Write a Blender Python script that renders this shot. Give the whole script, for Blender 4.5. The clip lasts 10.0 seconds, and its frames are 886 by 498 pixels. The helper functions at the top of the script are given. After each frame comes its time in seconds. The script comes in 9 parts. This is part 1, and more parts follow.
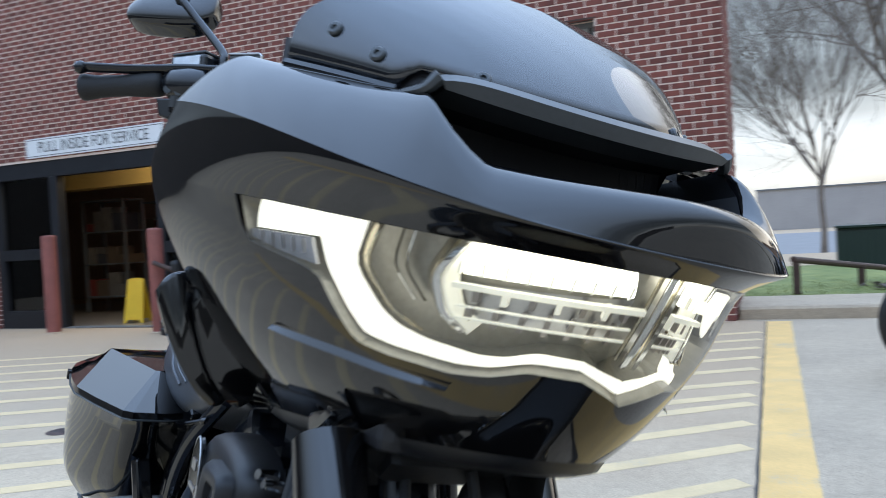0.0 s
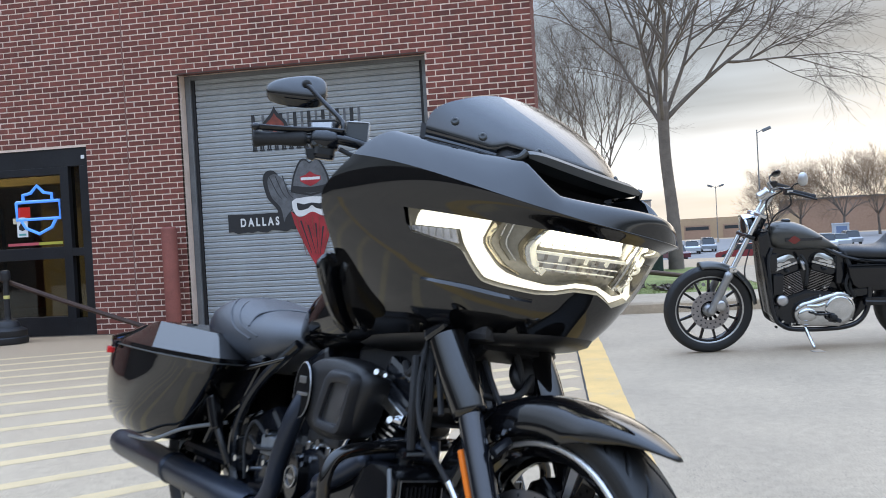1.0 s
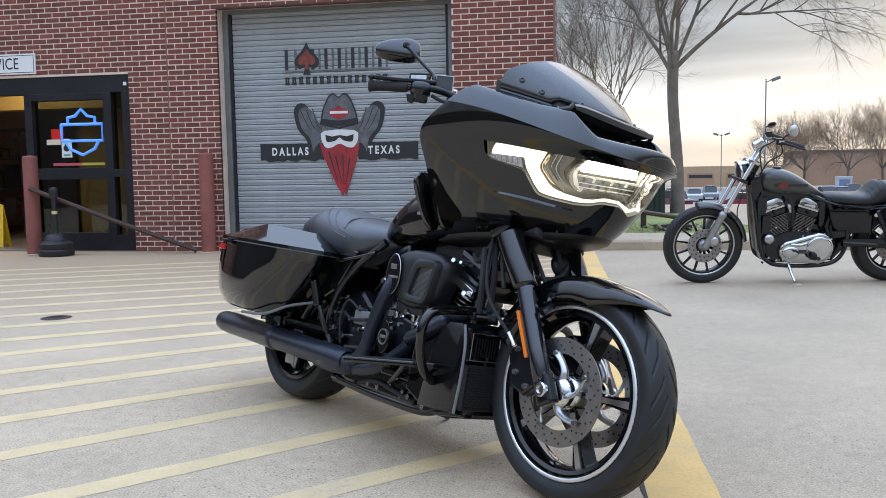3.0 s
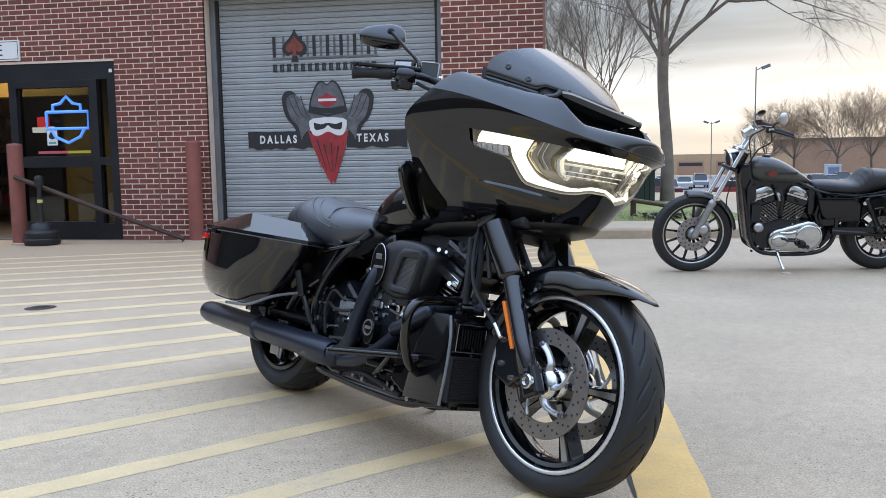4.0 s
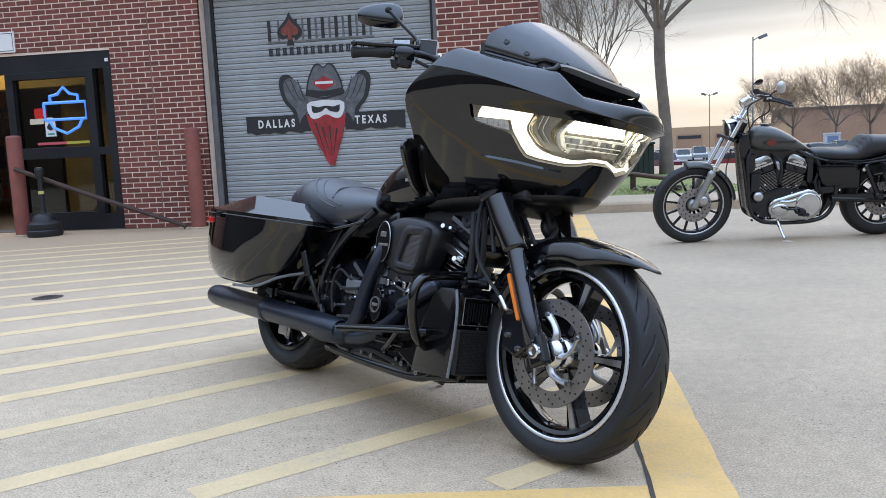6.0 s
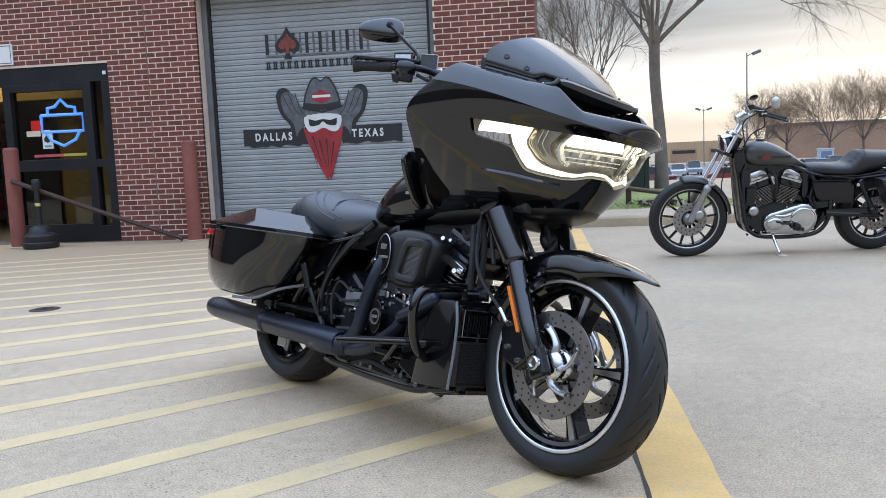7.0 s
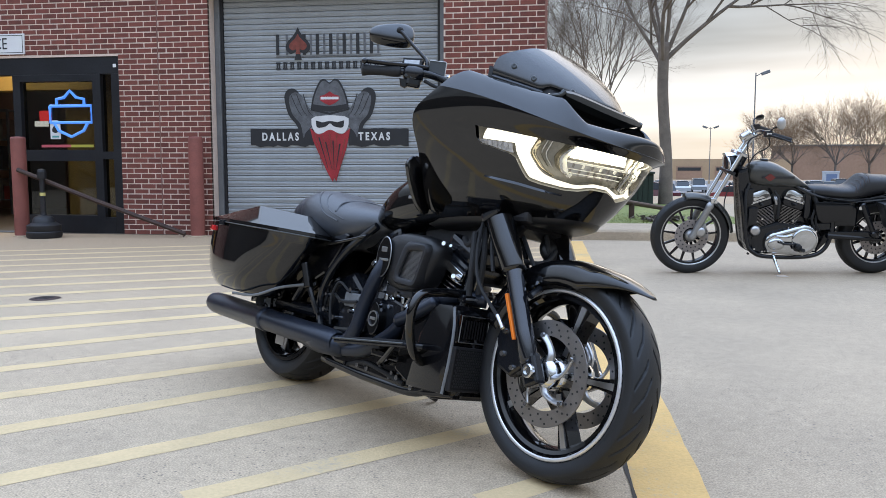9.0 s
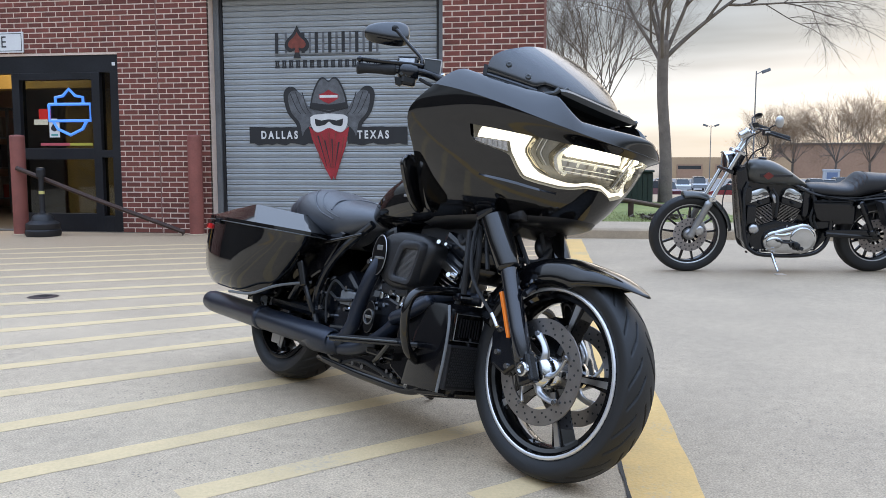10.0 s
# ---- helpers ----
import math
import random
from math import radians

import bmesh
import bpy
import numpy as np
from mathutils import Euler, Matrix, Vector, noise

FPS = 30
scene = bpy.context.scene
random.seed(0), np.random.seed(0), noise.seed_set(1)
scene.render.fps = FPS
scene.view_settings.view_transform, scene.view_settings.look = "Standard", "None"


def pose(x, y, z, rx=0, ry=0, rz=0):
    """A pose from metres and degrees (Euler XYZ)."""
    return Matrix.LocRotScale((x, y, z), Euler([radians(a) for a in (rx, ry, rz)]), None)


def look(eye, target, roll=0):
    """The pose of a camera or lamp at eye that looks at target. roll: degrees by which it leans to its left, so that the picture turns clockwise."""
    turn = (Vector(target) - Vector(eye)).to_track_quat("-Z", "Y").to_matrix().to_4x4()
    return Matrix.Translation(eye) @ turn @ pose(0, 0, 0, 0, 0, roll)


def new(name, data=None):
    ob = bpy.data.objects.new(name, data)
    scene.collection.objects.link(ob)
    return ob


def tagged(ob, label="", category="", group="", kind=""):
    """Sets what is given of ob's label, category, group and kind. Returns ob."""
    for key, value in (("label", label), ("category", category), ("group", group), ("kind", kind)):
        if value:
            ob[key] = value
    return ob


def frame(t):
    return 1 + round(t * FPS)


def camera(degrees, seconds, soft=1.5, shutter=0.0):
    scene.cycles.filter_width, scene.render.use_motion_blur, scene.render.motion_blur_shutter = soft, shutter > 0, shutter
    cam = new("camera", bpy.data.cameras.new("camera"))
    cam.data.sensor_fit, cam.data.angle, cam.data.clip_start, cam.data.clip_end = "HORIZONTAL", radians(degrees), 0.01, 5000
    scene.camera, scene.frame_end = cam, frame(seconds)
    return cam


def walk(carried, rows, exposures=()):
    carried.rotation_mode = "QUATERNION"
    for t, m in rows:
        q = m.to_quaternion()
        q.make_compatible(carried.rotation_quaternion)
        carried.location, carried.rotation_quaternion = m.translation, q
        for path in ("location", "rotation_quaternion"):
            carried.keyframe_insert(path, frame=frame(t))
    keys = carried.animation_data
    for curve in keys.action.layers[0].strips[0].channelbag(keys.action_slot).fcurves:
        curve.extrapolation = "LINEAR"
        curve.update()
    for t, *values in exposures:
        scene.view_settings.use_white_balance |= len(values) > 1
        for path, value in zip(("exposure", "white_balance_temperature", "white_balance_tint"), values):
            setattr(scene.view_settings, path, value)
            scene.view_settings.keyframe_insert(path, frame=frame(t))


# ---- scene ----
cam = camera(55.1, 10.0, soft=0.6, shutter=0.4)
PATH = [
    (0, (0.098, 0.081, 1.018), (-0.703, 1.914, 0.981), -3.3),
    (0.2, (0.034, -0.097, 1.013), (-0.62, 1.793, 0.978), -3.2),
    (0.3, (0.001, -0.197, 1.016), (-0.583, 1.716, 0.984), -3.4),
    (0.5, (-0.049, -0.395, 1.014), (-0.516, 1.55, 0.988), -3.3),
    (0.7, (-0.083, -0.618, 1.012), (-0.482, 1.342, 0.987), -3.2),
    (1, (-0.128, -0.928, 1.012), (-0.462, 1.043, 0.979), -3.1),
    (1.5, (-0.203, -1.466, 0.988), (-0.503, 0.51, 0.916), -2.1),
    (2, (-0.205, -1.702, 0.982), (-0.543, 0.265, 0.846), -1.4),
    (2.5, (-0.204, -1.744, 0.978), (-0.553, 0.218, 0.814), -1.0),
    (4, (-0.188, -1.685, 0.98), (-0.506, 0.279, 0.774), -0.9),
    (4.5, (-0.191, -1.705, 0.969), (-0.508, 0.256, 0.738), -1.1),
    (5, (-0.195, -1.719, 0.957), (-0.518, 0.238, 0.699), -1.6),
    (6.5, (-0.193, -1.732, 0.972), (-0.511, 0.228, 0.73), -2.8),
    (7, (-0.207, -1.748, 0.967), (-0.515, 0.216, 0.747), -2.4),
    (7.5, (-0.212, -1.753, 0.966), (-0.513, 0.214, 0.762), -1.6),
    (8, (-0.206, -1.76, 0.962), (-0.507, 0.207, 0.764), -0.8),
    (8.5, (-0.204, -1.765, 0.961), (-0.511, 0.201, 0.761), -0.2),
    (9, (-0.199, -1.77, 0.964), (-0.511, 0.195, 0.76), 0.0),
    (9.5, (-0.187, -1.767, 0.963), (-0.502, 0.197, 0.755), 0.0),
    (10, (-0.181, -1.767, 0.964), (-0.494, 0.198, 0.756), -0.0),
]
walk(cam, [(t, look(eye, target, roll)) for t, eye, target, roll in PATH], exposures=((0.0, -0.28, 6150, 7), (0.5, -0.20, 6350, 9), (1.0, -0.22, 6500, 10), (2.0, -0.29, 6700, 11), (10.0, -0.29, 6700, 11)))

# ---- world, sun and large lights ----
world = bpy.data.worlds.new("world")
scene.world = world
world.use_nodes = True


def sky_nodes():
    """Overcast winter evening sky: brighter overhead, grey bands of cloud, a warm glow low down towards the sun."""
    nt = world.node_tree
    nt.nodes.clear()
    N, L = nt.nodes.new, nt.links.new

    def vec(kind, a, b):
        n = N("ShaderNodeVectorMath")
        n.operation = kind
        for i, v in enumerate((a, b)):
            sock = n.inputs["Scale"] if kind == "SCALE" and i else n.inputs[i]
            if isinstance(v, (int, float, tuple)):
                sock.default_value = v
            else:
                L(v, sock)
        return n.outputs["Value"] if kind == "DOT_PRODUCT" else n.outputs[0]

    def span(src, a, b, c, d, smooth=False):
        n = N("ShaderNodeMapRange")
        n.interpolation_type = "SMOOTHSTEP" if smooth else "LINEAR"
        for i, v in ((1, a), (2, b), (3, c), (4, d)):
            n.inputs[i].default_value = v
        L(src, n.inputs[0])
        return n.outputs[0]

    out, bg = N("ShaderNodeOutputWorld"), N("ShaderNodeBackground")
    sky = N("ShaderNodeTexSky")
    sky.sky_type, sky.sun_disc = "NISHITA", False
    sky.sun_elevation, sky.sun_rotation = radians(7), radians(SUN_BEARING)
    sky.air_density, sky.dust_density = 1.0, 2.0
    co, sep = N("ShaderNodeTexCoord"), N("ShaderNodeSeparateXYZ")
    L(co.outputs["Generated"], sep.inputs[0])
    ramp = N("ShaderNodeValToRGB")
    e = ramp.color_ramp.elements
    e[0].position, e[0].color = 0.0, (0.92, 0.90, 0.84, 1)
    e[1].position, e[1].color = 1.0, (2.20, 2.98, 4.45, 1)
    for p, c in ((0.04, (1.14, 1.16, 1.15, 1)), (0.085, (1.04, 1.10, 1.16, 1)), (0.13, (0.56, 0.635, 0.70, 1)), (0.18, (0.46, 0.53, 0.60, 1)), (0.25, (0.43, 0.50, 0.59, 1)), (0.33, (0.62, 0.74, 0.90, 1)), (0.43, (1.25, 1.52, 1.95, 1)), (0.65, (1.70, 2.18, 3.05, 1))):
        k = e.new(p)
        k.color = c
    L(sep.outputs[2], ramp.inputs[0])
    # warm glow round the low sun
    toward = vec("DOT_PRODUCT", co.outputs["Generated"], (math.sin(radians(SUN_BEARING)), math.cos(radians(SUN_BEARING)), 0.04))
    near = span(toward, 0.80, 1.0, 0.0, 1.0, True)
    low = span(sep.outputs[2], 0.0, 0.16, 1.0, 0.0, True)
    amount = N("ShaderNodeMath")
    amount.operation = "MULTIPLY"
    L(near, amount.inputs[0])
    L(low, amount.inputs[1])
    glow = vec("SCALE", (0.28, 0.24, 0.17), amount.outputs[0])
    stretch = N("ShaderNodeMapping")
    stretch.inputs["Scale"].default_value = (1.3, 1.3, 11.0)
    L(co.outputs["Generated"], stretch.inputs[0])
    cloud = N("ShaderNodeTexNoise")
    cloud.inputs["Scale"].default_value, cloud.inputs["Detail"].default_value = 1.5, 4.0
    cloud.inputs["Roughness"].default_value = 0.5
    L(stretch.outputs[0], cloud.inputs[0])
    # bands of cloud low down only; the high cover is even
    reach = span(sep.outputs[2], 0.22, 0.42, 1.0, 0.12, True)
    band = span(cloud.outputs[0], 0.36, 0.64, -0.30, 0.26)
    band_size, lift = N("ShaderNodeMath"), N("ShaderNodeMath")
    band_size.operation, lift.operation = "MULTIPLY", "ADD"
    L(band, band_size.inputs[0])
    L(reach, band_size.inputs[1])
    L(band_size.outputs[0], lift.inputs[0])
    lift.inputs[1].default_value = 1.0
    shade = lift.outputs[0]
    total = vec("ADD", vec("SCALE", ramp.outputs[0], shade), glow)
    total = vec("ADD", total, vec("SCALE", sky.outputs[0], 0.006))
    L(total, bg.inputs[0])
    bg.inputs[1].default_value = 1.0
    L(bg.outputs[0], out.inputs[0])


SUN_BEARING = 24   # degrees clockwise from the +y axis
sky_nodes()
sun = new("sun", bpy.data.lights.new("sun", "SUN"))
sun.data.energy, sun.data.angle, sun.data.color = 0.6, radians(45), (1.0, 0.86, 0.7)
sun.matrix_world = look((16.3, 36.5, 10), (0, 0, 0))

# ---- materials ----


def material(name, color, rough=0.5, metal=0.0, vary=0.0, scale=8.0, bump=0.0, bump_scale=60.0, coat=0.0, second=None, spec=0.5, glow=0.0, per_object=0.0, spots=None):
    """A node material: a base colour broken up at two scales, wear in the roughness and a fine bump."""
    m = bpy.data.materials.new(name)
    m.use_nodes = True
    nt = m.node_tree
    N, L = nt.nodes.new, nt.links.new
    b = nt.nodes["Principled BSDF"]
    b.inputs["Roughness"].default_value, b.inputs["Metallic"].default_value = rough, metal
    b.inputs["Coat Weight"].default_value, b.inputs["Coat Roughness"].default_value = coat, 0.045
    b.inputs["Specular IOR Level"].default_value = spec
    b.inputs["Base Color"].default_value = (*color, 1)
    co = N("ShaderNodeTexCoord")
    if vary or second:
        big, fine = N("ShaderNodeTexNoise"), N("ShaderNodeTexNoise")
        big.inputs["Scale"].default_value, big.inputs["Detail"].default_value = scale, 5
        fine.inputs["Scale"].default_value, fine.inputs["Detail"].default_value = scale * 14, 3
        L(co.outputs["Object"], big.inputs[0])
        L(co.outputs["Object"], fine.inputs[0])
        mixn = N("ShaderNodeMath")
        mixn.operation = "MULTIPLY_ADD"
        mixn.inputs[1].default_value = 0.4
        half = N("ShaderNodeMath")
        half.operation = "MULTIPLY"
        half.inputs[1].default_value = 0.6
        L(big.outputs[0], half.inputs[0])
        L(fine.outputs[0], mixn.inputs[0])
        L(half.outputs[0], mixn.inputs[2])
        ramp = N("ShaderNodeValToRGB")
        lo = [max(0.0, c * (1 - vary)) for c in color]
        hi = list(second) if second else [min(1.0, c * (1 + vary)) for c in color]
        ramp.color_ramp.elements[0].position, ramp.color_ramp.elements[0].color = 0.34, (*lo, 1)
        ramp.color_ramp.elements[1].position, ramp.color_ramp.elements[1].color = 0.68, (*hi, 1)
        L(mixn.outputs[0], ramp.inputs[0])
        tint = ramp.outputs[0]
        if per_object:
            info, hsv = N("ShaderNodeObjectInfo"), N("ShaderNodeHueSaturation")
            geo = N("ShaderNodeNewGeometry")
            both = N("ShaderNodeMath")
            both.operation = "ADD"
            L(info.outputs["Random"], both.inputs[0])
            L(geo.outputs["Random Per Island"], both.inputs[1])
            frac = N("ShaderNodeMath")
            frac.operation = "FRACT"
            L(both.outputs[0], frac.inputs[0])
            spread = N("ShaderNodeMapRange")
            spread.inputs[3].default_value, spread.inputs[4].default_value = 1 - per_object, 1 + per_object
            L(frac.outputs[0], spread.inputs[0])
            L(spread.outputs[0], hsv.inputs["Value"])
            L(tint, hsv.inputs["Color"])
            tint = hsv.outputs[0]
        L(tint, b.inputs["Base Color"])
        wear = N("ShaderNodeMapRange")
        wear.inputs[3].default_value, wear.inputs[4].default_value = max(0.02, rough * 0.8), min(1.0, rough * 1.2)
        L(big.outputs[0], wear.inputs[0])
        L(wear.outputs[0], b.inputs["Roughness"])
    if bump:
        bn, bp = N("ShaderNodeTexNoise"), N("ShaderNodeBump")
        bn.inputs["Scale"].default_value, bn.inputs["Detail"].default_value = bump_scale, 4
        bp.inputs["Strength"].default_value, bp.inputs["Distance"].default_value = bump, 0.01
        L(co.outputs["Object"], bn.inputs[0])
        L(bn.outputs[0], bp.inputs["Height"])
        L(bp.outputs[0], b.inputs["Normal"])
    if glow:
        b.inputs["Emission Color"].default_value = (*color, 1)
        b.inputs["Emission Strength"].default_value = glow
    return m


def glass_material(name, color=(1, 1, 1), rough=0.0, ior=1.45):
    m = bpy.data.materials.new(name)
    m.use_nodes = True
    b = m.node_tree.nodes["Principled BSDF"]
    b.inputs["Base Color"].default_value = (*color, 1)
    b.inputs["Transmission Weight"].default_value = 1.0
    b.inputs["Roughness"].default_value, b.inputs["IOR"].default_value = rough, ior
    return m


def pane_material(name, tint=(0.8, 0.85, 0.85), clear=0.8):
    """Thin sheet of glass: mostly clear, with a glossy reflection."""
    m = bpy.data.materials.new(name)
    m.use_nodes = True
    nt = m.node_tree
    nt.nodes.clear()
    N, L = nt.nodes.new, nt.links.new
    out, mix, see, shine, fres = N("ShaderNodeOutputMaterial"), N("ShaderNodeMixShader"), N("ShaderNodeBsdfTransparent"), N("ShaderNodeBsdfGlossy"), N("ShaderNodeFresnel")
    see.inputs[0].default_value = (*[c * clear for c in tint], 1)
    shine.inputs["Roughness"].default_value = 0.02
    fres.inputs[0].default_value = 1.5
    L(fres.outputs[0], mix.inputs[0])
    L(see.outputs[0], mix.inputs[1])
    L(shine.outputs[0], mix.inputs[2])
    L(mix.outputs[0], out.inputs[0])
    return m


def concrete_material(name="concrete", color=(0.470, 0.362, 0.246)):
    """Weathered pale concrete: broad stains, fine sand, dark pits and hairline cracks."""
    m = material(name, color, 0.85, vary=0.16, scale=1.3, bump=0.35, bump_scale=90)
    nt = m.node_tree
    N, L = nt.nodes.new, nt.links.new
    b = nt.nodes["Principled BSDF"]
    src = b.inputs["Base Color"].links[0].from_socket
    co = N("ShaderNodeTexCoord")
    pits = N("ShaderNodeTexVoronoi")
    pits.inputs["Scale"].default_value = 46
    L(co.outputs["Object"], pits.inputs[0])
    keep = N("ShaderNodeTexNoise")
    keep.inputs["Scale"].default_value = 2.2
    L(co.outputs["Object"], keep.inputs[0])
    edge = N("ShaderNodeMapRange")
    for i, v in ((1, 0.06), (2, 0.26), (3, 1.0), (4, 0.0)):
        edge.inputs[i].default_value = v
    L(pits.outputs["Distance"], edge.inputs[0])
    where = N("ShaderNodeMapRange")
    for i, v in ((1, 0.40), (2, 0.62), (3, 0.25), (4, 0.95)):
        where.inputs[i].default_value = v
    L(keep.outputs[0], where.inputs[0])
    f = N("ShaderNodeMath")
    f.operation = "MULTIPLY"
    L(edge.outputs[0], f.inputs[0])
    L(where.outputs[0], f.inputs[1])
    mix = N("ShaderNodeMix")
    mix.data_type = "RGBA"
    mix.inputs["B"].default_value = (0.13, 0.105, 0.085, 1)
    L(f.outputs[0], mix.inputs["Factor"])
    L(src, mix.inputs["A"])
    grit = N("ShaderNodeTexNoise")
    grit.inputs["Scale"].default_value, grit.inputs["Detail"].default_value = 160, 2
    L(co.outputs["Object"], grit.inputs[0])
    gr = N("ShaderNodeMapRange")
    for i, v in ((1, 0.3), (2, 0.7), (3, 0.66), (4, 1.26)):
        gr.inputs[i].default_value = v
    L(grit.outputs[0], gr.inputs[0])
    sc = N("ShaderNodeVectorMath")
    sc.operation = "SCALE"
    # tan tone grows towards the brick wall, with an uneven edge
    place, tan_share = N("ShaderNodeSeparateXYZ"), N("ShaderNodeMapRange")
    tan_share.interpolation_type = "SMOOTHSTEP"
    for i, v in ((1, 3.4), (2, 7.4), (3, 0.0), (4, 0.75)):
        tan_share.inputs[i].default_value = v
    drift = N("ShaderNodeMath")
    drift.operation = "MULTIPLY_ADD"
    drift.inputs[1].default_value = 2.4
    L(co.outputs["Object"], place.inputs[0])
    L(keep.outputs[0], drift.inputs[0])
    L(place.outputs[1], drift.inputs[2])
    L(drift.outputs[0], tan_share.inputs[0])
    tan = N("ShaderNodeMix")
    tan.data_type = "RGBA"
    tan.inputs["B"].default_value = (0.400, 0.278, 0.170, 1)
    L(tan_share.outputs[0], tan.inputs["Factor"])
    L(mix.outputs["Result"], tan.inputs["A"])
    L(tan.outputs["Result"] if name == "concrete" else mix.outputs["Result"], sc.inputs[0])
    L(gr.outputs[0], sc.inputs["Scale"])
    L(sc.outputs[0], b.inputs["Base Color"])
    return m


def worn_paint_material(name, color):
    """Road paint rubbed through to the concrete in flakes."""
    m = material(name, color, 0.8, vary=0.14, scale=5, bump=0.3, bump_scale=90)
    nt = m.node_tree
    N, L = nt.nodes.new, nt.links.new
    b = nt.nodes["Principled BSDF"]
    src = b.inputs["Base Color"].links[0].from_socket
    co = N("ShaderNodeTexCoord")
    a, c = N("ShaderNodeTexNoise"), N("ShaderNodeTexNoise")
    a.inputs["Scale"].default_value, a.inputs["Detail"].default_value = 2.2, 8
    a.inputs["Roughness"].default_value = 0.72
    c.inputs["Scale"].default_value, c.inputs["Detail"].default_value = 70, 3
    L(co.outputs["Object"], a.inputs[0])
    L(co.outputs["Object"], c.inputs[0])
    s = N("ShaderNodeMath")
    s.operation = "MULTIPLY_ADD"
    s.inputs[1].default_value = 0.45
    L(c.outputs[0], s.inputs[0])
    L(a.outputs[0], s.inputs[2])
    f = N("ShaderNodeMapRange")
    for i, v in ((1, 0.78), (2, 0.96), (3, 0.04), (4, 0.85)):
        f.inputs[i].default_value = v
    L(s.outputs[0], f.inputs[0])
    mix = N("ShaderNodeMix")
    mix.data_type = "RGBA"
    mix.inputs["B"].default_value = (0.40, 0.325, 0.235, 1)
    L(f.outputs[0], mix.inputs["Factor"])
    L(src, mix.inputs["A"])
    L(mix.outputs["Result"], b.inputs["Base Color"])
    return m


CONCRETE = concrete_material()
YELLOW = worn_paint_material("worn_pale_yellow_paint", (0.62, 0.455, 0.245))
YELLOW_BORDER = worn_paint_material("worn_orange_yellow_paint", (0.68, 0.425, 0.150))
BRICK = material("red_brick", (0.172, 0.052, 0.038), 0.85, vary=0.30, scale=9, bump=0.5, bump_scale=120, per_object=0.22)
MORTAR = material("pale_mortar", (0.70, 0.56, 0.47), 0.95, vary=0.15, scale=6, bump=0.5, bump_scale=150)
SHUTTER = material("grey_shutter_paint", (0.305, 0.325, 0.340), 0.5, vary=0.10, scale=2.5, bump=0.05, bump_scale=30)
DARK_ALU = material("black_anodised_frame", (0.015, 0.016, 0.020), 0.42, metal=0.3, vary=0.3, scale=3)
STEEL_GREY = material("grey_steel_frame", (0.17, 0.18, 0.19), 0.5, metal=0.3, vary=0.2, scale=4)
BOLLARD_RED = material("faded_red_paint", (0.24, 0.075, 0.058), 0.62, vary=0.22, scale=6, bump=0.12, bump_scale=50)
BROWN_STEEL = material("brown_rusty_steel", (0.065, 0.038, 0.030), 0.6, metal=0.3, vary=0.35, scale=10, bump=0.1)
BLACK_PLASTIC = material("black_plastic", (0.012, 0.012, 0.014), 0.55, vary=0.25, scale=12, bump=0.1)
SIGN_WHITE = material("white_sign_enamel", (0.74, 0.74, 0.74), 0.45, vary=0.05, scale=3)
SIGN_BLACK = material("black_sign_paint", (0.02, 0.02, 0.022), 0.5, vary=0.1)
GRASS = material("winter_grass", (0.15, 0.20, 0.045), 0.9, vary=0.30, scale=3, second=(0.27, 0.28, 0.09), bump=0.6, bump_scale=40)
BARK = material("grey_bark", (0.17, 0.14, 0.115), 0.9, vary=0.35, scale=5, bump=0.8, bump_scale=25)
TWIG = material("dark_twigs", (0.12, 0.095, 0.075), 0.9, vary=0.3, scale=5)
# golden backlight through the far crowns is put into this lighter tan
FAR_TWIG = material("backlit_far_twigs", (0.26, 0.165, 0.095), 0.9, vary=0.3, scale=0.6)
SHOP_GLASS = pane_material("shop_glass", (0.62, 0.66, 0.66), 0.75)
BLUE_NEON = material("blue_neon_tube", (0.08, 0.28, 0.85), 0.4, glow=0.75)
TAN_WALL = material("ochre_interior_paint", (0.36, 0.235, 0.065), 0.7, vary=0.10, scale=2)
ROOM_DARK = material("dark_interior", (0.05, 0.045, 0.04), 0.7, vary=0.3, scale=2)
CONCRETE_GREY = concrete_material("grey_concrete", (0.408, 0.318, 0.221))
ASPHALT = material("asphalt_far", (0.20, 0.19, 0.185), 0.9, vary=0.15, scale=0.4)

# ---- mesh helpers ----


def mesh_object(name, bm, mat, parent=None, label="", smooth=False):
    me = bpy.data.meshes.new(name)
    bmesh.ops.recalc_face_normals(bm, faces=bm.faces)
    bm.to_mesh(me)
    bm.free()
    if smooth:
        for p in me.polygons:
            p.use_smooth = True
    if mat:
        me.materials.append(mat)
    ob = new(name, me)
    if parent:
        ob.parent = parent
    if label:
        ob["label"] = label
    return ob


def part(name, bm, mat, parent, label="", smooth=False):
    """One mesh object, a part of the thing (or part) parent."""
    return mesh_object(name, bm, mat, parent, label, smooth)


def sharp(ob, angle=35):
    """Smooth shading that keeps edges steeper than angle."""
    me = ob.data
    for p in me.polygons:
        p.use_smooth = True
    me.set_sharp_from_angle(angle=radians(angle))
    return ob


def empty(name, m=None):
    ob = new(name)
    ob.empty_display_size = 0.1
    if m is not None:
        ob.matrix_world = m
    return ob


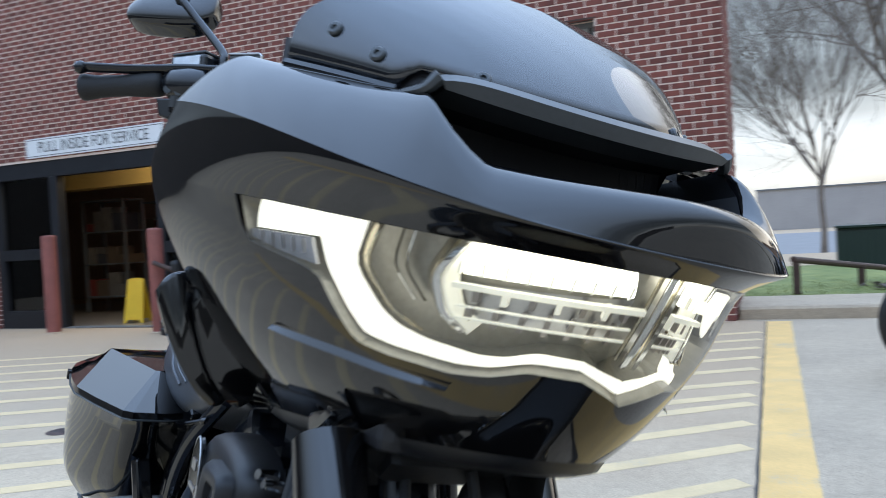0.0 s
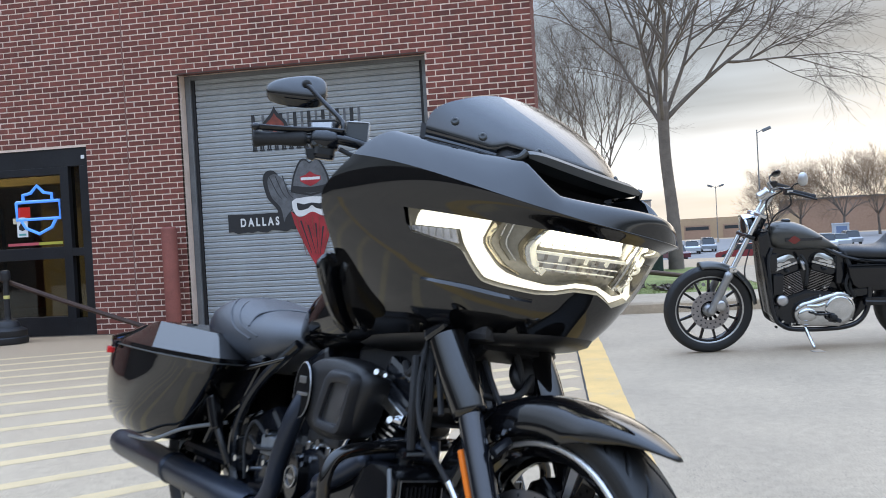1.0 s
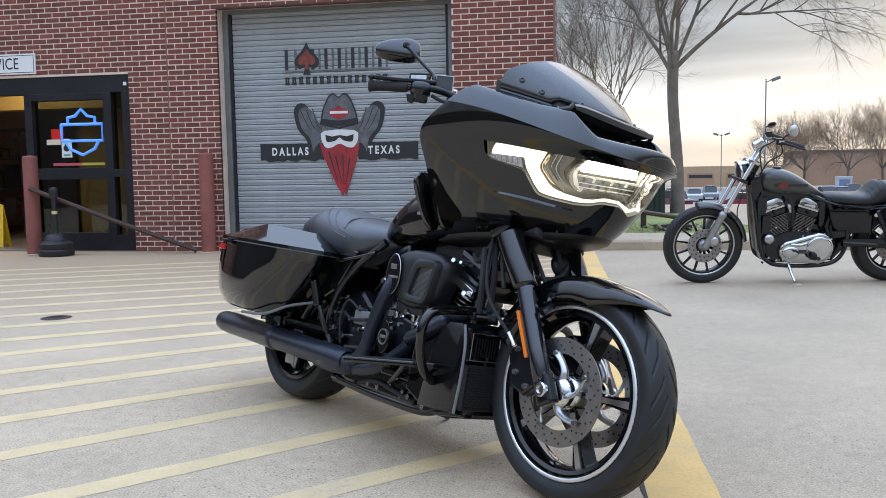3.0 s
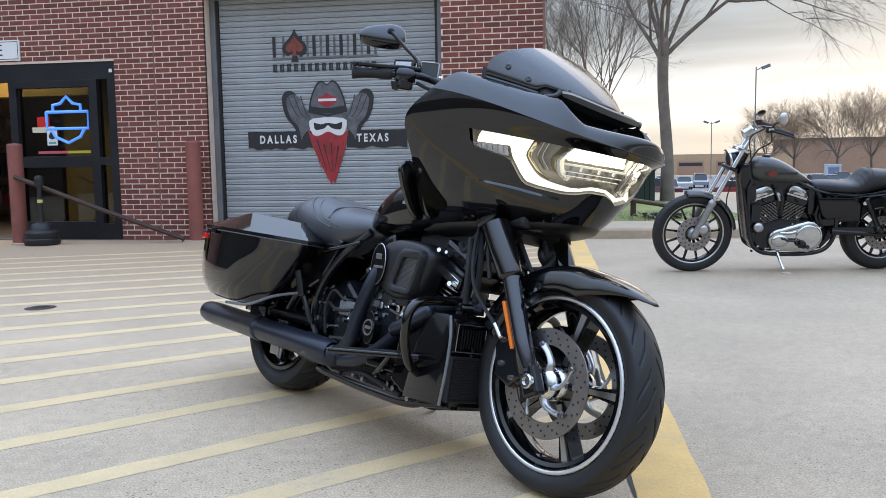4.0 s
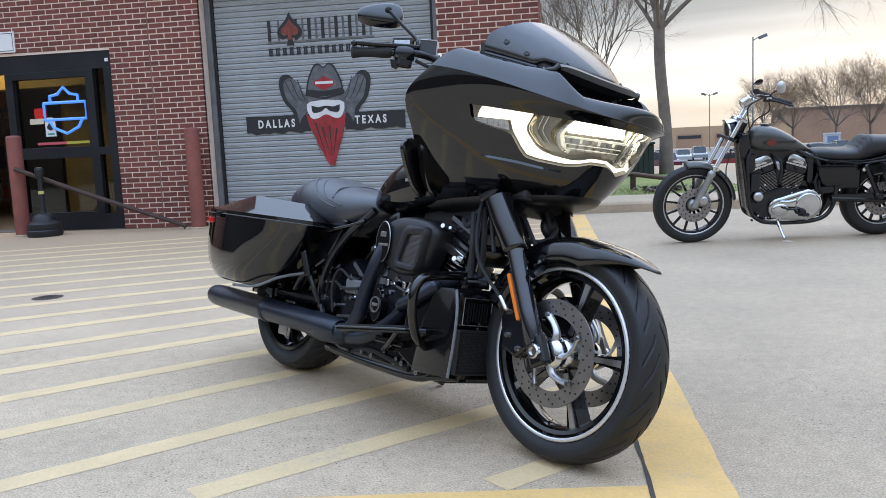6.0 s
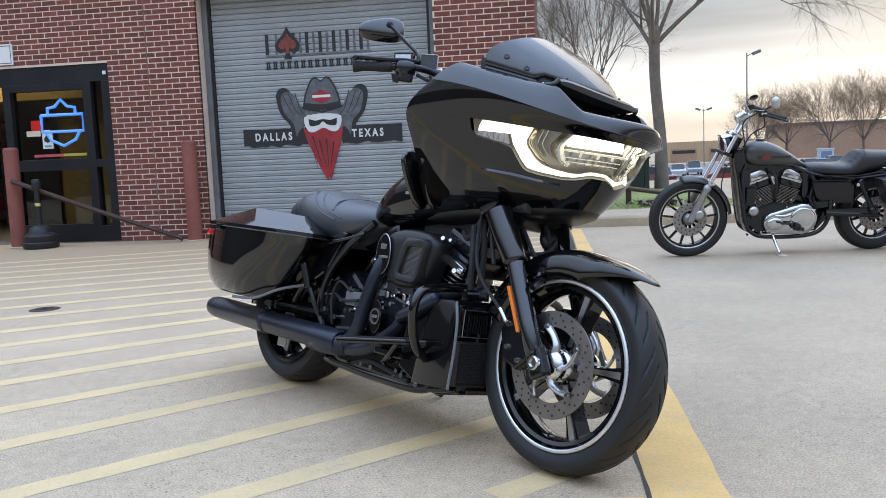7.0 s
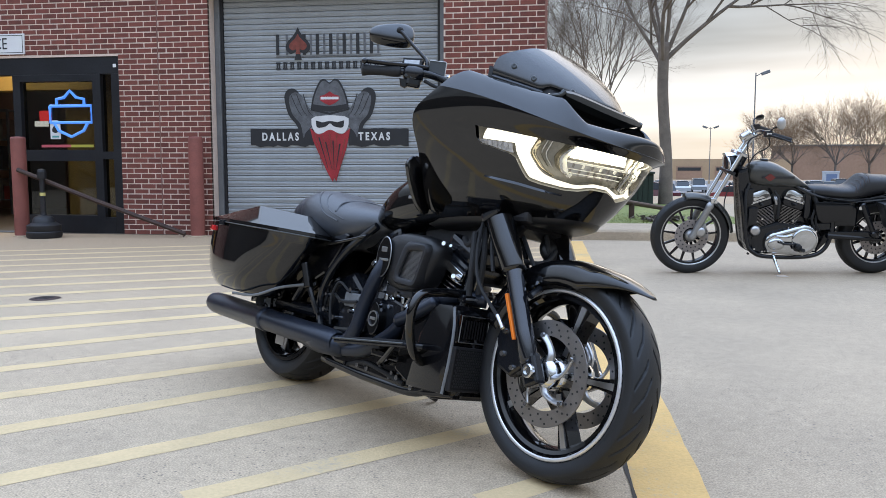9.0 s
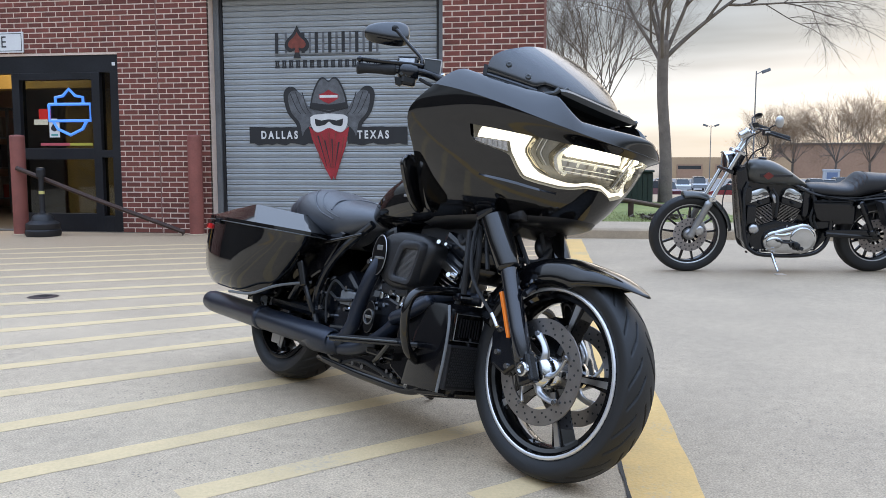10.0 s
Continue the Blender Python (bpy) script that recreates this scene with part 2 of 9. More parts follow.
def add_box(bm, lo, hi, bevel=0.0, seg=2, m=None):
    c = [(a + b) / 2 for a, b in zip(lo, hi)]
    s = [abs(b - a) for a, b in zip(lo, hi)]
    mat = Matrix.Translation(c) @ Matrix.Diagonal((*s, 1))
    if m is not None:
        mat = m @ mat
    r = bmesh.ops.create_cube(bm, size=1.0, matrix=mat)
    if bevel:
        es = list({e for v in r["verts"] for e in v.link_edges})
        bmesh.ops.bevel(bm, geom=es, offset=bevel, segments=seg, affect="EDGES", profile=0.6)
    return bm


def box(lo, hi, bevel=0.0, seg=2, m=None):
    return add_box(bmesh.new(), lo, hi, bevel, seg, m)


def along(p, q):
    """The pose whose z axis runs from p to q, at p."""
    p, q = Vector(p), Vector(q)
    return Matrix.Translation(p) @ (q - p).to_track_quat("Z", "Y").to_matrix().to_4x4()


def add_rod(bm, p, q, r, r2=None, n=16, cap=True):
    d = (Vector(q) - Vector(p)).length
    bmesh.ops.create_cone(bm, cap_ends=cap, cap_tris=False, segments=n, radius1=r, radius2=r if r2 is None else r2, depth=d, matrix=along(p, q) @ Matrix.Translation((0, 0, d / 2)))
    return bm


def rod(p, q, r, r2=None, n=16):
    return add_rod(bmesh.new(), p, q, r, r2, n)


def smooth_points(pts, per=8):
    """Catmull-Rom points through pts."""
    P = [Vector(p) for p in pts]
    P = [P[0] * 2 - P[1]] + P + [P[-1] * 2 - P[-2]]
    out = []
    for i in range(1, len(P) - 2):
        a, b, c, d = P[i - 1:i + 3]
        for k in range(per):
            t = k / per
            out.append(0.5 * (2 * b + (c - a) * t + (2 * a - 5 * b + 4 * c - d) * t * t + (3 * b - a - 3 * c + d) * t ** 3))
    return out + [P[-2]]


def add_tube(bm, pts, r, n=10, smooth=True, per=8, flat=1.0):
    """A round tube (or flattened bar) along the points; r is a number or one radius a point."""
    P = smooth_points(pts, per) if smooth else [Vector(p) for p in pts]
    if not isinstance(r, (int, float)):
        base = [Vector((v, 0, 0)) for v in r]
        R = [v.x for v in (smooth_points(base, per) if smooth else base)]
    else:
        R = [r] * len(P)
    tang = [(P[min(i + 1, len(P) - 1)] - P[max(i - 1, 0)]).normalized() for i in range(len(P))]
    side = tang[0].orthogonal().normalized()
    rings = []
    for p, t, rr in zip(P, tang, R):
        side = (side - t * side.dot(t)).normalized()
        other = t.cross(side)
        rings.append([bm.verts.new(p + (side * math.cos(a) + other * math.sin(a) * flat) * rr) for a in (2 * math.pi * k / n for k in range(n))])
    for a, b in zip(rings, rings[1:]):
        for k in range(n):
            bm.faces.new((a[k], a[(k + 1) % n], b[(k + 1) % n], b[k]))
    bm.faces.new(rings[0])
    bm.faces.new(rings[-1])
    return bm


def tube(pts, r, n=10, smooth=True, per=8, flat=1.0):
    return add_tube(bmesh.new(), pts, r, n, smooth, per, flat)


def add_lathe(bm, profile, m=None, n=32, start=0.0, turn=2 * math.pi):
    """Turns the profile of (radius, height) round the local z axis."""
    m = m or Matrix()
    full = abs(turn - 2 * math.pi) < 1e-6
    count = n if full else n + 1
    rings = []
    for k in range(count):
        a = start + turn * k / n
        rings.append([bm.verts.new(m @ Vector((r * math.cos(a), r * math.sin(a), h))) for r, h in profile])
    for k in range(n):
        a, b = rings[k], rings[(k + 1) % count]
        for i in range(len(profile) - 1):
            bm.faces.new((a[i], a[i + 1], b[i + 1], b[i]))
    bmesh.ops.remove_doubles(bm, verts=[v for r in rings for v in r], dist=1e-6)
    return bm


def lathe(profile, m=None, n=32, start=0.0, turn=2 * math.pi):
    return add_lathe(bmesh.new(), profile, m, n, start, turn)


def add_prism(bm, outline, lo, hi, m=None, bevel=0.0):
    """A plate with the outline (x, y) between two heights of the local z axis."""
    m = m or Matrix()
    a = [bm.verts.new(m @ Vector((x, y, lo))) for x, y in outline]
    b = [bm.verts.new(m @ Vector((x, y, hi))) for x, y in outline]
    n = len(outline)
    fs = [bm.faces.new(a), bm.faces.new(b)]
    for i in range(n):
        fs.append(bm.faces.new((a[i], a[(i + 1) % n], b[(i + 1) % n], b[i])))
    if bevel:
        es = list({e for f in fs[:2] for e in f.edges})
        bmesh.ops.bevel(bm, geom=es, offset=bevel, segments=2, affect="EDGES", profile=0.6)
    return bm


def prism(outline, lo, hi, m=None, bevel=0.0):
    return add_prism(bmesh.new(), outline, lo, hi, m, bevel)


def grid_surface(rows, closed=False, thick=0.0):
    """A sheet through rows of points."""
    bm = bmesh.new()
    V = [[bm.verts.new(p) for p in row] for row in rows]
    for a, b in zip(V, V[1:]):
        n = len(a)
        for k in range(n if closed else n - 1):
            try:
                bm.faces.new((a[k], a[(k + 1) % n], b[(k + 1) % n], b[k]))
            except ValueError:
                pass
    bmesh.ops.remove_doubles(bm, verts=bm.verts, dist=1e-5)
    bmesh.ops.dissolve_degenerate(bm, edges=bm.edges, dist=1e-6)
    if thick:
        bmesh.ops.recalc_face_normals(bm, faces=bm.faces)
        bmesh.ops.solidify(bm, geom=list(bm.faces), thickness=thick)
    return bm


def add_text(name, body, size, mat, m, parent=None, depth=0.002, align="CENTER", squeeze=1.0, bold=0.0):
    """Lettering in the built-in font, turned into a mesh."""
    cu = bpy.data.curves.new(name, "FONT")
    cu.offset = bold
    cu.body, cu.size, cu.extrude, cu.align_x, cu.align_y = body, size, depth, align, "CENTER"
    tmp = bpy.data.objects.new(name, cu)
    scene.collection.objects.link(tmp)
    bpy.context.view_layer.update()
    me = bpy.data.meshes.new_from_object(tmp.evaluated_get(bpy.context.evaluated_depsgraph_get()))
    bpy.data.objects.remove(tmp)
    me.transform(m @ Matrix.Diagonal((squeeze, 1, 1, 1)))
    me.materials.clear()
    me.materials.append(mat)
    ob = new(name, me)
    if parent:
        ob.parent = parent
    return ob


FACE_OUT = Matrix(((1, 0, 0, 0), (0, 0, -1, 0), (0, 1, 0, 0), (0, 0, 0, 1)))  # local x right, y up, z towards the viewer (-y)


def on_wall(x, y, z):
    return Matrix.Translation((x, y, z)) @ FACE_OUT

# ---- the setting: ground, building, kerb and distance ----
LOT_Z = -2.8        # level of the far parking lot
WALL_Y = 8.736      # face of the brick wall
CORNER_X = -0.625   # corner of the building
ROLL_L, ROLL_R, ROLL_TOP = -4.92, -1.86, 3.134
DOOR_L, DOOR_R, DOOR_TOP = -10.7, -6.177, 2.345
WALL_L, WALL_TOP = -18.0, 4.75
BRICK_L, BRICK_H, JOINT = 0.2032, 0.0677, 0.0125

BORDER = lambda y: -0.022 - 0.0411 * (y - 0.85)     # left edge of the long border line


def build_ground():
    # level forecourt, then a slope down to the far parking lot and on to the horizon
    bm = bmesh.new()
    prof = [(-1500, 0.0), (23.0, 0.0), (30.0, -0.5), (55.0, LOT_Z), (1500, LOT_Z)]
    top = [[bm.verts.new((x, y, z)) for x in (-1500, 1500)] for y, z in prof]
    low = [[bm.verts.new((x, y, -6.0)) for x in (-1500, 1500)] for y in (-1500, 1500)]
    for a, b in zip(top, top[1:]):
        bm.faces.new((a[0], a[1], b[1], b[0]))
    bm.faces.new((low[0][0], low[1][0], low[1][1], low[0][1]))
    for i in (0, 1):
        bm.faces.new([r[i] for r in top] + [low[1][i], low[0][i]])
    bm.faces.new((top[0][0], top[0][1], low[0][1], low[0][0]))
    bm.faces.new((top[-1][0], top[-1][1], low[1][1], low[1][0]))
    tagged(mesh_object("ground", bm, CONCRETE), "pale grey weathered concrete forecourt with fine pits", "ground", kind="structure")
    # far parking lot
    tagged(mesh_object("road", box((-120, 55.5, LOT_Z - 0.05), (260, 175, LOT_Z + 0.006)), ASPHALT), "pale worn asphalt of a distant parking lot", "road", kind="structure")
    # greyer slab beyond the painted border
    bm = bmesh.new()
    bm.faces.new([bm.verts.new(v) for v in ((BORDER(-12) + 0.012, -12, 0.0006), (40, -12, 0.0006), (40, 10.2, 0.0006), (-0.58, 8.87, 0.0006), (BORDER(8.7) + 0.012, 8.7, 0.0006))])
    tagged(mesh_object("pavement_slab", bm, CONCRETE_GREY), "slightly darker grey concrete slab beyond the painted border", "pavement", kind="structure")


def kerb_and_grass():
    # the kerb runs from the corner of the building along the forecourt
    a, b = Vector((-0.60, 8.86, 0)), Vector((60, 11.0, 0))
    d = (b - a).normalized()
    n = Vector((-d.y, d.x, 0))
    bm = bmesh.new()
    prof = [(0, -0.02), (0.0, 0.10), (0.02, 0.125), (0.05, 0.135), (0.95, 0.145), (0.95, -0.02)]
    ends = []
    for p in (a, b):
        ends.append([bm.verts.new(p + n * u + Vector((0, 0, h))) for u, h in prof])
    for i in range(len(prof)):
        j = (i + 1) % len(prof)
        bm.faces.new((ends[0][i], ends[0][j], ends[1][j], ends[1][i]))
    bm.faces.new(ends[0])
    bm.faces.new(ends[1])
    tagged(mesh_object("pavement", bm, CONCRETE_GREY), "pale concrete kerb along the forecourt", "kerb", kind="structure")
    bm = bmesh.new()
    nx, ny = 60, 24
    V = []
    for i in range(nx + 1):
        row = []
        for j in range(ny + 1):
            p = a.lerp(b, 0.046 * i / nx) + n * (0.95 + 5.6 * j / ny)
            row.append(bm.verts.new((p.x, p.y, 0.14 + 0.03 * noise.noise(p * 0.9) + 0.05 * (j > 0) * noise.noise(p * 0.2))))
        V.append(row)
    for i in range(nx):
        for j in range(ny):
            bm.faces.new((V[i][j], V[i + 1][j], V[i + 1][j + 1], V[i][j + 1]))
    tagged(mesh_object("lawn", bm, GRASS, smooth=True), "patchy green winter lawn behind the kerb", "grass", kind="structure")
    path = bmesh.new()
    q, r = a.lerp(b, 0.046), a.lerp(b, 1.0)
    corners = [q + n * 0.95, r + n * 0.95, r + n * 6.55, q + n * 6.55]
    base = [path.verts.new((v.x, v.y, -0.02)) for v in corners]
    top = [path.verts.new((v.x, v.y, 0.146)) for v in corners]
    path.faces.new(top)
    for k in range(4):
        path.faces.new((base[k], base[(k + 1) % 4], top[(k + 1) % 4], top[k]))
    tagged(mesh_object("pavement", path, CONCRETE_GREY), "broad grey concrete path beyond the kerb", "pavement", kind="structure")
    # loose blades along the near edge of the lawn
    rng = random.Random(4)
    bm = bmesh.new()
    for k in range(7000):
        p = a.lerp(b, rng.random() * 0.046) + n * (0.93 + rng.random() ** 1.5 * 5.5)
        h, w, t = rng.uniform(0.015, 0.035), 0.004, rng.uniform(0, 6.28)
        q = Vector((math.cos(t), math.sin(t), 0))
        base = Vector((p.x, p.y, 0.13))
        bm.faces.new([bm.verts.new(v) for v in (base - q * w, base + q * w, base + Vector((rng.uniform(-.02, .02), rng.uniform(-.02, .02), h)))])
    tagged(mesh_object("grass_blades", bm, GRASS), "short tufted winter grass", "grass", kind="stuff")
    # patch of bare earth with dead leaves
    bm = bmesh.new()
    rng = random.Random(9)
    for k in range(160):
        p = Vector((0.95 + rng.gauss(0, 0.16), 10.55 + rng.gauss(0, 0.1), 0.15 + rng.random() * 0.05))
        m = Matrix.Translation(p) @ Euler((rng.uniform(-.6, .6), rng.uniform(-.6, .6), rng.uniform(0, 6))).to_matrix().to_4x4()
        add_box(bm, (-.03, -.02, 0), (.03, .02, .004), m=m)
    tagged(mesh_object("dead_leaves", bm, TWIG), "small heap of dead brown leaves on the lawn", "leaves", kind="stuff")


def stripe(bm, p, q, w, z=0.0025, side=1):
    p, q = Vector((*p, 0)), Vector((*q, 0))
    d = (q - p).normalized()
    n = Vector((-d.y, d.x, 0)) * side
    pts = []
    k = max(2, int((q - p).length / 0.12))
    a, b = [], []
    for i in range(k + 1):
        c = p.lerp(q, i / k)
        wob = 0.006 * noise.noise(c * 7)
        a.append(bm.verts.new(c + n * wob + Vector((0, 0, z))))
        b.append(bm.verts.new(c + n * (w + 0.008 * noise.noise(c * 5 + Vector((3, 1, 0)))) + Vector((0, 0, z))))
    for i in range(k):
        bm.faces.new((a[i], a[i + 1], b[i + 1], b[i]))




# lower edge of each hatching stripe: a point on it and its heading; the hatching fans slightly
HATCHING = [(-0.765, 0.900, 45.0), (-1.522, 0.819, 46.0), (-1.927, 1.162, 45.2), (-2.178, 1.595, 42.4), (-2.530, 1.945, 40.8), (-2.879, 2.249, 39.2), (-3.031, 2.754, 37.2), (-3.250, 3.140, 33.4), (-3.511, 3.560, 31.0)]
HATCHING = [(-0.255, 0.674, 45.0)] + HATCHING + [(-3.511 - 0.26 * k, 3.560 + 0.41 * k, 31.0 - 0.8 * k) for k in range(1, 9)]


def markings():
    front = lambda x: FRONT_Y + FRONT_S * x
    for x0, y0, heading in HATCHING:
        d = Vector((math.cos(radians(heading)), math.sin(radians(heading)), 0))
        p = Vector((x0, y0, 0))
        # back to the front line, on to the border or the wall
        back = (p.y - front(p.x)) / (d.y - FRONT_S * d.x)
        s = p - d * min(back, 9.0)
        e = p.copy()
        while e.x < BORDER(e.y) - 0.03 and e.y < 8.05:
            e += d * 0.01
        if (e - s).length > 0.1:
            bm = bmesh.new()
            stripe(bm, s[:2], e[:2], 0.110, 0.0012)
            tagged(mesh_object("painted_stripe", bm, YELLOW), "worn pale yellow diagonal hatching stripe on concrete", "road marking", "hatching stripes")
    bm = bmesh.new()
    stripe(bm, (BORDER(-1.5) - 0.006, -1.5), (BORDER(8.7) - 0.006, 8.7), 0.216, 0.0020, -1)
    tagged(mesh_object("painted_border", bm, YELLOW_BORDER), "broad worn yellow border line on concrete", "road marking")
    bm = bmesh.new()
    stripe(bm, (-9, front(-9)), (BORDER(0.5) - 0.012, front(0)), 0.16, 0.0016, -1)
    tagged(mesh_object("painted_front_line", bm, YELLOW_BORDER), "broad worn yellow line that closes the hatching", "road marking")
    # expansion joint beside the border line
    bm = bmesh.new()
    stripe(bm, (BORDER(-6) - 0.005, -6), (BORDER(8.7) - 0.005, 8.7), 0.013, 0.0026, 1)
    tagged(mesh_object("expansion_joint", bm, material("joint_filler", (0.05, 0.042, 0.035), 0.9, vary=0.4, scale=30)), "dark expansion joint filler between concrete slabs", "joint", kind="structure")


FRONT_Y, FRONT_S = 0.574, 0.135

build_ground()
kerb_and_grass()
markings()


def building():
    """Wall bodies of mortar with openings through them; the bricks stand proud of it."""
    wall = empty("wall_north")
    tagged(wall, "red brick wall with pale mortar joints in running bond", "wall", kind="structure")
    y0, y1 = WALL_Y + 0.0045, WALL_Y + 0.30
    pieces = [((WALL_L, y0, 0), (DOOR_L, y1, WALL_TOP)), ((DOOR_L, y0, DOOR_TOP), (DOOR_R, y1, WALL_TOP)), ((DOOR_R, y0, 0), (ROLL_L, y1, WALL_TOP)),
              ((ROLL_L, y0, ROLL_TOP), (ROLL_R, y1, WALL_TOP)), ((ROLL_R, y0, 0), (CORNER_X - 0.004, y1, WALL_TOP))]
    bm = bmesh.new()
    for lo, hi in pieces:
        add_box(bm, lo, hi)
    part("mortar_bed", bm, MORTAR, wall, "pale pinkish mortar")
    side = empty("wall_east")
    tagged(side, "short red brick return at the corner of the building", "wall", kind="structure")
    tan = material("tan_render", (0.36, 0.25, 0.19), 0.9, vary=0.12, scale=2, bump=0.3)
    part("wall_body", box((CORNER_X - 0.30, y1, 0), (CORNER_X - 0.006, 9.60, WALL_TOP)), MORTAR, side, "pale mortar bed")
    # bricks of the short return, seen at a slant
    bm = bmesh.new()
    for row in range(int(WALL_TOP / BRICK_H)):
        z0 = row * BRICK_H + JOINT / 2
        y = WALL_Y + 0.052
        ends = [0.1016 if row % 2 else 0.2032] + [0.2032] * 5
        for ln in ends:
            if y + ln - JOINT < 9.60:
                add_box(bm, (CORNER_X - 0.05, y, z0), (CORNER_X, y + ln - JOINT, z0 + BRICK_H - JOINT))
            y += ln
    part("brick_courses", bm, BRICK, side)["kind"] = "stuff"
    back = empty("wall_back")
    tagged(back, "plain rear and far walls that close the building", "wall", kind="structure")
    bm = bmesh.new()
    add_box(bm, (WALL_L, 14.3, 0), (-5.10, 14.6, WALL_TOP))
    add_box(bm, (-5.40, 9.60, 0), (-5.10, 14.3, WALL_TOP))
    add_box(bm, (-5.10, 9.30, 0), (CORNER_X - 0.30, 9.60, WALL_TOP))
    add_box(bm, (WALL_L - 0.3, y0, 0), (WALL_L, 14.6, WALL_TOP))
    part("wall_body", bm, tan, back)
    bm = box((WALL_L - 0.3, WALL_Y + 0.02, WALL_TOP), (-5.10, 14.6, WALL_TOP + 0.15))
    add_box(bm, (-5.098, WALL_Y + 0.02, WALL_TOP), (CORNER_X, 9.60, WALL_TOP + 0.15))
    tagged(mesh_object("roof", bm, STEEL_GREY), "flat grey roof of the brick building", "roof", kind="structure")
    # soffit and cheeks of the roller door's opening are the wall bodies; a steel lintel spans it
    tagged(mesh_object("lintel", box((ROLL_L - 0.02, WALL_Y - 0.002, ROLL_TOP - 0.012), (ROLL_R + 0.02, WALL_Y + 0.1, ROLL_TOP + 0.004)), BROWN_STEEL), "thin brown steel lintel over the roller door", "lintel", kind="structure")
    return wall


WALL = building()
# plain unseen walls, added to close the forecourt behind the camera and to its side
# their dark faces are there to be mirrored in the bike's paint
tagged(mesh_object("wall_south", box((-18, -34, 0), (60, -33.6, 4.5)), material("dark_backdrop_wall", (0.095, 0.085, 0.075), 0.9, vary=0.2, scale=0.4)), "unseen plain grey-brown wall, added to darken reflections", "wall", kind="structure")
tagged(mesh_object("wall_west", box((-18.3, -34, 0), (-18, 8.7, 4.75)), bpy.data.materials["dark_backdrop_wall"]), "unseen plain grey-brown wall, added to darken reflections", "wall", kind="structure")


def entrance():
    """Dark framed shop front: an open doorway and a fixed glazed leaf."""
    e = empty("door_1")
    tagged(e, "black aluminium shop entrance with glazed leaf and open doorway", "door", kind="structure")
    yf, yb = WALL_Y + 0.02, WALL_Y + 0.16
    X = lambda a, b, lo, hi, nm, lab="", y0=yf, y1=yb, mat=DARK_ALU: part(nm, box((a, y0, lo), (b, y1, hi), 0.004), mat, e, lab)
    X(DOOR_L, DOOR_R, 2.12, DOOR_TOP, "header", "deep black header box of a sliding door")
    X(-6.30, DOOR_R, 0, 2.12, "jamb")
    X(-6.57, -6.455, 0, 2.12, "stile")
    X(-7.73, -7.62, 0, 2.12, "stile")
    X(-7.62, -6.57, 0.975, 1.125, "mid_rail")
    X(-7.62, -6.57, 0.0, 0.25, "bottom_rail")
    X(-7.62, -6.57, 2.03, 2.12, "top_rail")
    X(-6.455, -6.30, 0.0, 0.22, "bottom_rail")
    X(-6.455, -6.30, 1.0, 1.1, "mid_rail")
    X(-9.62, -9.47, 0, 2.12, "stile")
    X(-10.7, -10.58, 0, 2.12, "jamb")
    X(-10.58, -9.62, 0.975, 1.125, "mid_rail")
    X(-10.58, -9.62, 0.0, 0.25, "bottom_rail")
    ym = WALL_Y + 0.09
    for a, b, lo, hi in ((-7.62, -6.57, 0.25, 0.975), (-7.62, -6.57, 1.125, 2.03), (-6.455, -6.30, 0.22, 1.0), (-6.455, -6.30, 1.1, 2.12), (-10.58, -9.62, 0.25, 0.975), (-10.58, -9.62, 1.125, 2.12)):
        g = part("pane", box((a, ym, lo), (b, ym + 0.006, hi)), SHOP_GLASS, e, "clear reflecting shop window glass")
        g.visible_shadow = False
    # ring pull and floor track
    part("threshold", box((DOOR_L, yf, 0.0), (DOOR_R, yb, 0.018), 0.004), STEEL_GREY, e, "worn metal threshold")
    part("sensor", box((-6.26, yf - 0.012, 2.20), (-6.215, yf, 2.245), 0.004), SIGN_WHITE, e, "small white door sensor")


entrance()


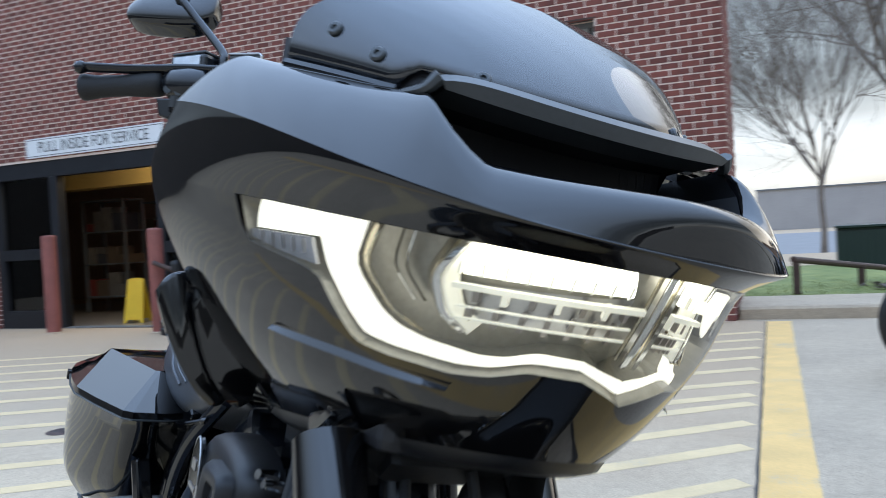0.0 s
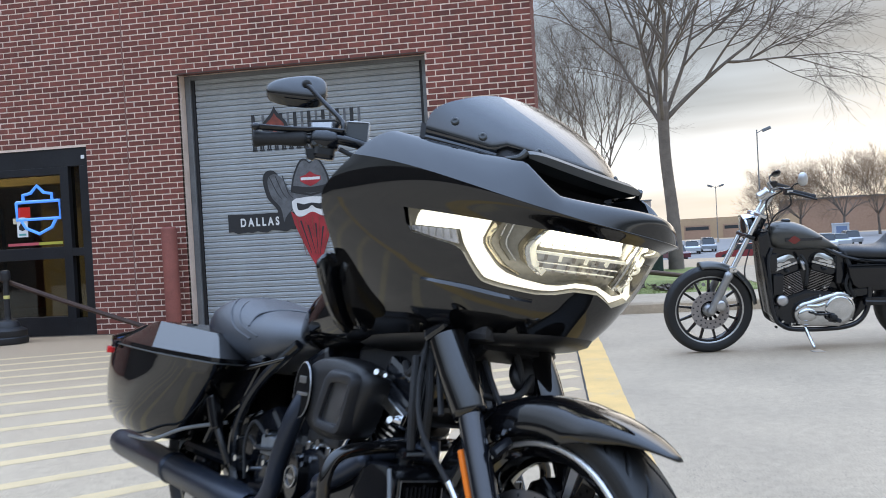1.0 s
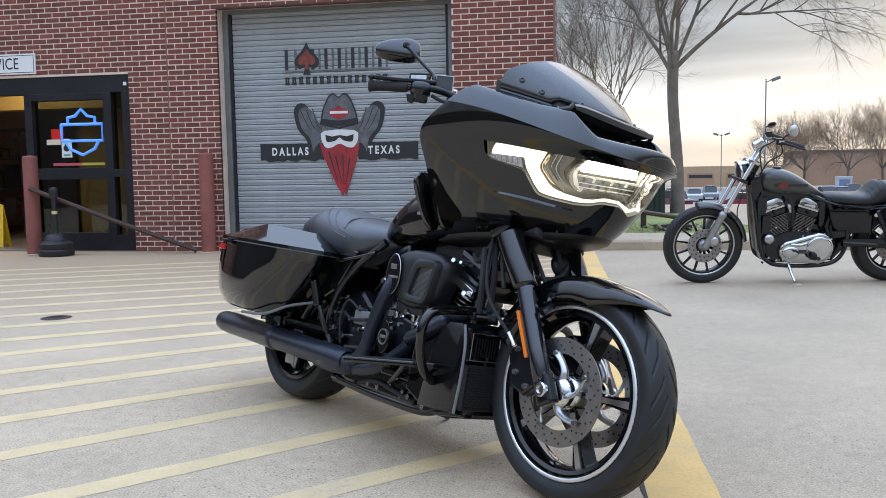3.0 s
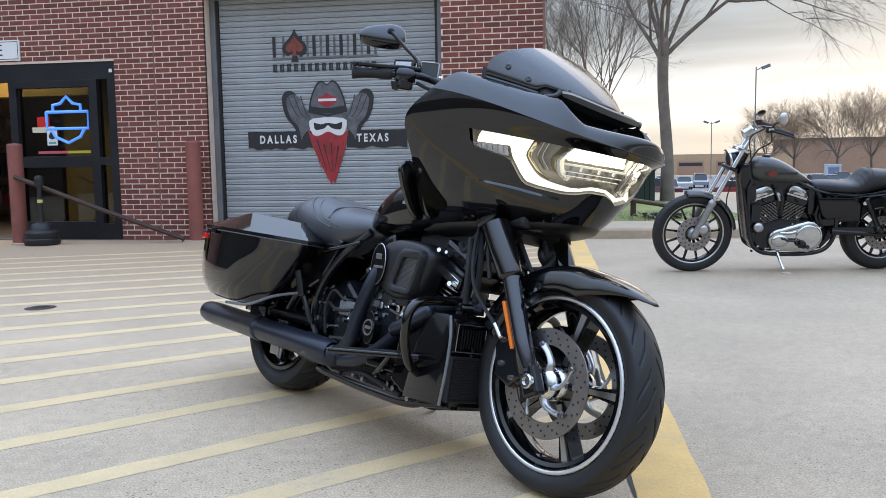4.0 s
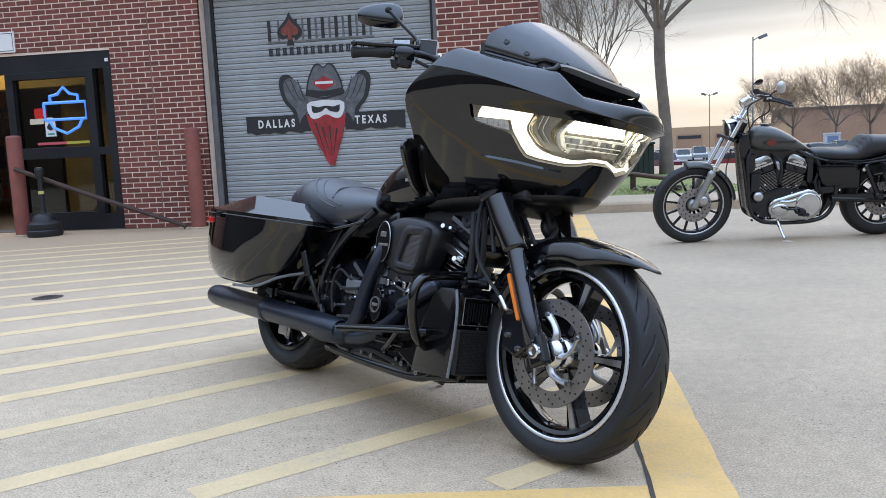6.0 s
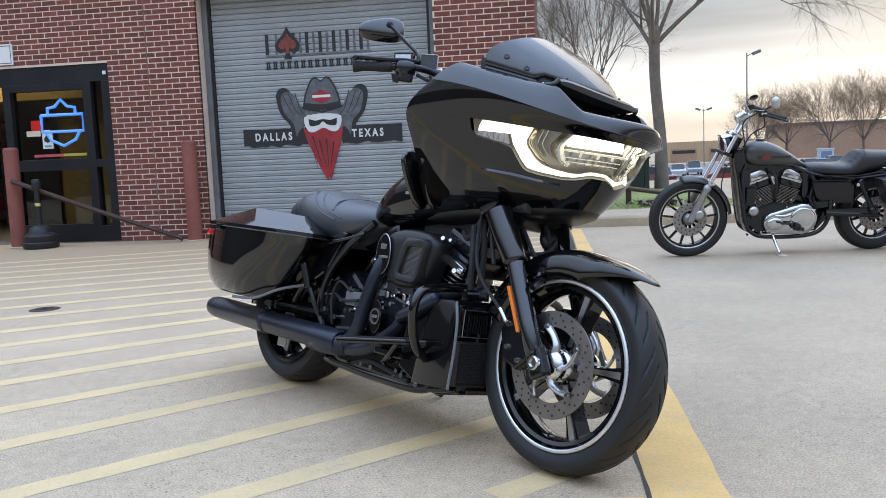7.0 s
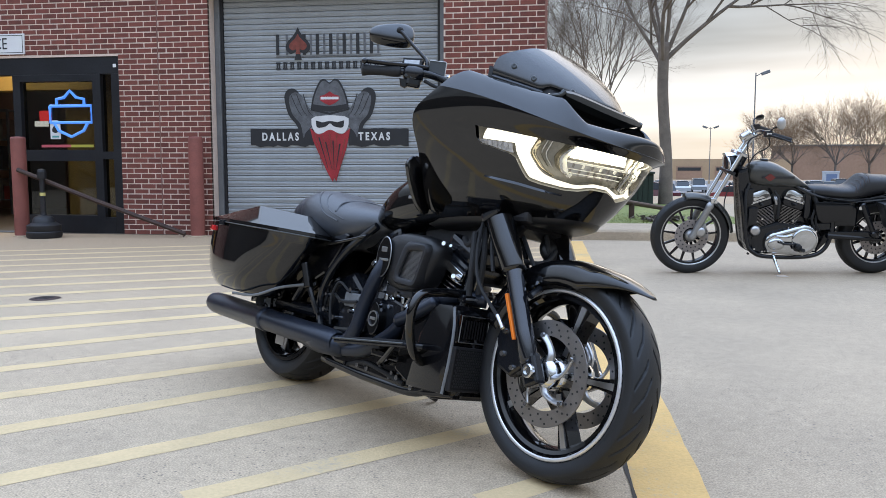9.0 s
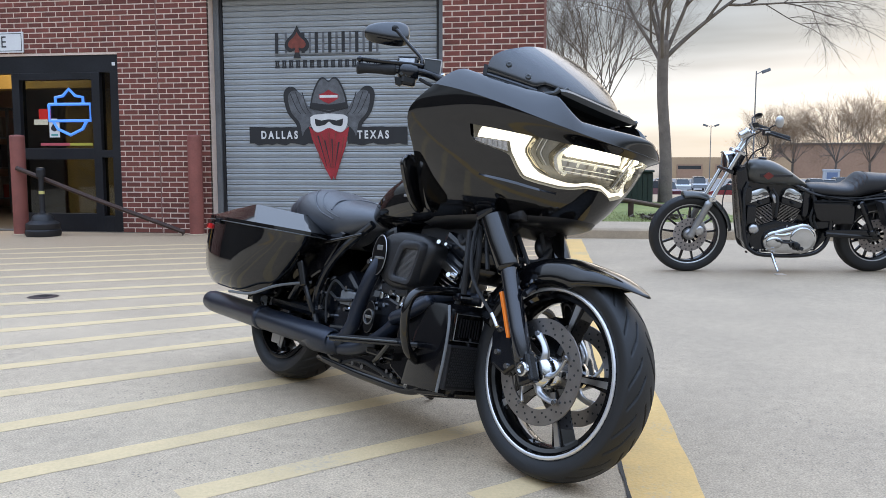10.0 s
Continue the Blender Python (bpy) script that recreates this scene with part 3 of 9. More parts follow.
def shop_interior():
    """What the doorway shows: an ochre bulkhead, dim racks, strip lights."""
    y0 = WALL_Y + 0.30
    tagged(mesh_object("floor", box((-13.6, WALL_Y, 0.002), (-5.4, 14.3, 0.010)), material("shop_floor", (0.16, 0.13, 0.10), 0.35, vary=0.2, scale=1.5)), "dim polished shop floor", "floor", kind="structure")
    tagged(mesh_object("ceiling", box((-13.6, y0, 2.95), (-5.4, 14.3, 3.05)), ROOM_DARK), "dark shop ceiling", "ceiling", kind="structure")
    tagged(mesh_object("wall_inside", box((-5.5, y0, 0.01), (-5.4, 14.3, 2.95)), TAN_WALL), "ochre painted inside wall", "wall", kind="structure")
    tagged(mesh_object("partition", box((-8.15, 10.6, 0.01), (-5.5, 10.75, 2.95)), TAN_WALL), "ochre painted partition just inside the entrance", "wall", kind="structure")
    tagged(mesh_object("bulkhead", box((-11.5, 10.2, 2.05), (-7.3, 10.55, 2.95)), TAN_WALL), "ochre bulkhead over the passage to the workshop", "wall", kind="structure")
    for x, y in ((-9.2, 11.4), (-8.8, 12.6), (-10.4, 12.0), (-9.9, 13.3), (-10.8, 13.5)):
        s = empty("strip_light", pose(x, y, 2.9))
        tagged(s, "white fluorescent strip light on the ceiling", "ceiling light", "strip lights")
        part("housing", box((-0.5, -0.06, 0), (0.5, 0.06, 0.05), 0.008), SIGN_WHITE, s)
        part("tube", rod((-0.46, 0, -0.015), (0.46, 0, -0.015), 0.014), material("lit_tube", (1, 0.95, 0.85), 0.4, glow=5.0), s, "glowing tube")
    # hidden fill lamp without a fitting, added to brighten the entrance
    lamp = new("room_light", bpy.data.lights.new("room_light", "AREA"))
    lamp.data.energy, lamp.data.size, lamp.data.color = 45, 0.9, (1.0, 0.86, 0.62)
    lamp.matrix_world = look((-8.3, 9.62, 2.86), (-8.3, 9.62, 0))
    # wet floor sign
    w = empty("wet_floor_sign", pose(-8.72, 9.35, 0.01, 0, 0, 12))
    tagged(w, "folding yellow plastic wet floor sign standing open", "floor sign")
    ym = material("yellow_plastic", (0.75, 0.47, 0.02), 0.45, vary=0.08, scale=4)
    for sgn, nm in ((-1, "front_leaf"), (1, "rear_leaf")):
        m = pose(0, sgn * 0.13, 0, sgn * 12, 0, 0)
        part(nm, prism([(-0.15, 0), (-0.11, 0), (-0.09, 0.05), (0.09, 0.05), (0.11, 0), (0.15, 0), (0.12, 0.62), (0.05, 0.64), (-0.05, 0.64), (-0.12, 0.62)], -0.008, 0.008, m @ Matrix.Rotation(radians(90), 4, "X"), 0.003), ym, w)
    # racks of dark goods and a parked machine deep in the workshop, only dim shapes
    rng = random.Random(3)
    for i, (x, y) in enumerate(((-10.9, 11.2), (-10.9, 12.6), (-8.3, 12.2), (-7.4, 13.2))):
        r = empty("storage_rack", pose(x, y, 0.01))
        tagged(r, "dark steel storage rack filled with boxes", "shelf", "storage racks")
        for sx in (-0.45, 0.45):
            for sy in (-0.22, 0.22):
                part("post", box((sx - 0.02, sy - 0.02, 0), (sx + 0.02, sy + 0.02, 1.9)), STEEL_GREY, r)
        for z in (0.25, 0.8, 1.35, 1.88):
            part("shelf", box((-0.46, -0.24, z), (0.46, 0.24, z + 0.025)), STEEL_GREY, r)
        for z in (0.275, 0.825, 1.375):
            x0 = -0.42
            while x0 < 0.3:
                ww, hh = rng.uniform(0.1, 0.26), rng.uniform(0.12, 0.42)
                c = rng.choice(((0.12, 0.08, 0.05), (0.05, 0.05, 0.06), (0.2, 0.03, 0.02), (0.16, 0.14, 0.12)))
                part("carton", box((x0, -0.2, z), (x0 + ww, 0.2, z + hh), 0.004), material("carton", c, 0.8, vary=0.2), r)
                x0 += ww + 0.02
    # lit red and white sign deep inside
    s = empty("lit_sign", pose(-9.75, 12.4, 1.72))
    tagged(s, "small glowing red and white sign inside the workshop", "sign")
    part("red_panel", box((-0.06, -0.03, -0.02), (0.16, 0, 0.16), 0.004), material("lit_red", (0.9, 0.05, 0.05), 0.4, glow=2.5), s)
    part("white_panel", box((-0.16, -0.034, -0.12), (0.10, -0.004, -0.024), 0.004), material("lit_white", (1, 0.92, 0.85), 0.4, glow=2.5), s)


shop_interior()


def roller_door():
    d = empty("roller_door", pose((ROLL_L + ROLL_R) / 2, WALL_Y + 0.25, 0))
    tagged(d, "closed grey steel roller door with dark painted emblem", "roller door", kind="structure")
    half, pitch = (ROLL_R - ROLL_L) / 2 - 0.115, 0.0725
    # slat: a shallow bowed profile with a rolled lower lip
    prof = [(0.012, 0.0), (-0.004, 0.004), (-0.008, 0.012), (-0.004, 0.019), (-0.009, 0.030), (-0.011, 0.043), (-0.009, 0.056), (-0.003, 0.066), (0.012, 0.0725)]
    bm = bmesh.new()
    A = [bm.verts.new((-half, y, z)) for y, z in prof]
    B = [bm.verts.new((half, y, z)) for y, z in prof]
    for i in range(len(prof) - 1):
        bm.faces.new((A[i], A[i + 1], B[i + 1], B[i]))
    first = part("slat", bm, SHUTTER, d)
    first.location = (0, 0, 0.06)
    for k in range(1, 43):
        s = new("slat", first.data)
        s.parent = d
        s.location = (0, 0, 0.06 + k * pitch)
    part("backing", box((-half, 0.013, 0.02), (half, 0.03, ROLL_TOP)), SHUTTER, d)
    part("bottom_bar", box((-half, -0.025, 0.003), (half, 0.03, 0.06), 0.005), STEEL_GREY, d)
    for s in (-1, 1):
        x = s * (half + 0.005)
        part("rubber_seal", box((min(x, x + s * 0.035), -0.03, 0.0), (max(x, x + s * 0.035), 0.02, ROLL_TOP)), BLACK_PLASTIC, d, "black rubber edge seal")
        x2 = x + s * 0.035
        part("guide_rail", box((min(x2, x2 + s * 0.072), -0.06, 0.0), (max(x2, x2 + s * 0.072), 0.04, ROLL_TOP), 0.004), STEEL_GREY, d, "grey steel guide rail")
    part("hood", box((-half - 0.11, -0.05, ROLL_TOP - 0.05), (half + 0.11, 0.04, ROLL_TOP - 0.002), 0.004), STEEL_GREY, d)
    return d


ROLLER = roller_door()


def emblem():
    """Painted shutter graphics: plain shapes in their colours; only the place name is lettered."""
    y = WALL_Y + 0.25 - 0.014
    grey = material("charcoal_shutter_print", (0.105, 0.110, 0.120), 0.55, vary=0.45, scale=14)
    dark = material("black_shutter_print", (0.016, 0.017, 0.020), 0.55, vary=0.2, scale=8)
    red = material("red_shutter_print", (0.32, 0.020, 0.028), 0.55, vary=0.35, scale=7)
    white = material("white_shutter_print", (0.66, 0.66, 0.66), 0.55, vary=0.08)
    rust = material("rust_shutter_print", (0.20, 0.045, 0.03), 0.55, vary=0.4, scale=20)
    cx = -3.385

    def flat(name, pts, mat, lift=0.0, parent=None, label=""):
        return part(name, prism(pts, 0, 0.002, on_wall(0, y - lift, 0)), mat, parent, label)

    def curve2(pts, per=8):
        return [(p.x, p.y) for p in smooth_points([(a, b, 0) for a, b in pts], per)]

    e = empty("door_emblem")
    tagged(e, "painted emblem on the roller door, dark hat above red cloth", "emblem")
    brim = curve2([(cx, 1.50), (cx - 0.20, 1.45), (cx - 0.36, 1.30), (cx - 0.40, 1.22), (cx - 0.44, 1.42), (cx - 0.56, 1.58), (cx - 0.61, 1.80), (cx - 0.56, 1.90), (cx - 0.46, 1.90), (cx - 0.36, 1.78), (cx - 0.27, 1.63), (cx, 1.58)], 5)
    mirror = [(2 * cx - a, b) for a, b in reversed(brim)]
    flat("hat_brim", brim + mirror[1:-1], dark, 0.0, e, "black outline of the hat brim")
    inner = [(cx + (a - cx) * 0.90, 1.60 + (b - 1.60) * 0.84) for a, b in brim + mirror[1:-1]]
    flat("brim_face", inner, grey, 0.003, e, "grey face of the hat brim")
    for sg in (-1, 1):
        for q0, q1 in ((0.30, 0.36), (0.37, 0.45), (0.44, 0.53)):
            ink = curve2([(cx + sg * (q0 - 0.06), 1.56), (cx + sg * q0, 1.64), (cx + sg * q1, 1.84)], 5)
            flat("brim_line", ink + [(x + 0.010, z) for x, z in reversed(ink)], dark, 0.0045, e)
    crown = curve2([(cx - 0.26, 1.63), (cx - 0.22, 1.82), (cx - 0.14, 1.99), (cx - 0.07, 2.03), (cx, 1.985), (cx + 0.07, 2.03), (cx + 0.14, 1.99), (cx + 0.22, 1.82), (cx + 0.26, 1.63)], 5)
    flat("crown_outline", crown + [(cx, 1.57)], dark, 0.0045, e, "black outline of the hat crown")
    flat("hat_crown", [(cx + (a - cx) * 0.90, 1.79 + (b - 1.79) * 0.90) for a, b in crown] + [(cx, 1.60)], grey, 0.0055, e, "grey hat crown shape")
    flat("hat_band", curve2([(cx - 0.255, 1.65), (cx, 1.61), (cx + 0.255, 1.65)], 6) + curve2([(cx + 0.24, 1.71), (cx, 1.68), (cx - 0.24, 1.71)], 6), dark, 0.0070, e, "black hat band")
    flat("badge", [(cx - 0.13, 1.76), (cx - 0.13, 1.81), (cx - 0.06, 1.83), (cx, 1.87), (cx + 0.06, 1.83), (cx + 0.13, 1.81), (cx + 0.13, 1.76), (cx + 0.07, 1.72), (cx, 1.69), (cx - 0.07, 1.72)], red, 0.0085, e, "small red badge shape")
    flat("badge_bar", [(cx - 0.12, 1.767), (cx + 0.12, 1.767), (cx + 0.12, 1.80), (cx - 0.12, 1.80)], white, 0.010, e, "pale bar across the badge")
    flat("pale_band", curve2([(cx - 0.25, 1.52), (cx - 0.24, 1.42), (cx - 0.17, 1.33), (cx, 1.36), (cx + 0.17, 1.33), (cx + 0.24, 1.42), (cx + 0.25, 1.52)], 6) + curve2([(cx + 0.2, 1.55), (cx, 1.565), (cx - 0.2, 1.55)], 5), white, 0.004, e, "plain white shape under the hat")
    flat("dark_band", curve2([(cx - 0.19, 1.50), (cx - 0.17, 1.41), (cx - 0.06, 1.42), (cx, 1.46), (cx + 0.06, 1.42), (cx + 0.17, 1.41), (cx + 0.19, 1.50)], 6) + curve2([(cx + 0.1, 1.475), (cx, 1.49), (cx - 0.1, 1.475)], 5), dark, 0.006, e, "plain black band shape")
    cloth = curve2([(cx - 0.27, 1.40), (cx - 0.15, 1.32), (cx, 1.38), (cx + 0.15, 1.32), (cx + 0.27, 1.40)], 6) + [(cx + 0.22, 1.15), (cx + 0.12, 0.86), (cx + 0.075, 0.71), (cx + 0.045, 0.76), (cx + 0.03, 0.70), (cx - 0.05, 0.84), (cx - 0.16, 1.08), (cx - 0.23, 1.24)]
    flat("red_cloth", cloth, red, 0.005, e, "red cloth shape tapering to two points")
    for i, (a, b, c, w) in enumerate(((-0.21, -0.10, 1.33, 0.012), (-0.16, -0.03, 1.28, 0.02), (-0.11, 0.0, 1.31, 0.010), (-0.07, 0.02, 1.22, 0.018), (-0.01, 0.03, 1.32, 0.010), (0.03, 0.045, 1.24, 0.016), (0.08, 0.055, 1.31, 0.010), (0.12, 0.07, 1.20, 0.02), (0.19, 0.12, 1.26, 0.014))):
        flat("cloth_fold", [(cx + a, c), (cx + a + w, c), (cx + b + 0.004, 0.86), (cx + b, 0.86)], dark if i % 2 else rust, 0.008, e)
    for x0, x1, word, at, sq in ((-4.469, -3.60, "DALLAS", -4.06, 1.0), (-3.14, -2.35, "TEXAS", -2.80, 1.0)):
        rng = random.Random(int(-x0 * 100))
        top = [(x0 + (x1 - x0) * k / 14, 1.395 + rng.uniform(-0.008, 0.008)) for k in range(15)]
        low = [(x1 - (x1 - x0) * k / 14, 1.178 + rng.uniform(-0.022, 0.012)) for k in range(15)]
        plate = empty("name_plate")
        tagged(plate, "black ragged-edged painted bar with white lettering on the roller door", "lettering", "place name plates")
        flat("bar", top + low, dark, 0.001, plate)
        add_text("lettering", " ".join(word), 0.138, white, on_wall(at, y - 0.006, 1.288), plate, 0.001, squeeze=0.74, bold=0.005)
    # dealer's name: plain upright bars in place of letters
    t = empty("name_line")
    tagged(t, "row of tall dark bars painted across the roller door", "lettering")
    xs = [-4.095 + 0.178 * k for k in range(8)]
    for k, x in enumerate(xs):
        if k == 1:
            continue
        w = 0.16 if k in (0,) else 0.125
        flat("bar", [(x, 2.34), (x + 0.042, 2.34), (x + 0.042, 2.60), (x, 2.60)], dark, 0.001, t)
        flat("bar", [(x + w - 0.028, 2.34), (x + w, 2.34), (x + w, 2.60), (x + w - 0.028, 2.60)], grey, 0.001, t)
    flat("underline", [(-4.10, 2.315), (-2.70, 2.315), (-2.70, 2.325), (-4.10, 2.325)], grey, 0.001, t)
    sx = -3.80
    spade = curve2([(sx, 2.69), (sx - 0.05, 2.60), (sx - 0.15, 2.49), (sx - 0.16, 2.41), (sx - 0.10, 2.355), (sx - 0.03, 2.37), (sx - 0.05, 2.275)], 6)
    flat("spade_shape", spade + [(2 * sx - a, b) for a, b in reversed(spade)][:-1], dark, 0.003, t, "dark spade shape")
    flat("spade_core", [(sx + (a - sx) * 0.72, 2.47 + (b - 2.47) * 0.62) for a, b in spade + [(2 * sx - a, b) for a, b in reversed(spade)][:-1]], rust, 0.006, t, "rust coloured core of the spade")
    t2 = empty("name_line_small")
    tagged(t2, "row of small dark bars painted under the tall ones", "lettering")
    for k in range(15):
        x = -4.10 + 1.40 * k / 15
        flat("bar", [(x, 2.155), (x + 0.062, 2.155), (x + 0.062, 2.175), (x, 2.175)], dark, 0.001, t2)
        flat("bar", [(x + 0.006, 2.176), (x + 0.028, 2.176), (x + 0.028, 2.232), (x + 0.006, 2.232)], dark, 0.001, t2)
        flat("bar", [(x + 0.036, 2.176), (x + 0.054, 2.176), (x + 0.054, 2.232), (x + 0.036, 2.232)], dark, 0.001, t2)
        flat("bar", [(x, 2.233), (x + 0.062, 2.233), (x + 0.062, 2.25), (x, 2.25)], dark, 0.001, t2)


emblem()


def service_sign():
    s = empty("service_sign", on_wall(-8.735, WALL_Y, 2.525))
    tagged(s, "long white enamel sign with thin black border and lettering", "sign")
    part("board", box((-1.235, -0.135, 0), (1.235, 0.135, 0.02), 0.003), SIGN_WHITE, s)
    for lo, hi in (((-1.215, 0.108), (1.215, 0.116)), ((-1.215, -0.116), (1.215, -0.108)), ((-1.215, -0.108), (-1.207, 0.108)), ((1.207, -0.108), (1.215, 0.108))):
        part("border_line", box((*lo, 0.0205), (*hi, 0.022)), SIGN_BLACK, s)
    add_text("lettering", "PULL INSIDE FOR SERVICE", 0.215, SIGN_BLACK, pose(0, -0.002, 0.022), s, 0.0005, squeeze=0.80)


service_sign()


def window_neon():
    """Blue bar-and-shield shape of light on the glass, and the stickers beside it."""
    y = WALL_Y + 0.082
    n = empty("neon_sign")
    tagged(n, "blue glowing window sign in the outline of a shield", "neon sign")
    cx, cz = -6.93, 1.60
    k = 1.0
    loops = [[(-0.30, 0.11), (0.30, 0.11), (0.30, -0.11), (-0.30, -0.11), (-0.30, 0.11)],
             [(-0.20, 0.12), (-0.20, 0.20), (-0.09, 0.22), (0, 0.31), (0.09, 0.22), (0.20, 0.20), (0.20, 0.12)],
             [(-0.24, -0.12), (-0.18, -0.22), (0, -0.30), (0.18, -0.22), (0.24, -0.12)]]
    for lp in loops:
        part("tube", tube([(cx + a * k, y - 0.01, cz + b * k) for a, b in lp], 0.020, 8, False), BLUE_NEON, n)
    st = empty("window_sticker")
    tagged(st, "white window sticker with a dark spade shape", "sticker")
    sx, sz = -7.16, 1.40
    part("sheet", prism([(sx - 0.075, sz - 0.13), (sx + 0.075, sz - 0.13), (sx + 0.075, sz + 0.07), (sx + 0.04, sz + 0.12), (sx - 0.04, sz + 0.12), (sx - 0.075, sz + 0.07)], 0, 0.002, on_wall(0, y - 0.012, 0)), SIGN_WHITE, st)
    part("spade", prism([(sx - 0.008, sz - 0.05), (sx - 0.045, sz - 0.03), (sx - 0.05, sz + 0.0), (sx, sz + 0.075), (sx + 0.05, sz), (sx + 0.045, sz - 0.03), (sx + 0.008, sz - 0.05)], 0, 0.002, on_wall(0, y - 0.0145, 0)), SIGN_BLACK, st)
    part("strip", box((sx - 0.05, y - 0.016, sz - 0.11), (sx + 0.05, y - 0.0145, sz - 0.085)), material("teal_print", (0.1, 0.35, 0.33), 0.5), st)
    bar = empty("safety_strip")
    tagged(bar, "red and yellow printed safety strip across the glass", "sticker")
    part("red_part", box((-7.38, y - 0.004, 1.160), (-6.95, y - 0.001, 1.195)), material("pink_red_print", (0.55, 0.10, 0.12), 0.5, vary=0.1), bar)
    part("yellow_part", box((-6.95, y - 0.004, 1.160), (-6.62, y - 0.001, 1.195)), material("yellow_green_print", (0.45, 0.42, 0.06), 0.5, vary=0.1), bar)


window_neon()


def bollard(x, y, h=1.285, r=0.092):
    b = empty("bollard", pose(x, y, 0))
    tagged(b, "faded red painted steel bollard standing on concrete", "bollard", "bollards")
    part("post", lathe([(0, 0), (r, 0), (r, h - 0.03), (r * 0.97, h - 0.012), (r * 0.85, h), (0, h + 0.006)], n=28), BOLLARD_RED, b, smooth=False)
    sharp(b.children[0])
    part("footing", lathe([(0, 0.003), (r * 1.25, 0.003), (r * 1.18, 0.014), (r, 0.018)], n=24), CONCRETE, b)
    return b


for x, y in ((-5.06, 8.58), (-7.33, 8.25), (-9.12, 8.25)):
    bollard(x, y)


def barrier():
    b = empty("barrier_bar", pose(0, 0, 0))
    tagged(b, "brown rusty steel bar sloping from the stanchion down to the ground", "barrier")
    part("bar", tube([(-7.28, 8.14, 0.865), (-6.3, 8.28, 0.47), (-5.17, 8.44, 0.045)], 0.030, 8, False), BROWN_STEEL, b)
    part("hook", tube([(-5.22, 8.43, 0.06), (-5.17, 8.44, 0.03), (-5.19, 8.42, 0.008)], 0.010, 8, False), BROWN_STEEL, b)
    s = empty("stanchion", pose(-6.93, 8.12, 0))
    tagged(s, "black plastic stanchion with heavy round ribbed base", "stanchion")
    part("base", lathe([(0, 0.003), (0.205, 0.003), (0.215, 0.03), (0.215, 0.075), (0.200, 0.090), (0.205, 0.10), (0.205, 0.16), (0.185, 0.175), (0.14, 0.20), (0.125, 0.25), (0.10, 0.275), (0.05, 0.29), (0, 0.29)], n=36), BLACK_PLASTIC, s)
    sharp(s.children[0], 40)
    part("post", lathe([(0.042, 0.28), (0.034, 0.32), (0.030, 0.74), (0.034, 0.76), (0, 0.76)], n=20), BLACK_PLASTIC, s)
    part("cap", lathe([(0, 0.75), (0.052, 0.75), (0.055, 0.78), (0.055, 0.84), (0.045, 0.87), (0, 0.88)], n=24), BLACK_PLASTIC, s)
    part("band", lathe([(0.0325, 0.535), (0.0345, 0.537), (0.0345, 0.573), (0.0325, 0.575)], n=20), material("pale_yellow_tape", (0.6, 0.53, 0.18), 0.5), s, "pale yellow tape band")


barrier()


def drain_cover():
    d = empty("drain_cover", pose(-3.92, 3.67, 0.0))
    tagged(d, "small round rusty drain cover set in the concrete", "drain cover")
    part("plate", lathe([(0, 0.006), (0.085, 0.006), (0.09, 0.003), (0.105, 0.002)], n=28), BROWN_STEEL, d)
    for k in range(5):
        part("slot", box((-0.05, -0.045 + k * 0.0225 - 0.004, 0.0065), (0.05, -0.045 + k * 0.0225 + 0.004, 0.0075)), SIGN_BLACK, d)


drain_cover()


def control_joint():
    tagged(mesh_object("trim", box((-5.625, WALL_Y - 0.003, 0.02), (-5.613, WALL_Y + 0.004, WALL_TOP)), material("sealant", (0.20, 0.11, 0.09), 0.8, vary=0.2)), "thin brown sealant joint running up the brick wall", "joint", kind="structure")


control_joint()

# ---- trees and distance ----


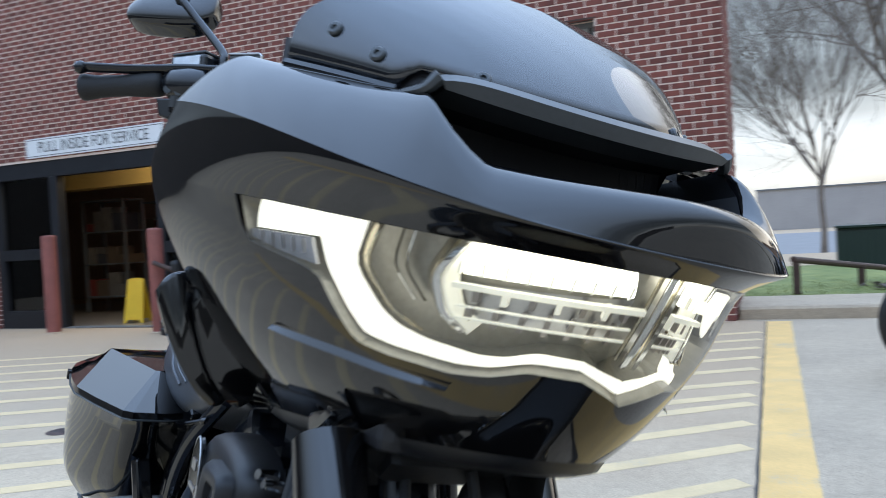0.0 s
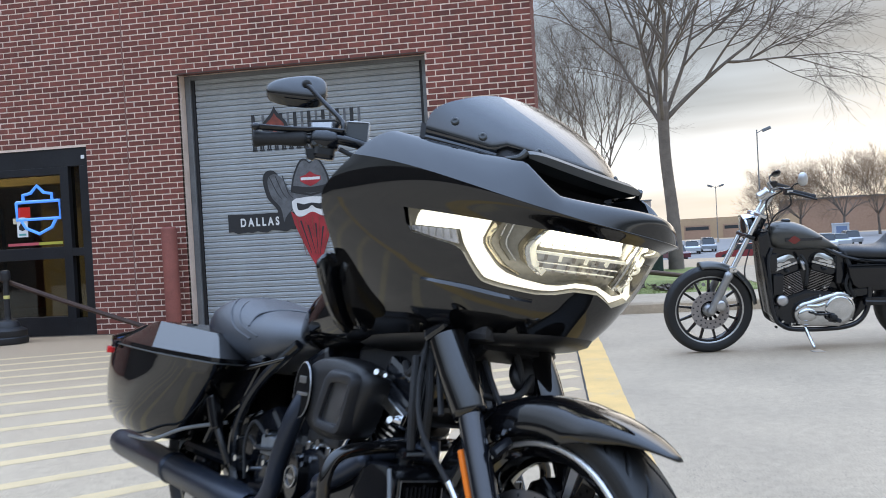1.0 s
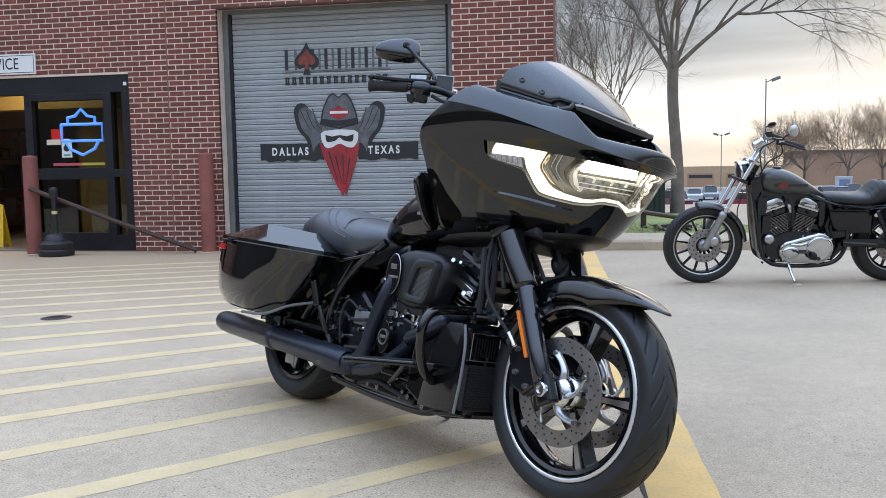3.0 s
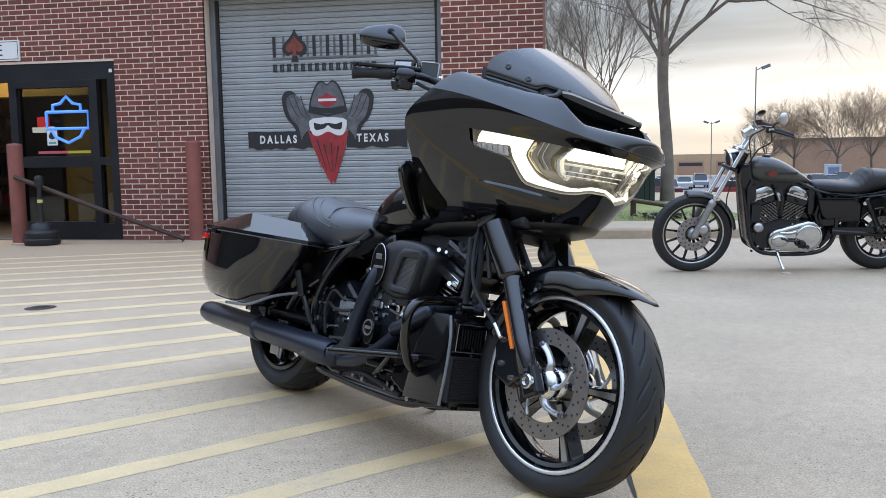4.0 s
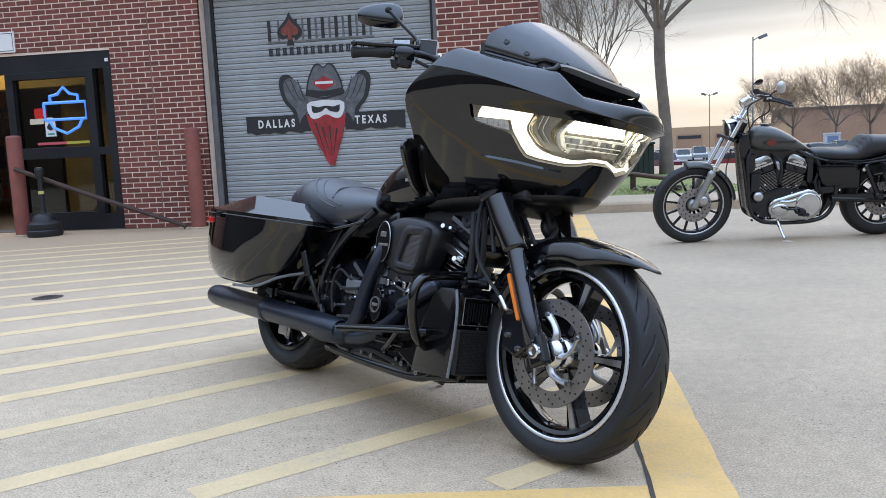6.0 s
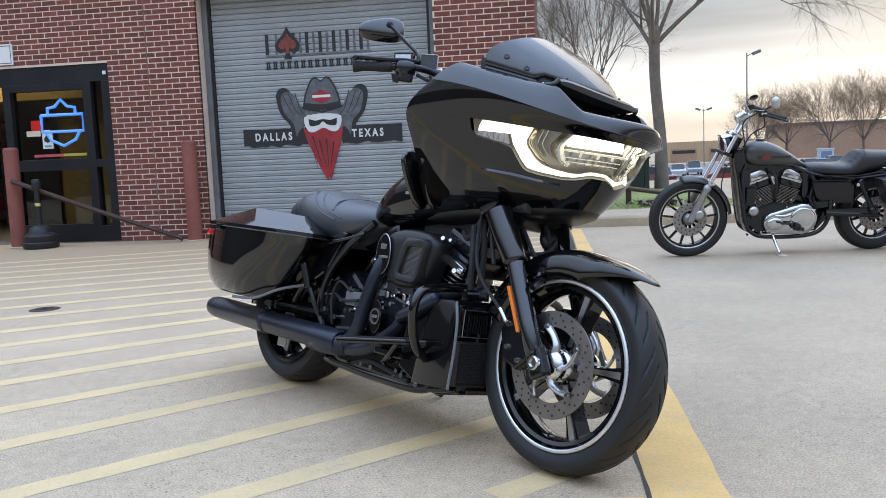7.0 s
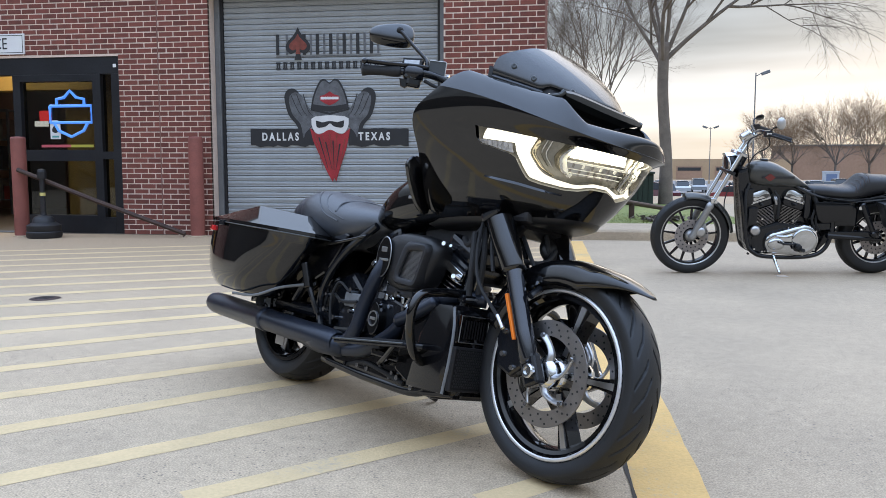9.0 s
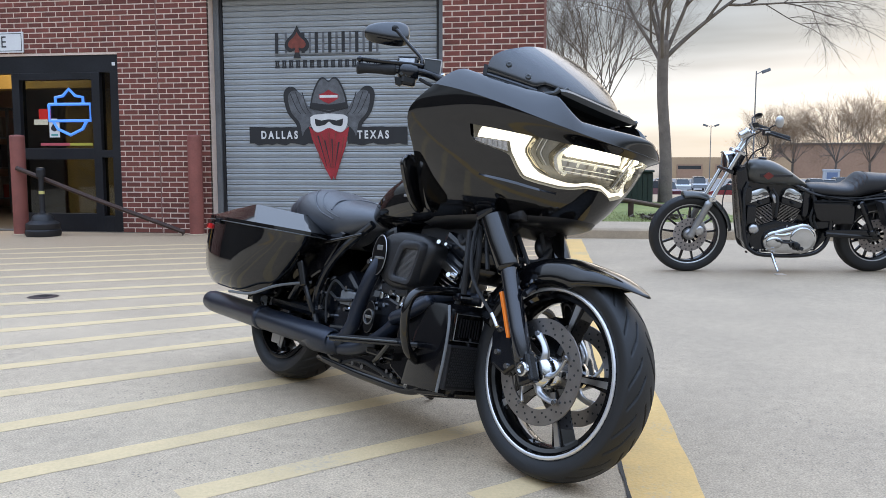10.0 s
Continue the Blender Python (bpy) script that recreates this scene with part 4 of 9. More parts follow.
def bare_tree(x, y, height, seed, trunk_r=0.17, fork=3.0, limbs=6, spread=0.55, depth=5, droop=0.0, reach=0.36, wide=(0.22, 0.62), base=0.05, twig=None, label="bare grey winter tree with a fine spread of twigs"):
    t = empty("tree", pose(x, y, base))
    tagged(t, label, "tree", "bare trees")
    rng = random.Random(seed)
    trunk, branches, twigs = bmesh.new(), bmesh.new(), bmesh.new()
    lean = Vector((rng.uniform(-0.05, 0.05), rng.uniform(-0.05, 0.05), 0))
    add_tube(trunk, [(0, 0, -0.1), Vector((0.02, 0, fork * 0.35)) + lean, Vector((-0.03, 0.02, fork * 0.75)) + lean * 2, Vector((0, 0, fork * 1.08)) + lean * 3], [trunk_r * 1.35, trunk_r * 1.02, trunk_r * 0.92, trunk_r * 0.95], 14)

    def grow(p, d, length, r, level):
        k = 4
        pts = [p]
        q = p.copy()
        for i in range(k):
            d = (d + Vector((rng.gauss(0, 0.10), rng.gauss(0, 0.10), rng.gauss(0.03 - droop * (level > 2), 0.07)))).normalized()
            q = q + d * (length / k)
            pts.append(q.copy())
        bm = branches if level <= 2 else twigs
        n = (9, 8, 6, 4, 3, 3, 3)[min(level, 6)]
        add_tube(bm, pts, [r * (1 - 0.13 * i) for i in range(k + 1)], n, level < 3, 3)
        if level >= depth:
            return
        kids = 3 if level < 2 else rng.choice((3, 3, 4))
        for j in range(kids):
            f = 0.35 + 0.65 * (j + rng.random() * 0.5) / kids
            at = pts[min(k, max(1, round(f * k)))]
            axis = d.orthogonal()
            axis.rotate(Matrix.Rotation(rng.uniform(0, 6.28), 3, d))
            nd = (d * math.cos(spread) + axis * math.sin(spread) * rng.uniform(0.7, 1.25)).normalized()
            grow(at.copy(), nd, length * rng.uniform(0.58, 0.78), r * rng.uniform(0.45, 0.6), level + 1)
        grow(pts[-1].copy(), (d + Vector((rng.gauss(0, 0.2), rng.gauss(0, 0.2), 0))).normalized(), length * 0.68, r * 0.55, level + 1)

    top = Vector((0, 0, fork)) + lean * 3
    ways = limbs if isinstance(limbs, (list, tuple)) else [(2 * math.pi * (j + rng.uniform(-0.25, 0.25)) / limbs, rng.uniform(*wide) if j else 0.08) for j in range(limbs)]
    for a, tilt in ways:
        d = Vector((math.cos(a) * math.sin(tilt), math.sin(a) * math.sin(tilt), math.cos(tilt)))
        grow(top + Vector((0, 0, -0.25 * rng.random())), d, height * reach, trunk_r * rng.uniform(0.36, 0.52), 0)
    part("trunk", trunk, BARK, t, smooth=True)
    part("crown", branches, BARK, t, "spreading grey limbs", True)
    part("brushwood", twigs, twig or TWIG, t)["kind"] = "stuff"
    return t


bare_tree(1.48, 15.2, 7.2, 21, 0.112, 2.95, [(3.3, 0.24), (0.2, 0.12), (6.1, 0.44), (0.3, 0.78), (1.7, 0.5), (4.6, 0.5), (2.9, 0.52)], 0.50, 5, 0.07, 0.29, (0.35, 1.0), 0.05, None, "tall bare grey winter tree on the lawn")
bare_tree(0.35, 27.0, 8.5, 5, 0.085, 2.2, 8, 0.42, 5, 0.0, 0.31, (0.15, 0.62), -0.3, None, "bare winter tree with upswept twigs beyond the lawn")


def round_tree(x, y, h, seed):
    """Far bare tree: short trunk and a broad fan of limbs and twigs."""
    return bare_tree(x, y, h * 0.85, seed, 0.20, h * 0.20, 9, 0.50, 5, 0.0, 0.34, (0.25, 1.05), LOT_Z, FAR_TWIG, "distant bare tree with a broad rounded crown")


for i, (x, y, h) in enumerate(((31, 150, 14.0), (36, 152, 16.5), (41.8, 148, 16.8), (48.5, 152, 17.2), (54, 150, 17), (61, 154, 17))):
    round_tree(x, y, h, 40 + i)


def far_building():
    b = empty("warehouse", pose(56, 188, LOT_Z))
    tagged(b, "long low brown brick warehouse beyond the parking lot", "building")
    body = material("brown_far_brick", (0.34, 0.22, 0.155), 0.9, vary=0.15, scale=0.15)
    trimm = material("pale_far_trim", (0.42, 0.30, 0.19), 0.9, vary=0.1, scale=0.2)
    part("wall", box((-12, 0, 0), (90, 18, 7.1)), body, b)
    part("wall", box((-37, -1.2, 0), (-12.1, 16, 4.4)), trimm, b, "lower pale brown wing")
    part("roof", box((-12.3, -0.4, 7.1), (90.3, 18.3, 7.4)), STEEL_GREY, b)
    dark = material("far_window_glass", (0.03, 0.035, 0.04), 0.2)
    for x in (-35.5, -27.5, -19.5):
        w = part("door", box((x, -1.32, 0), (x + 5.4, -1.21, 2.9)), body, b, "brown loading bay door")
        part("pane", box((x + 0.3, -1.36, 1.9), (x + 5.1, -1.325, 2.6)), dark, w)
    c = empty("shed", pose(2, 215, LOT_Z))
    tagged(c, "far pale grey low building on the horizon", "building")
    part("wall", box((-14, 0, 0), (14, 12, 9.5)), material("pale_far_wall", (0.36, 0.33, 0.31), 0.9, vary=0.1, scale=0.2), c)
    part("roof", box((-14.2, -0.3, 9.5), (14.2, 12.2, 9.8)), STEEL_GREY, c)


far_building()


def far_car(x, y, heading, color, seed):
    c = empty("parked_car", pose(x, y, LOT_Z + 0.008, 0, 0, heading))
    tagged(c, "parked car far across the lot, " + color[1] + " paint", "car", "parked cars")
    paint = material("car_paint", color[0], 0.25, coat=0.6, vary=0.05)
    tall = 0.12 if seed % 2 else 0.3
    body = [(-2.2, 0.35), (-2.22, 0.75), (-1.9, 0.92), (-0.9, 1.0), (1.1, 0.98), (2.05, 0.82), (2.25, 0.6), (2.2, 0.3)]
    mside = Matrix.Rotation(radians(90), 4, "X")
    part("body", prism(body, -0.88, 0.88, mside, 0.06), paint, c)
    cab = [(-1.7, 0.93), (-1.25, 1.32 + tall), (-0.2, 1.42 + tall), (0.5, 1.34 + tall), (1.25, 0.95)]
    part("cabin", prism(cab, -0.72, 0.72, mside, 0.08), material("car_glass", (0.02, 0.025, 0.03), 0.1), c, "dark glazed cabin")
    part("roof_panel", box((-1.1, -0.62, 1.36 + tall), (0.4, 0.62, 1.44 + tall), 0.03), paint, c)
    for wx in (-1.35, 1.35):
        for s in (-1, 1):
            w = part("wheel", lathe([(0, -0.1), (0.2, -0.1), (0.33, -0.09), (0.33, 0.09), (0.2, 0.1), (0, 0.1)], Matrix.Translation((wx, s * 0.80, 0.33)) @ Matrix.Rotation(radians(90), 4, "X"), 20), BLACK_PLASTIC, c)
    for s in (-1, 1):
        part("headlight", box((2.12, s * 0.65 - 0.16, 0.58), (2.24, s * 0.65 + 0.16, 0.7), 0.02), SIGN_WHITE, c)


rng_car = random.Random(12)
shades = [((0.42, 0.43, 0.44), "silver"), ((0.55, 0.56, 0.57), "white"), ((0.05, 0.06, 0.08), "dark"), ((0.20, 0.02, 0.02), "red"), ((0.09, 0.12, 0.2), "blue"), ((0.25, 0.26, 0.27), "grey")]
for k in range(14):
    far_car(9.2 + k * 2.75 + rng_car.uniform(-0.2, 0.2), 98 + (k % 3) * 5, 90 + rng_car.uniform(-3, 3), shades[(k * 5 + 1) % 6], k)
far_car(8.0, 86, 118, ((0.10, 0.02, 0.025), "dark red"), 2)
far_car(13.9, 81, 165, shades[3], 3)


def lamp_post(x, y, h, heads, label):
    p = empty("street_lamp", pose(x, y, LOT_Z))
    tagged(p, label, "street lamp", "lot lamps")
    part("pole", tube([(0, 0, 0), (0, 0, h)], [0.09, 0.06], 10, False), STEEL_GREY, p)
    part("base", lathe([(0, 0), (0.22, 0), (0.22, 0.5), (0.2, 0.55), (0, 0.55)], n=16), CONCRETE, p)
    for s in heads:
        part("lamp_arm", rod((0, 0, h - 0.35), (s * 0.55, 0, h - 0.05), 0.045, n=8), STEEL_GREY, p)
        part("lamp_head", box((-0.42, -0.26, -0.16), (0.42, 0.26, 0.16), 0.06, m=Matrix.Translation((s * 0.95, 0, h)) @ Matrix.Rotation(radians(-s * 20), 4, "Y")), STEEL_GREY, p)


lamp_post(17.5, 90, 12.8, (1,), "slim grey parking lot lamp post with one head")
lamp_post(22.0, 150, 9.7, (-1, 1), "slim grey parking lot lamp post with twin heads")


def enclosure():
    e = empty("utility_cabinet", pose(0.42, 14.5, 0.08))
    tagged(e, "low dark green slatted utility cabinet on the lawn", "cabinet")
    g = material("dark_green_paint", (0.012, 0.026, 0.020), 0.5, vary=0.2, scale=2)
    part("body", box((0.0, 0.03, 0.0), (0.77, 0.8, 0.66), 0.01), g, e)
    for k in range(8):
        part("slat", box((k * 0.0965, 0, 0.04), (k * 0.0965 + 0.088, 0.026, 0.62), 0.004), g, e)
    part("lid", box((-0.02, -0.03, 0.662), (0.79, 0.83, 0.70), 0.008), g, e)


enclosure()


def low_rail():
    r = empty("rail", pose(0, 0, 0))
    tagged(r, "low sloping brown steel rail beside the lawn", "rail")
    a, b = Vector((-0.12, 9.95, 0.52)), Vector((1.30, 12.3, 0.20))
    part("beam", tube([a, b], [0.035, 0.035], 10, False), BROWN_STEEL, r)
    for t in (0.02, 0.5, 0.98):
        p = a.lerp(b, t)
        part("post", box((p.x - 0.04, p.y - 0.04, 0.10), (p.x + 0.04, p.y + 0.04, p.z - 0.01), 0.006), BROWN_STEEL, r)


def portable_toilet():
    c = empty("portable_toilet", pose(38.4, 138, LOT_Z))
    tagged(c, "small grey-white portable toilet with blue panels in the lot", "toilet")
    white = material("grey_white_plastic", (0.45, 0.47, 0.50), 0.6, vary=0.1)
    part("cabin", box((-1.1, -0.6, 0.05), (1.1, 0.6, 2.1), 0.03), white, c)
    part("roof", box((-1.16, -0.66, 2.1), (1.16, 0.66, 2.35), 0.05), white, c, "pale domed roof")
    part("door", box((-0.8, -0.63, 0.15), (0.8, -0.602, 1.9), 0.01), material("blue_grey_plastic", (0.14, 0.19, 0.30), 0.6, vary=0.1), c, "blue-grey door")


low_rail()
portable_toilet()

# ---- the black touring motorcycle ----
# bike axes: x forward from the rear axle, y to its left, z up; it leans to its left on the side stand
BIKE = Matrix.Translation((-1.447, 1.797, 0)) @ Matrix.Rotation(radians(-42.07), 4, "Z") @ Matrix.Rotation(radians(-12.8), 4, "X")
AXLE_F, AXLE_R = Vector((1.57, 0, 0.325)), Vector((0, 0, 0.328))

GLOSS = material("gloss_black_paint", (0.003, 0.003, 0.0035), 0.05, coat=1.0, vary=0.2, scale=3, spec=0.0)
GLOSS.node_tree.nodes["Principled BSDF"].inputs["Coat IOR"].default_value = 1.62
GLOSS.node_tree.nodes["Principled BSDF"].inputs["Coat Roughness"].default_value = 0.05
SATIN = material("satin_black_metal", (0.0062, 0.0072, 0.0098), 0.16, vary=0.25, scale=10, spec=0.5)
TRIM = material("satin_black_trim", (0.030, 0.034, 0.036), 0.38, vary=0.2, scale=10, spec=0.6)
GLOSS_DARK = material("gloss_black_plastic", (0.005, 0.005, 0.006), 0.12, coat=0.35, vary=0.2, scale=6, spec=0.3)
FORK_PAINT = material("gunmetal_gloss", (0.014, 0.016, 0.022), 0.10, metal=0.5, coat=1.0, vary=0.1)
PIPE_BLACK = material("matt_black_exhaust", (0.026, 0.032, 0.046), 0.34, metal=0.5, vary=0.15, scale=6)
CHROME = material("polished_metal", (0.62, 0.63, 0.64), 0.12, metal=1.0, vary=0.06, scale=8)
ALLOY = material("machined_alloy", (0.50, 0.50, 0.51), 0.30, metal=1.0, vary=0.08, scale=30)
RIM_BRIGHT = material("machined_rim_alloy", (0.72, 0.72, 0.73), 0.34, metal=0.75, vary=0.06, scale=30)
DISC_STEEL = material("brake_disc_steel", (0.31, 0.29, 0.28), 0.36, metal=1.0, vary=0.10, scale=25)
LEATHER = material("black_seat_leather", (0.040, 0.044, 0.052), 0.38, vary=0.2, scale=10, bump=0.15, bump_scale=420, spec=0.75)
WRINKLE = material("wrinkle_black_paint", (0.008, 0.008, 0.009), 0.42, vary=0.2, scale=20, bump=0.1, bump_scale=600, spec=0.45)
SIGHT = material("pale_sight_window", (0.55, 0.58, 0.62), 0.12, coat=0.6, vary=0.15, scale=60)
PIPING = material("grey_seat_piping", (0.075, 0.08, 0.09), 0.5)
RUBBER = material("black_rubber", (0.014, 0.014, 0.015), 0.72, vary=0.3, scale=20, bump=0.1, bump_scale=200)
# slight emission brightens the amber reflector, which is no lamp
AMBER = material("amber_glow_lens", (0.62, 0.15, 0.012), 0.25, coat=0.6, glow=0.25)
RED_LENS = material("red_lens", (0.45, 0.01, 0.012), 0.2, coat=0.6, glow=0.4)
LED = material("lit_white_led", (1.0, 0.96, 0.84), 0.4, glow=1.5)
LED_MAIN = material("lit_projector_led", (1.0, 0.95, 0.80), 0.4, glow=5.0)
# faint emission puts beam spill into cells, shelf, ribs, fins and top line
LED_DIM = material("frosted_beam_spill", (0.85, 0.84, 0.76), 0.35, glow=0.35)
LAMP_BACK = material("silvered_lamp_housing", (0.30, 0.29, 0.26), 0.34, metal=0.55, vary=0.2)
LENS = pane_material("clear_lamp_lens", (0.97, 0.97, 0.95), 1.0)
SMOKE = material("smoked_screen", (0.006, 0.008, 0.011), 0.03, spec=1.0)
SMOKE.node_tree.nodes["Principled BSDF"].inputs["Alpha"].default_value = 0.93
MESH_BLACK = material("black_grille", (0.006, 0.006, 0.007), 0.5, metal=0.3)


TYRE = material("tyre_rubber", (0.008, 0.0085, 0.0095), 0.55, vary=0.2, scale=14, bump=0.08, bump_scale=200)
SIDE = Matrix.Rotation(radians(90), 4, "X")   # turns a lathe's axis to run across the bike


def tyre_profile(rb, ro, w, n=12):
    """(radius, across) round a tyre's section from bead to bead."""
    pts = [(rb, -w * 0.62), (rb + 0.012, -w * 0.80)]
    side = (ro - rb)
    pts += [(rb + side * 0.38, -w * 0.98), (rb + side * 0.62, -w)]
    for k in range(n + 1):
        a = radians(-72 + 144 * k / n)
        pts.append((ro - 0.40 * side * (1 - math.cos(a)) ** 1.0 - 0.0, w * math.sin(a) / math.sin(radians(72)) * 0.985))
    pts += [(rb + side * 0.62, w), (rb + side * 0.38, w * 0.98), (rb + 0.012, w * 0.80), (rb, w * 0.62)]
    return pts


def tyre_mesh(rb, ro, w, turns):
    """A tyre whose tread is cut by slanting grooves on either side of a plain centre line."""
    prof = tyre_profile(rb, ro, w, 56)
    rows = []
    n = turns * 56
    for k in range(n):
        a = 2 * math.pi * k / n
        row = []
        for i, (r, y) in enumerate(prof):
            if 4 <= i <= len(prof) - 5 and abs(y) < 0.97 * w:
                q = math.asin(abs(y) / w * 0.965) / radians(72)
                bend = 0.75 * q if q > 0.36 else 0.27 - 1.3 * (0.36 - q)
                f = (k / 56 + bend + (0.5 if y > 0 else 0.0)) % 1.0
                fade = min(1.0, max(0.0, (q - 0.04) / 0.05), 1.0)
                for mid, lo, hi in ((0.25, 0.06, 0.74), (0.75, 0.22, 0.88)):
                    edge = min(1.0, max(0.0, (q - lo) / 0.04), max(0.0, (hi - q) / 0.06))
                    r -= 0.0075 * edge * fade * max(0.0, 1 - (abs(f - mid) / 0.052) ** 2)
            row.append(Vector((r * math.cos(a), y, r * math.sin(a))))
        rows.append(row)
    rows.append(rows[0])
    return grid_surface(rows)


def front_wheel(bike):
    w = part("front_wheel", tyre_mesh(0.246, 0.325, 0.066, 13), TYRE, bike, "black tyre with slanting tread grooves", True)
    sharp(w, 32)
    w.location = AXLE_F
    w.rotation_euler = (0, 0, radians(1.2))
    rim = [(0.258, -0.046), (0.262, -0.052), (0.258, -0.058), (0.244, -0.058), (0.238, -0.050), (0.226, -0.046), (0.216, -0.02), (0.214, 0.02), (0.226, 0.046), (0.238, 0.050), (0.244, 0.058), (0.258, 0.058), (0.262, 0.052), (0.258, 0.046), (0.25, 0.0), (0.258, -0.046)]
    sharp(part("rim", lathe(rim, SIDE, 72), GLOSS, w, "gloss black rim"), 30)
    for s in (-1, 1):
        part("rim_edge", lathe([(0.2596, 0.0555 * s), (0.2578, 0.0592 * s), (0.2530, 0.0604 * s), (0.2478, 0.0592 * s), (0.2455, 0.0555 * s)], SIDE, 96), RIM_BRIGHT, w, "bright machined rim edge", True)
    # five forked spokes with bright faces
    for k in range(5):
        t = radians(72 * k + 1)
        R = Matrix.Rotation(-t, 4, "Y")
        bm = bmesh.new()
        for s in (-1, 1):
            pts = [(0.045, s * 0.012), (0.14, s * 0.010), (0.228, s * 0.026), (0.228, s * 0.011), (0.15, s * 0.001), (0.045, s * 0.002)]
            m = R @ Matrix(((1, 0, 0, 0), (0, 0, 1, 0), (0, 1, 0, 0), (0, 0, 0, 1)))
            add_prism(bm, pts, -0.030, 0.030, m, 0.002)
        part("spoke", bm, GLOSS, w)
        for f in (-1, 1):
            m = R @ Matrix(((1, 0, 0, 0), (0, 0, 1, 0), (0, 1, 0, 0), (0, 0, 0, 1)))
            part("spoke_face", prism([(0.060, -0.009), (0.15, -0.0075), (0.225, -0.011), (0.238, -0.026), (0.242, 0.026), (0.225, 0.011), (0.15, 0.0075), (0.060, 0.009)], f * 0.0305, f * 0.0335, m), ALLOY, w, "machined spoke face")
    sharp(part("hub", lathe([(0, -0.075), (0.030, -0.075), (0.040, -0.068), (0.052, -0.055), (0.052, 0.055), (0.040, 0.068), (0.03, 0.075), (0, 0.075)], SIDE, 32), CHROME, w, "polished hub"), 35)
    for s in (-1, 1):
        y = 0.084 * s
        d = part("brake_disc", lathe([(0.112, y - 0.0025), (0.1595, y - 0.0025), (0.1605, y), (0.1595, y + 0.0025), (0.112, y + 0.0025), (0.112, y - 0.0025)], SIDE, 72), DISC_STEEL, w, "drilled steel brake disc")
        bm = bmesh.new()
        for k in range(60):
            a = 2 * math.pi * k / 60
            r = (0.123, 0.136, 0.149)[k % 3]
            c = Vector((r * math.cos(a), y, r * math.sin(a)))
            add_rod(bm, c + Vector((0, -0.0033, 0)), c + Vector((0, 0.0033, 0)), 0.0036, n=8)
        part("drilling", bm, SIGN_BLACK, d)["kind"] = "stuff"
        for k in range(5):
            a = radians(72 * k + 30)
            R = Matrix.Rotation(-a, 4, "Y") @ Matrix(((1, 0, 0, 0), (0, 0, 1, 0), (0, 1, 0, 0), (0, 0, 0, 1)))
            pts = [Vector((r * math.cos(a + b), y + s * 0.007, r * math.sin(a + b))) for r, b in ((0.036, -0.62), (0.062, -0.50), (0.088, -0.22), (0.112, 0.0))]
            part("disc_carrier", tube(pts, [0.015, 0.012, 0.0105, 0.0125], 10, flat=0.5), ALLOY, d, "polished curved carrier arm", True)
            c = Vector((0.113 * math.cos(a), y + s * 0.011, 0.113 * math.sin(a)))
            part("rivet", rod(c, c + Vector((0, s * 0.006, 0)), 0.009, 0.007, 12), CHROME, d)
        hubcap = [(0.052, 0.0), (0.050, 0.018), (0.040, 0.030), (0.026, 0.034), (0, 0.035)]
        m = Matrix.Translation((0, 0.070 * s, 0)) @ Matrix.Rotation(radians(-90 * s), 4, "X")
        sharp(part("hub_cap", lathe(hubcap, m, 28), CHROME, w, "polished hub cap"), 40)
    part("valve", rod((0.228 * math.cos(2.4), -0.015, 0.228 * math.sin(2.4)), (0.195 * math.cos(2.4), -0.022, 0.195 * math.sin(2.4)), 0.004, n=8), CHROME, w)


